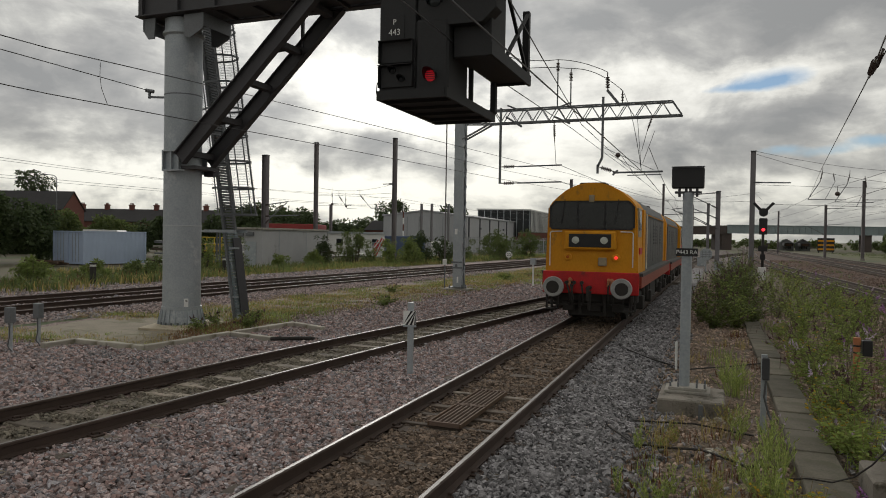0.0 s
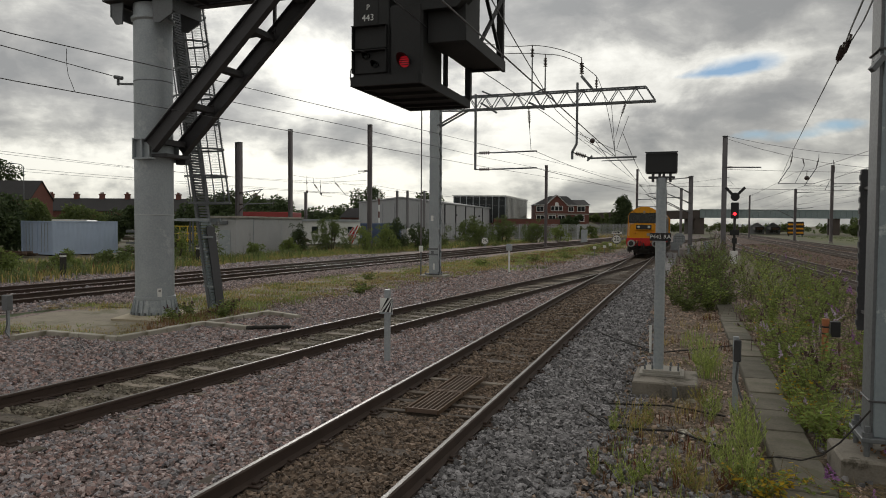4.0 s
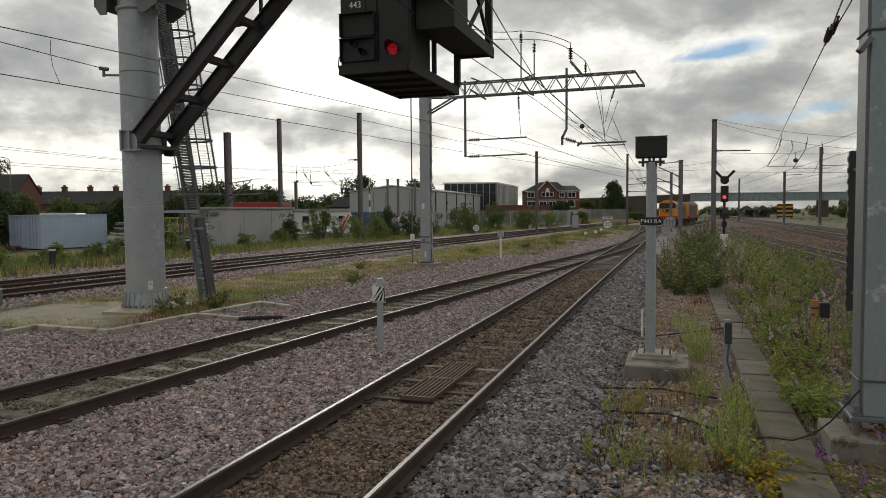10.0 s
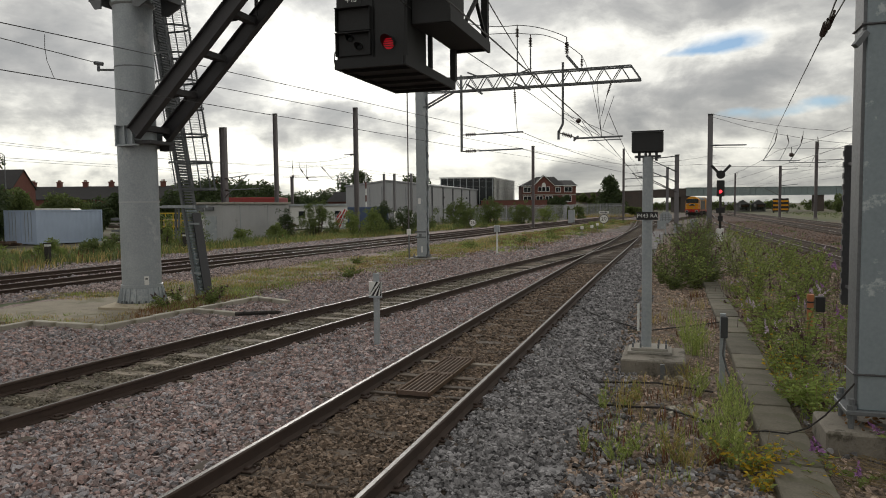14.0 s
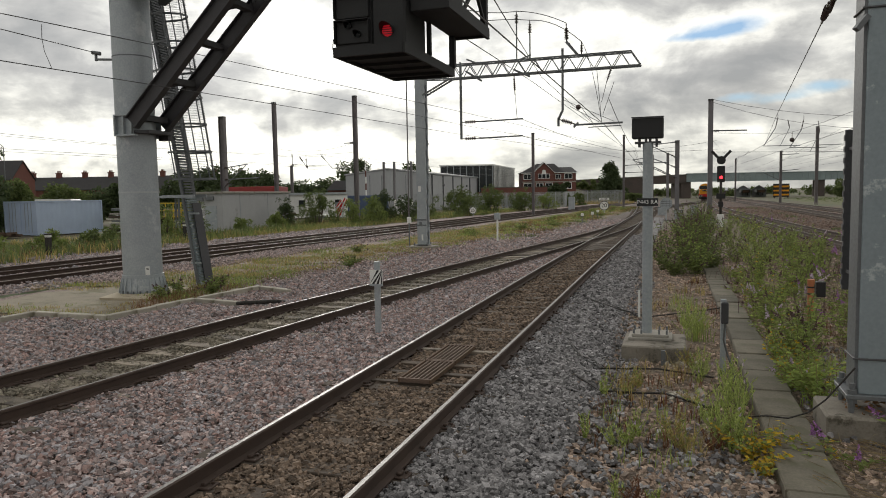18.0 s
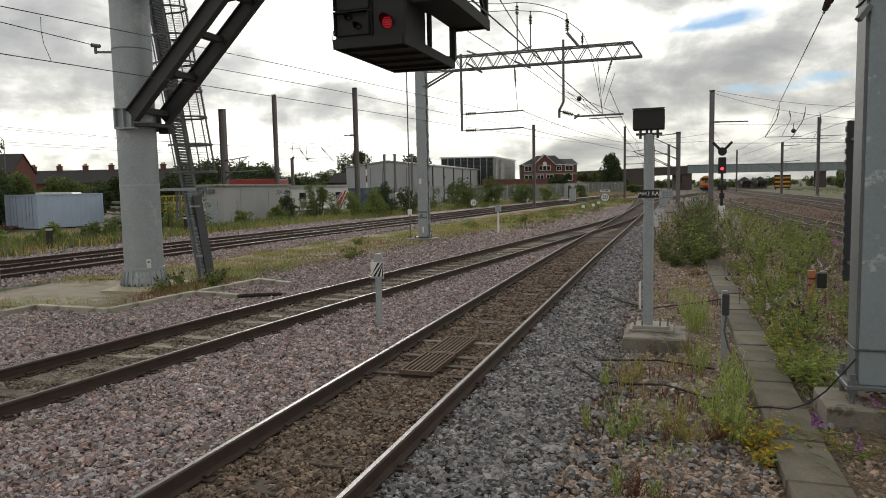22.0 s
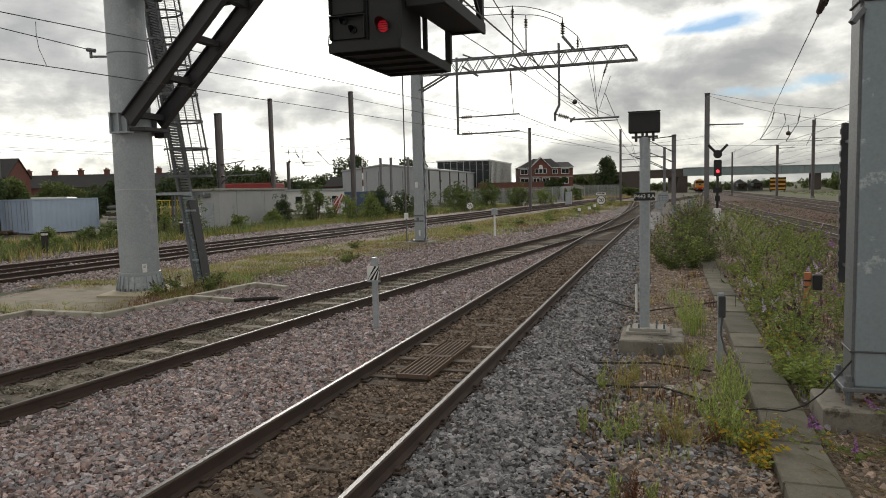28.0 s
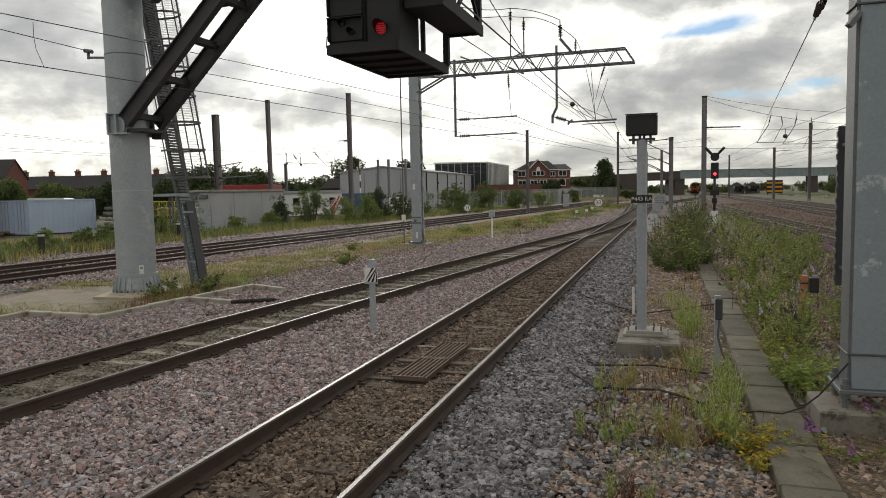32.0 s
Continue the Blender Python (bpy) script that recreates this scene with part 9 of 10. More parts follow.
grass("cess_grass", [(-0.75, 0.2, 7.6, 9.8, 110), (-0.9, 0.7, 6.6, 7.4, 30), (-0.6, 0.8, 9.8, 20, 260)], "dry and green grass in the stony cess", M["dry_grass"], 0.30, 0.010, -0.05, 0.7, 10, 0.08)
grass("cess_weeds", [(-0.8, 0.6, 6.6, 9.6, 260), (-0.1, 0.25, 4.8, 5.6, 60), (-0.5, 0.9, 13.5, 20, 150), (1.5, 4.2, 9.5, 20, 420)], "red-brown low weeds in the cess", M["red_weed"], 0.22, 0.012, -0.05, 0.9, 11, 0.10)
grass("cess_green", [(-0.75, -0.1, 7.4, 9.2, 60), (-0.3, 0.7, 6.4, 8.2, 80), (1.3, 2.4, 8.8, 11.5, 260), (1.3, 4.8, 12, 30, 500)], "thin green grass in the cess", M["leaf_fresh"], 0.28, 0.010, -0.05, 0.6, 12, 0.07)
grass("thicket_stems", [(1.4, 5.0, 14, 30, 900)], "pinkish dead stems among the weeds", M["seedhead"], 0.6, 0.012, -0.05, 1.3, 14, 0.3)
grass("dry_stems", [(1.5, 2.2, 5.8, 7.4, 30), (1.7, 3.6, 8.8, 16, 260), (0.1, 0.7, 6.2, 8.2, 24)], "long dead stems lying near the mast", M["dry"], 0.6, 0.005, -0.03, 1.25, 13, 0.2)


# ---- trees and hedges ----
def crown_leaves(rng, blobs, n, size):
    """Leaves on the outside of many small clumps."""
    b = np.array(blobs)
    wts = b[:, 3] ** 2
    k = rng.choice(len(b), n, p=wts / wts.sum())
    d = unit(rng.normal(size=(n, 3)))
    P = b[k, :3] + d * (b[k, 3] * rng.uniform(0.55, 1.08, n))[:, None]
    D = d + rng.normal(0, 0.7, (n, 3))
    return P, D


def tree(name, x, y, h, w, label, leaf, n=2600, size=0.42, conical=False, z=-0.5, trunk=0.28, cat="tree", bottom=0.25):
    rng = np.random.default_rng(int(abs(x) * 37 + abs(y) * 91 + h * 7))
    t_ = thing(name, pose(x, y, z), label, cat, "trees")
    b_ = B()
    rod(b_, (0, 0, -0.2), (0.1, 0, h * 0.45), h * trunk * 0.09, h * trunk * 0.05, 8)
    rod(b_, (0.1, 0, h * 0.45), (0.0, 0.1, h * 0.85), h * trunk * 0.05, h * trunk * 0.015, 6)
    part("trunk", b_, M["bark"], t_)
    blobs = []
    for k in range(70):
        u = rng.uniform(bottom, 0.95)
        if conical:
            rad = w / 2 * (1.05 - u) / (1.05 - bottom)
        else:
            v = (u - bottom) / (1 - bottom)
            rad = w / 2 * np.sqrt(max(0.05, 1 - (2 * v - 0.85) ** 2 / 1.6))
        a = rng.uniform(0, 2 * np.pi)
        q = rad * np.sqrt(rng.uniform(0.05, 0.9))
        blobs.append((q * np.cos(a), q * np.sin(a), u * h, max(0.25, (0.09 if conical else 0.115) * w * rng.uniform(0.6, 1.3))))
    for k in range(5):
        b_ = B()
        q = blobs[k * 12]
        rod(b_, (0.05, 0, h * rng.uniform(0.25, 0.5)), q[:3], h * trunk * 0.03, h * trunk * 0.01, 5)
        part("limb", b_, M["bark"], t_)
    P, D = crown_leaves(rng, blobs, n, size)
    part("crown", leaves_mesh("crown", P, D, size * rng.uniform(0.7, 1.4, n), size * 0.62, rng), leaf, t_)
    return t_


def hedge(name, pts, h, w, label, leaf, n, size, z=-0.5, cat="hedge"):
    rng = np.random.default_rng(int(abs(pts[0][0]) * 13 + abs(pts[0][1])))
    t_ = thing(name, pose(pts[0][0], pts[0][1], z), label, cat)
    blobs = []
    for (ax, ay), (bx_, by_) in zip(pts[:-1], pts[1:]):
        L_ = math.hypot(bx_ - ax, by_ - ay)
        for k in range(max(10, int(L_ / (w * 0.07)))):
            t = rng.uniform(0, 1)
            blobs.append((ax + (bx_ - ax) * t - pts[0][0] + rng.normal(0, w * 0.2), ay + (by_ - ay) * t - pts[0][1] + rng.normal(0, w * 0.2), h * rng.uniform(0.12, 0.86), h * rng.uniform(0.10, 0.22)))
    P, D = crown_leaves(rng, blobs, n, size)
    P[:, 2] = np.maximum(P[:, 2], 0.05)
    part("foliage", leaves_mesh("foliage", P, D, size * rng.uniform(0.7, 1.4, n), size * 0.6, rng), leaf, t_)
    b_ = B()
    for q in blobs[::18]:
        rod(b_, (q[0], q[1], -0.2), (q[0], q[1], q[2]), 0.05, 0.02, 5)
    part("stem", b_, M["bark"], t_)["kind"] = "stuff"
    return t_


# dark trees and hedge behind the container
tree("broadleaf_tree", -62.5, 43.0, 6.0, 7.5, "dark dense broadleaf tree behind the container", M["leaf_dark"], 6000, 0.34, bottom=0.04)
tree("broadleaf_tree", -67, 38, 6.4, 8, "dark dense broadleaf tree beside the yard", M["leaf_dark"], 6000, 0.34, bottom=0.04)
tree("broadleaf_tree", -174, 140, 19.0, 11, "tall broadleaf tree behind the gabled house", M["leaf_dark"], 4000, 0.7)
hedge("hedge", [(-85, 61), (-81, 63), (-76, 65)], 5.4, 4, "dark overgrown hedge behind the yard", M["leaf_dark"], 12000, 0.40)
hedge("hedge", [(-76, 65), (-70, 66.5), (-66, 68)], 5.2, 4, "olive green hedge behind the container", M["leaf_mid"], 12000, 0.36)
hedge("hedge", [(-66, 68), (-62, 69.5), (-57, 71.5)], 5.0, 4, "dark low hedge behind the yard", M["leaf_dark"], 10000, 0.38)
hedge("hedge", [(-66, 33), (-61, 39), (-58.8, 44), (-58.5, 48)], 6.9, 5, "dark dense trees growing together beside the container", M["leaf_dark"], 24000, 0.36)
hedge("hedge", [(-84, 82), (-72, 92), (-62, 100)], 4.6, 5, "dark overgrown hedge before the houses", M["leaf_dark"], 8000, 0.5)
tree("broadleaf_tree", -83, 108, 7.6, 9, "round broadleaf tree above the red roof", M["leaf_dark"], 4600, 0.5, bottom=0.05)
tree("broadleaf_tree", -75, 107, 7.8, 11, "spreading broadleaf tree above the red roof", M["leaf_dark"], 5600, 0.5, bottom=0.05)
tree("broadleaf_tree", -69, 109, 7.0, 8, "broadleaf tree behind the shed", M["leaf_dark"], 4000, 0.5, bottom=0.05)
for x, y, h, w in ((-95, 150, 6.2, 11), (-88, 152, 5.6, 8), (-80, 150, 6.6, 9)):
    tree("broadleaf_tree", x, y, h, w, "distant dark broadleaf tree", M["leaf_dark"], 3000, 0.65, bottom=0.05)
tree("broadleaf_tree", -65.5, 138, 10.0, 9.5, "tall dark tree beside the warehouse", M["leaf_dark"], 5000, 0.5, bottom=0.05)
tree("broadleaf_tree", -66, 176, 10.6, 10, "distant tree showing over the warehouse roof", M["leaf_dark"], 2400, 0.7)
tree("broadleaf_tree", -63, 205, 10.5, 8, "distant tree beside the office block", M["leaf_dark"], 1800, 0.7)
tree("conifer_tree", -17.5, 205, 9.6, 10.6, "dark bushy conifer by the bridge", M["leaf_dark"], 9000, 0.5, True, z=1.0, bottom=0.03)
hedge("hedge", [(-30, 212), (-24, 214), (-20, 214)], 2.6, 4, "olive hedge behind the bank", M["leaf_mid"], 3000, 0.5, z=3.0)
hedge("hedge", [(-31, 180), (-27, 181)], 2.0, 3, "dark shrubs before the brick house", M["leaf_dark"], 1600, 0.45, z=2.2)
hedge("hedge", [(42, 220), (50, 225), (80, 236)], 4.6, 7, "dense green scrub beside the bridge pier", M["leaf_mid"], 16000, 0.5, z=-0.1)
# scrub along the main line
for x, y, h, w, lf, lb in ((-29.2, 27.0, 1.3, 2.2, "leaf_light", "light green"), (-29.5, 30.5, 1.3, 2.6, "leaf_mid", "green"), (-30.5, 36.5, 2.2, 2.4, "leaf_light", "light green"), (-30.2, 39.0, 2.3, 2.0, "leaf_mid", "green"), (-31.5, 46.5, 1.2, 1.5, "leaf_light", "light green"), (-30.6, 50.0, 1.5, 1.6, "leaf_light", "light green"),
                           (-32.6, 55.0, 2.5, 1.9, "leaf_dark", "dark"), (-29.3, 54.6, 3.1, 3.2, "leaf_mid", "green"), (-26.4, 55.5, 2.0, 3.0, "leaf_light", "light green"), (-25.5, 58.0, 2.2, 2.4, "leaf_light", "light green"), (-26.3, 62.5, 2.8, 3.0, "leaf_dark", "dark"), (-24.3, 63.0, 2.4, 2.8, "leaf_dark", "dark"),
                           (-25.0, 70, 1.6, 3, "leaf_mid", "green"), (-22.0, 76, 2.2, 3.5, "leaf_mid", "green"), (-25.5, 84, 3.4, 4.0, "leaf_mid", "green"), (-22.5, 88, 3.2, 4.0, "leaf_mid", "green"), (-19.5, 94, 3.0, 4.0, "leaf_mid", "green"), (-17.5, 100, 2.2, 3.5, "leaf_light", "light green"), (-28, 22.5, 1.2, 2.0, "leaf_light", "light green"), (-29.0, 18.5, 1.3, 2.6, "leaf_mid", "green")):
    rng = np.random.default_rng(int(abs(x * 100) + y))
    t_ = thing("lineside_bush", pose(x, y, -0.45 if x < -28 else -0.2), lb + " scrubby bush beyond the main line", "shrub", "lineside bushes")
    blobs = [(rng.normal(0, w * 0.26), rng.normal(0, w * 0.26), h * rng.uniform(0.08, 0.85) ** 0.9 * rng.choice([1.0, 1.0, 1.25]), h * rng.uniform(0.03, 0.12)) for k in range(64)]
    blobs = [(q[0] * (1.15 - 0.6 * q[2] / h), q[1] * (1.15 - 0.6 * q[2] / h), q[2], q[3]) for q in blobs]
    P, D = crown_leaves(rng, blobs, int(2600 * max(1.0, w * h / 5.0)), 0.2)
    P[:, 2] = np.maximum(P[:, 2], 0.03)
    D[:, 2] += 0.5
    part("foliage", leaves_mesh("foliage", P, D, 0.17 * rng.uniform(0.6, 1.5, len(P)), 0.062, rng), M[lf], t_)
    b_ = B()
    for q in blobs[::3]:
        rod(b_, (q[0] * 0.3, q[1] * 0.3, -0.2), q[:3], 0.03, 0.012, 5)
    part("stem", b_, M["bark"], t_)["kind"] = "stuff"

# rough weeds over the yard's edge and beyond the running lines
grass("yard_scrub", [(-34, -25, 14, 30, 2600), (-40, -26, 30, 48, 3800), (-46, -30, 48, 66, 2600), (-36, -22, 60, 90, 3000)], "tangled green and brown weeds along the edge of the yard", M["leaf_mid"], 0.8, 0.045, -0.1, 0.8, 31, 0.3)
grass("yard_dry_scrub", [(-36, -25, 14, 34, 3000), (-44, -26, 34, 60, 4200), (-40, -24, 60, 92, 3000)], "dry straw-coloured weeds along the edge of the yard", M["dry_grass"], 0.6, 0.04, -0.1, 0.8, 32, 0.35)
grass("yard_red_scrub", [(-36, -26, 14, 40, 1200), (-42, -28, 40, 70, 1400)], "red-brown docks and dead weeds in the yard", M["red_weed"], 0.7, 0.05, -0.1, 0.6, 33, 0.3)
hedge("hedge", [(-50, 282), (-10, 286), (40, 296), (110, 290)], 3.4, 6, "far line of dull green trees beyond the bridge", M["leaf_mid"], 20000, 0.6, z=-0.2)
hedge("hedge", [(-36, 121), (-29, 124), (-22, 127), (-16, 131)], 2.6, 4, "green scrub behind the palisade fence", M["leaf_mid"], 7000, 0.4, z=-0.3)
hedge("hedge", [(-46, 172), (-30, 175), (-16, 176)], 2.2, 3, "brown-green scrub on the embankment", M["leaf_mid"], 7000, 0.4, z=0.2)
hedge("hedge", [(-31, 184), (-26.5, 185.5)], 2.4, 3, "dark scrub below the brick house", M["leaf_dark"], 2600, 0.45, z=2.4)
grass("embankment_weeds", [(-46, -10, 160, 168, 2600), (-22, -8, 140, 160, 1600), (-40, -22, 122, 160, 2400)], "dry and green weeds at the foot of the embankment", M["dry_grass"], 0.9, 0.09, -0.3, 0.7, 34, 0.5)
grass("track_side_weeds", [(4.4, 5.2, 20, 60, 500), (9.6, 10.2, 40, 110, 160), (26, 40, 90, 220, 4000)], "low weeds between the running lines", M["leaf_mid"], 0.3, 0.05, -0.08, 0.8, 35, 0.3)
hedge("hedge", [(-14, 166), (-7, 170)], 2.2, 3, "green scrub at the end of the embankment", M["leaf_mid"], 3500, 0.4, z=-0.4)
hedge("hedge", [(-14, 175), (-8, 178)], 1.3, 3, "low olive scrub at the end of the embankment", M["leaf_mid"], 2000, 0.4, z=0.6)
grass("slab_grass", [(-17.5, -13.2, 11.0, 12.6, 1500), (-13.5, -11.1, 11.55, 12.3, 500), (-17.5, -14.6, 14.9, 16.4, 700), (-12.6, -11.0, 12.3, 13.4, 260)], "dry grass in the cracks of the slab", M["dry_grass"], 0.11, 0.009, -0.02, 1.2, 36, 0.10)
grass("slab_moss", [(-17.3, -13.2, 11.0, 12.4, 900), (-13.2, -11.2, 11.6, 12.1, 200), (-13.6, -13.2, 12.2, 12.9, 40), (-17.0, -13.4, 15.6, 16.8, 800)], "low green weeds along the edges of the slab", M["leaf_fresh"], 0.10, 0.009, -0.02, 1.1, 37, 0.12)

# low weeds close beside the trough lids
for i in range(16):
    y = 8.6 + i * 0.85
    x = 1.29 + 0.012 * (y - 8) + (0.10 if i % 2 else 0.30)
    shrub("trough_weed", x, y, 0.30 + 0.12 * ((i * 7) % 4), 0.26 + 0.06 * (i % 3), 9, "low yellow-green weed beside the trough lids", M["leaf_fresh"], 0.07, 0.024, 24, M["pale_flower"] if i % 4 == 1 else M["seedhead"], 0.25, M["leaf_yellow"] if i % 3 == 0 else M["leaf_light"], 0.08 if i % 3 == 0 else 0.4, "weeds by the trough", arch=0.35, flower_len=0.09)
for i in range(12):
    y = 12.5 + i * 1.7
    x = 2.6 + 0.9 * ((i * 5) % 4) * 0.5 + 0.05 * i
    shrub("tall_weed", x, y, 0.75 + 0.12 * (i % 4), 0.4, 18, "airy light green weed with a few pale flowers", M["leaf_fresh"], 0.09, 0.026, 26, M["pale_flower"] if i % 2 else M["seedhead"], 0.10, M["leaf_light"], 0.4, "lineside weeds", arch=0.3, flower_len=0.14, flower_r=0.026)
# patchy verge between the tracks farther on
verge = smooth_line([36, 48, 60, 80, 115], [-10.6, -9.9, -9.3, -8.3, -7.6])
grass("verge_green", along(verge, -2.2, 2.0, 36, 112, 80), "patchy yellow-green grass on the verge between the tracks", M["leaf_fresh"], 0.24, 0.02, 0.0, 0.9, 51, 0.4, 60)
grass("verge_dry", along(verge, -2.4, 2.0, 36, 112, 90), "straw-coloured grass on the verge between the tracks", M["dry_grass"], 0.20, 0.02, 0.0, 0.9, 52, 0.45, 60)
grass("verge_brown", along(verge, -1.6, 2.4, 40, 112, 60), "brown docks on the verge between the tracks", M["brown_weed"], 0.28, 0.022, 0.0, 0.8, 53, 0.35, 50)
for i in range(12):
    y = 40 + i * 5.6
    shrub("verge_weed", float(verge(y)) + (-1.1, 0.5, 1.4, -0.2)[i % 4], y, 0.45 + 0.1 * (i % 3), 0.7, 18, "low green weed on the verge between the tracks", M["leaf_mid"] if i % 2 else M["leaf_light"], 0.13, 0.06, 26, None, 0, M["leaf_fresh"], 0.3, "verge weeds", z=0.0)
# leafy weeds at the foot of the ladder and in the grass strip
for i, (x, y, h, sp, n) in enumerate(((-11.45, 15.6, 0.45, 0.35, 16), (-11.2, 15.2, 0.38, 0.3, 14), (-11.75, 16.2, 0.5, 0.35, 14), (-12.3, 15.2, 0.4, 0.3, 12), (-10.9, 23.0, 0.4, 0.5, 16), (-10.6, 22.0, 0.35, 0.45, 14), (-12.9, 27.5, 0.4, 0.6, 18), (-12.0, 14.3, 0.35, 0.3, 12))):
    shrub("strip_weed", x, y, h, sp, n, "low leafy green weed in the grass between the tracks", M["leaf_light"], 0.09, 0.035, 24, M["seedhead"], 0.3, M["leaf_mid"], 0.5, "weeds between the tracks", z=0.0, flower_len=0.08)

# ---- loose ballast stones where the camera is near ----
def stones(name, boxes, label, material, seed, z=-0.03, keep=None, lie=0.45):
    """Broken, flat-sided stones over boxes of (x0, x1, y0, y1, per square metre, size)."""
    rng = np.random.default_rng(seed)
    V = np.array([(-1, -1, -1), (1, -1, -1), (1, 1, -1), (-1, 1, -1), (-1, -1, 1), (1, -1, 1), (1, 1, 1), (-1, 1, 1)], float)
    F = np.array([(0, 2, 1), (0, 3, 2), (4, 5, 6), (4, 6, 7), (0, 1, 5), (0, 5, 4), (1, 2, 6), (1, 6, 5), (2, 3, 7), (2, 7, 6), (3, 0, 4), (3, 4, 7)])
    P, S = [], []
    for x0, x1, y0, y1, per, size in boxes:
        n = int((x1 - x0) * (y1 - y0) * per)
        P.append(np.stack([rng.uniform(x0, x1, n), rng.uniform(y0, y1, n), np.full(n, z)], 1))
        S.append(size * rng.lognormal(0, 0.26, n))
    P, S = np.concatenate(P), np.concatenate(S)
    if keep is not None:
        k = keep(P)
        P, S = P[k], S[k]
    n = len(P)
    P[:, 2] += fall(P[:, 0], P[:, 1]) + rng.uniform(-0.016, 0.020, n) + rough_noise(P[:, 0], P[:, 1], 0.02, 0.7)
    # blocks with pulled-in, uneven corners
    shape = V[None] * np.stack([rng.uniform(0.42, 0.62, n), rng.uniform(0.30, 0.48, n), rng.uniform(0.16, 0.30, n)], 1)[:, None]
    shape *= rng.uniform(0.55, 1.12, (n, 8, 1))
    shape += rng.normal(0, 0.06, (n, 8, 3))
    shape[:, 4:, :2] *= rng.uniform(0.45, 0.95, (n, 1, 2))
    turn, tip, roll = rng.uniform(0, 2 * np.pi, n), rng.normal(0, lie, n), rng.normal(0, lie, n)
    for axis, a in ((0, tip), (1, roll), (2, turn)):
        i, j = ((1, 2), (2, 0), (0, 1))[axis]
        c_, s_ = np.cos(a)[:, None], np.sin(a)[:, None]
        u, v = shape[:, :, i].copy(), shape[:, :, j].copy()
        shape[:, :, i], shape[:, :, j] = u * c_ - v * s_, u * s_ + v * c_
    verts = shape * S[:, None, None] + P[:, None]
    faces = (np.arange(n)[:, None, None] * 8 + F[None]).reshape(-1, 3)
    ob = part(name, mesh_np(name, verts.reshape(-1, 3), faces), material)
    return tagged(ob, label, "ballast", kind="stuff")


def off_rails(P):
    """Keeps stones clear of the rails of both near tracks."""
    ok = np.ones(len(P), bool)
    for line in (const(NEAR_X), left_line):
        d = np.abs(P[:, 0] - line(P[:, 1]))
        ok &= np.abs(d - HALF) > 0.085
    return ok


def between(P):
    return off_rails(P) & (np.abs(P[:, 0] - NEAR_X) > HALF) & (np.abs(P[:, 0] - left_line(P[:, 1])) > HALF) & (P[:, 0] < NEAR_X)


def in_left(P):
    return off_rails(P) & (np.abs(P[:, 0] - left_line(P[:, 1])) < HALF)


clear_of_slab = lambda P: between(P) & ~((P[:, 0] < -10.95) & (P[:, 1] > 11.4) & (P[:, 1] < 16.5))
BEDS = [(-6.9, -3.9, 3.6, 9, 1.0, 0.052), (-6.9, -3.9, 9, 13, 0.9, 0.054), (-6.2, -3.9, 13, 20, 0.65, 0.06), (-5.6, -3.9, 20, 40, 0.3, 0.075), (-9.6, -6.9, 5, 12, 0.85, 0.055), (-17.0, -9.6, 5, 12, 0.65, 0.06), (-10.95, -6.2, 12, 20, 0.55, 0.062), (-9.6, -5.2, 20, 34, 0.27, 0.075), (-12.3, -10.9, 16.6, 34, 0.2, 0.07), (-11.0, -9.6, 20, 40, 0.22, 0.075), (-9.6, -4.2, 34, 50, 0.12, 0.10), (-8.0, -3.9, 50, 66, 0.06, 0.13)]
for nm, lb, mt, seed, share in (("pink_ballast", "loose pinkish grey ballast stones", "stone_pink", 21, 440), ("red_ballast", "loose red-brown ballast stones", "stone_red", 26, 220), ("slate_ballast", "loose slate grey ballast stones", "stone_slate", 27, 300)):
    stones(nm, [(*q[:4], q[4] * share, q[5]) for q in BEDS], lb, M[mt], seed, -0.022, clear_of_slab)
stones("dirty_ballast", [(-3.8, -2.4, 3.6, 12, 1080, 0.050), (-3.8, -2.4, 12, 30, 340, 0.064)], "oil-stained brown ballast stones between the rails", M["stone_dirty"], 22, -0.018, lambda P: off_rails(P) & ~((np.abs(P[:, 0] + 3.16) < 0.24) & (np.abs(P[:, 1] - 9.4) < 1.1)), 0.3)
stones("dirty_ballast_left", [(-11.6, -6.2, 3, 12, 560, 0.052), (-7.8, -5.2, 12, 26, 300, 0.062)], "oil-stained ballast stones between the rails of the joining track", M["stone_mossy"], 23, -0.032, in_left, 0.35)
stones("grey_ballast", [(-2.28, -0.95, 3.6, 12, 840, 0.055), (-2.28, -1.0, 12, 24, 480, 0.064), (-2.28, -1.05, 24, 42, 170, 0.085), (-0.95, -0.5, 3.6, 12, 240, 0.052), (-0.5, 0.75, 3.6, 7, 150, 0.05), (-0.5, 0.4, 7, 9, 50, 0.05), (-1.0, -0.5, 12, 20, 120, 0.06), (-11.6, -9.6, 10.3, 10.9, 200, 0.055), (1.4, 3.2, 7.5, 12, 110, 0.05)], "fresh grey ballast stones beside the rail", M["stone_grey"], 24, -0.010, off_rails)
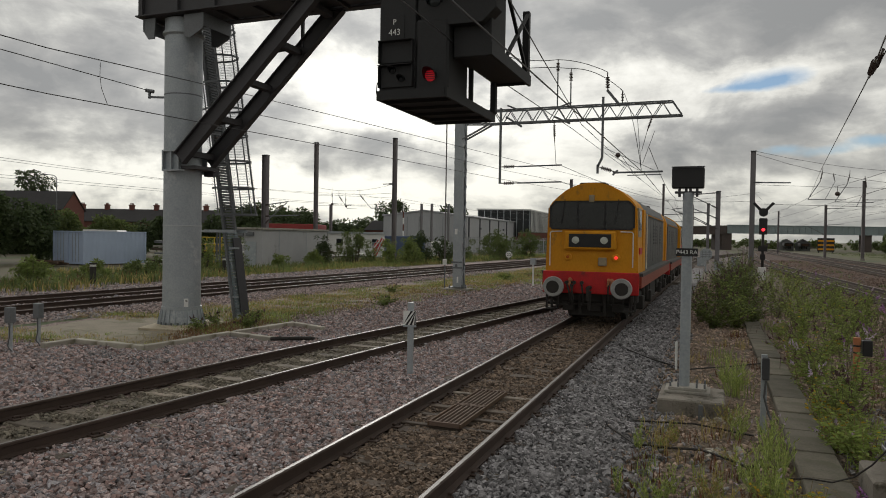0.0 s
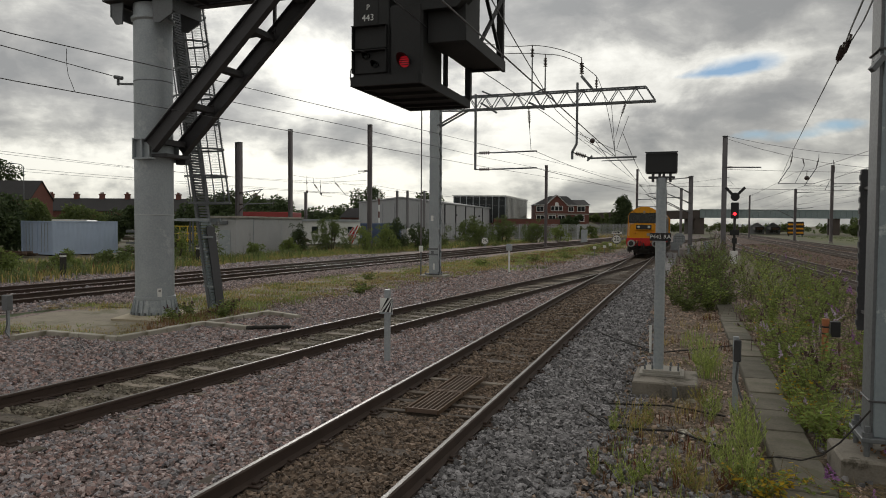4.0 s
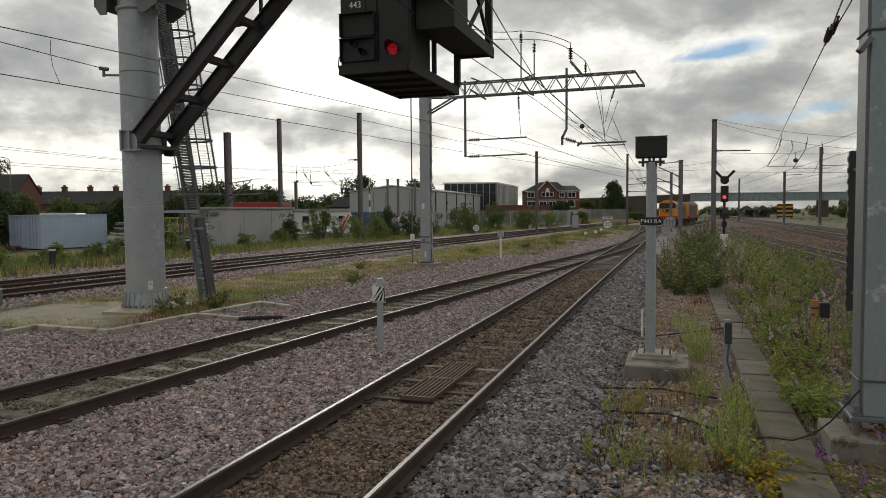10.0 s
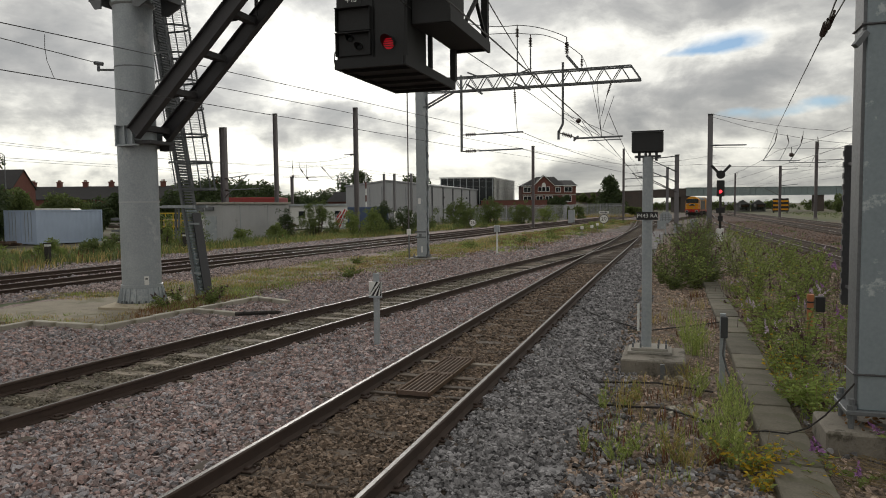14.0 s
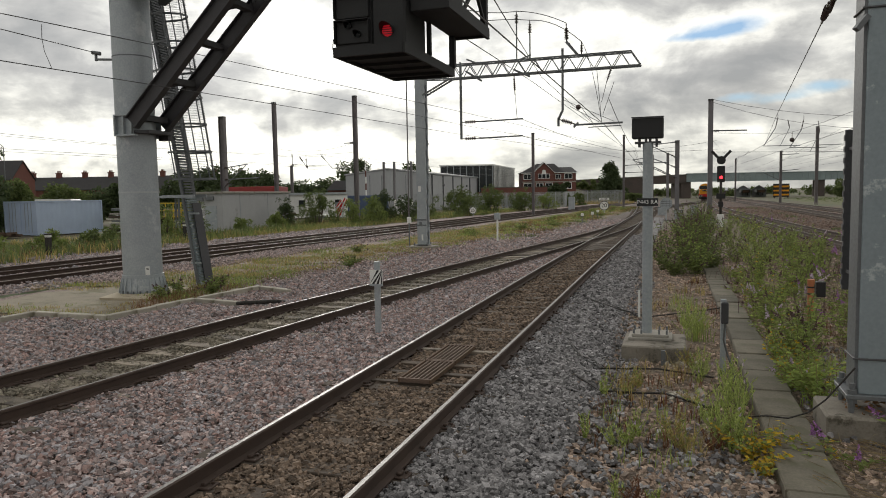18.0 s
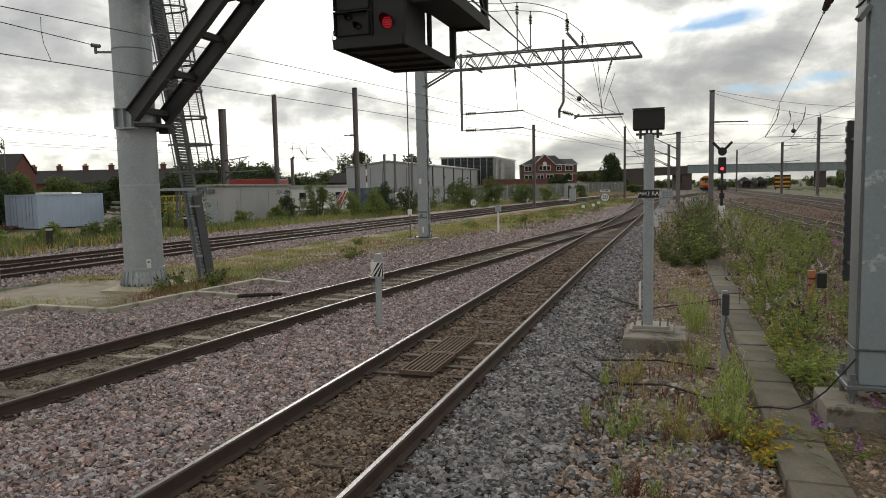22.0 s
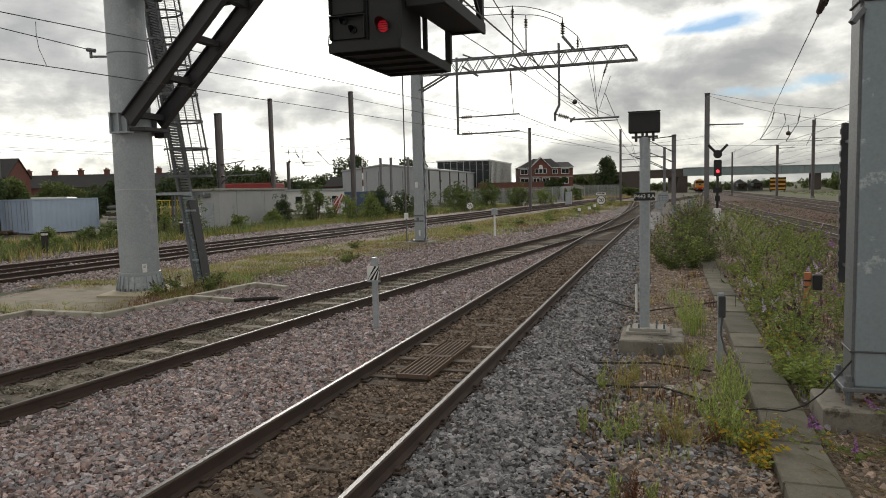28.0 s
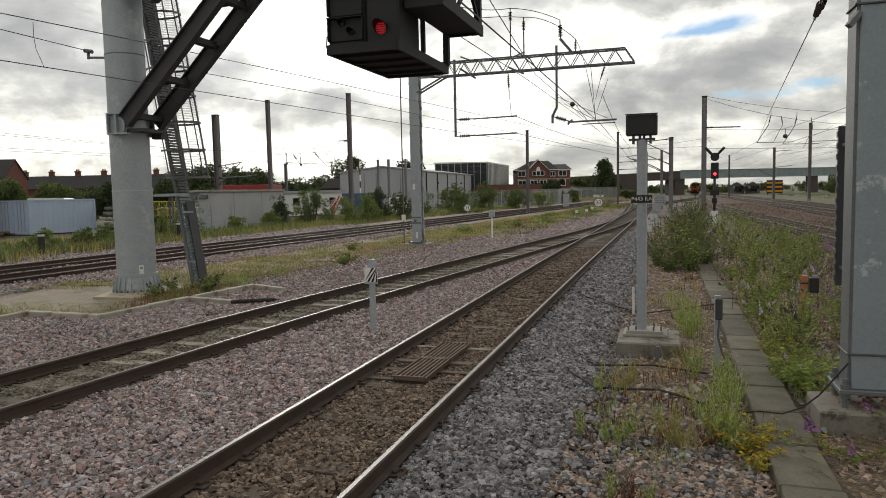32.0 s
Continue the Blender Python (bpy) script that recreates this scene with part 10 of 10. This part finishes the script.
stones("cess_stones", [(-1.6, -1.0, 3.6, 14, 130, 0.054), (-1.0, 0.82, 3.6, 6.7, 680, 0.055), (-1.0, 0.82, 6.7, 9, 340, 0.046), (-0.95, 0.85, 9, 20, 300, 0.048), (1.4, 3.4, 4.5, 12, 200, 0.048), (1.4, 5.2, 12, 20, 220, 0.055), (1.6, 5.4, 20, 28, 130, 0.065), (-0.95, 1.3, 20, 32, 150, 0.065), (-0.95, 1.5, 32, 48, 60, 0.08)], "mixed brown stones in the cess", M["stone_cess"], 25, -0.040,
       lambda P: ~((np.abs(P[:, 0] + 0.28) < 0.5) & (np.abs(P[:, 1] - 11.08) < 0.6)) & ~((np.abs(P[:, 0] - 1.95) < 0.55) & (np.abs(P[:, 1] - 8.15) < 0.54)), 0.3)
stones("broken_concrete", [(-0.02, 0.36, 8.5, 8.95, 130, 0.085), (0.3, 0.8, 6.2, 6.6, 30, 0.06), (-0.2, 0.5, 10.2, 10.6, 60, 0.07)], "flakes of pale broken concrete in the cess", M["kerb"], 29, -0.02, None, 0.25)
def off_main(P):
    """Keeps stones clear of the rails of the main line."""
    d = P[:, 0] - main_line(P[:, 1])
    ok = (d < 2.6) & (d > -8.2) & (np.abs(d) > HALF) & (np.abs(d + 2.85) > HALF)
    for line in (main_line, outer_line):
        ok &= np.abs(np.abs(P[:, 0] - line(P[:, 1])) - HALF) > 0.1
    return ok


for nm, lb, mt, seed, share in (("main_pink_ballast", "pinkish grey ballast stones of the main line", "stone_pink", 61, 38), ("main_slate_ballast", "slate grey ballast stones of the main line", "stone_slate", 62, 26)):
    stones(nm, [(x0 - 6.5, x1 + 1.5, y0, y1, n * share / 30, sz) for x0, x1, y0, y1, n, sz in ((-26, -16, 8, 20, 40, 0.075), (-23, -14, 20, 32, 36, 0.08), (-19, -10, 32, 50, 24, 0.095))], lb, M[mt], seed, -0.015, off_main, 0.4)
def off_running(P):
    """Keeps stones clear of the rails of the running lines."""
    ok = np.ones(len(P), bool)
    for line in right_lines:
        ok &= np.abs(np.abs(P[:, 0] - line(P[:, 1])) - HALF) > 0.1
    return ok


stones("running_line_ballast", [(5.0, 10.5, 18, 36, 40, 0.08), (4.8, 14.5, 36, 60, 22, 0.09), (5.0, 19.5, 60, 110, 9, 0.11)], "rusty brown ballast stones of the running lines", M["stone_rust"], 63, -0.05, off_running, 0.3)
rng_ = np.random.default_rng(78)
n_ = 70
heap_p = np.stack([rng_.uniform(1.62, 2.2, n_), rng_.uniform(7.68, 8.2, n_), rng_.uniform(0.21, 0.27, n_)], 1)
heap_d = np.stack([rng_.normal(size=n_), rng_.normal(size=n_), rng_.normal(0, 0.25, n_)], 1)
tagged(part("dead_leaves", leaves_mesh("dead_leaves", heap_p, heap_d, rng_.uniform(0.03, 0.08, n_), 0.03, rng_), M["brown_weed"]), "dead brown leaves caught under the base plate of the mast", "leaves", kind="stuff")
b_ = B()
box(b_, -0.03, 0.03, -0.02, 0.02, -0.1, 0.16, 0.004)
single("steel_stub", b_, M["galv_dark"], pose(-0.14, 10.44, 0), "short dark steel stub before the concrete footing", "stub")
stones("main_side_ballast", [(-17.7, -15.4, 16.5, 40, 130, 0.065), (-11.6, -10.6, 17.5, 34, 160, 0.062)], "loose pinkish ballast stones beside the grass strip", M["stone_pink"], 28, 0.0)


# ---- what moves ----
# seconds, and where the trailing buffers are along the line
TRAIN = [(0, 18.7), (0.5, 23.1), (1, 27.6), (1.5, 32.2), (2, 36.9), (2.5, 41.6), (3, 46.4), (3.5, 51.0), (5.5, 69.0), (6, 73.4), (7, 82.1), (8, 90.7), (9, 99.3), (10, 107.9),
         (11, 116.5), (12, 125.1), (13, 133.6), (14, 142.0), (14.5, 146.1), (16.5, 162.2), (17, 166.0), (18, 173.2), (19, 179.9), (20, 185.8), (22, 196.0), (25, 209.5), (28, 223.2), (30, 233.2), (32, 244.5)]


def motions():
    at = smooth_line([t for t, s in TRAIN], [s for t, s in TRAIN])

    def on_line(s):
        """The pose of a vehicle whose near buffers stand at s on the line."""
        a, b = s + 3.5, s + 10.7
        xa, xb = float(near_line(a)), float(near_line(b))
        d = Vector((xb - xa, b - a, 0))
        p = Vector((xa, a, 0)) - d.normalized() * 3.5
        return Matrix.Translation((p.x, p.y, RAIL + float(fall(p.x, p.y + 4)))) @ Matrix.Rotation(-math.atan2(d.x, d.y), 4, "Z")

    times = [k * 0.25 for k in range(int(SECONDS / 0.25) + 1)]
    turn = Matrix.Translation((0, LEN, 0)) @ Matrix.Rotation(math.pi, 4, "Z")
    walk(loco_a, [(t, on_line(float(at(t)))) for t in times])
    walk(loco_b, [(t, on_line(float(at(t)) + LEN + 0.05) @ turn) for t in times])
    # wheels roll
    step = 2 / FPS
    spins = [k * step for k in range(int(SECONDS / step) + 1)]
    for lo, sign in ((loco_a, -1), (loco_b, 1)):
        for w in [o for o in lo.children if o.name.startswith("wheelset")]:
            place = w.matrix_basis.translation.copy()
            walk(w, [(t, Matrix.Translation(place) @ Matrix.Rotation(sign * (float(at(t)) - 18.7) / 0.545, 4, "X")) for t in spins])


motions()
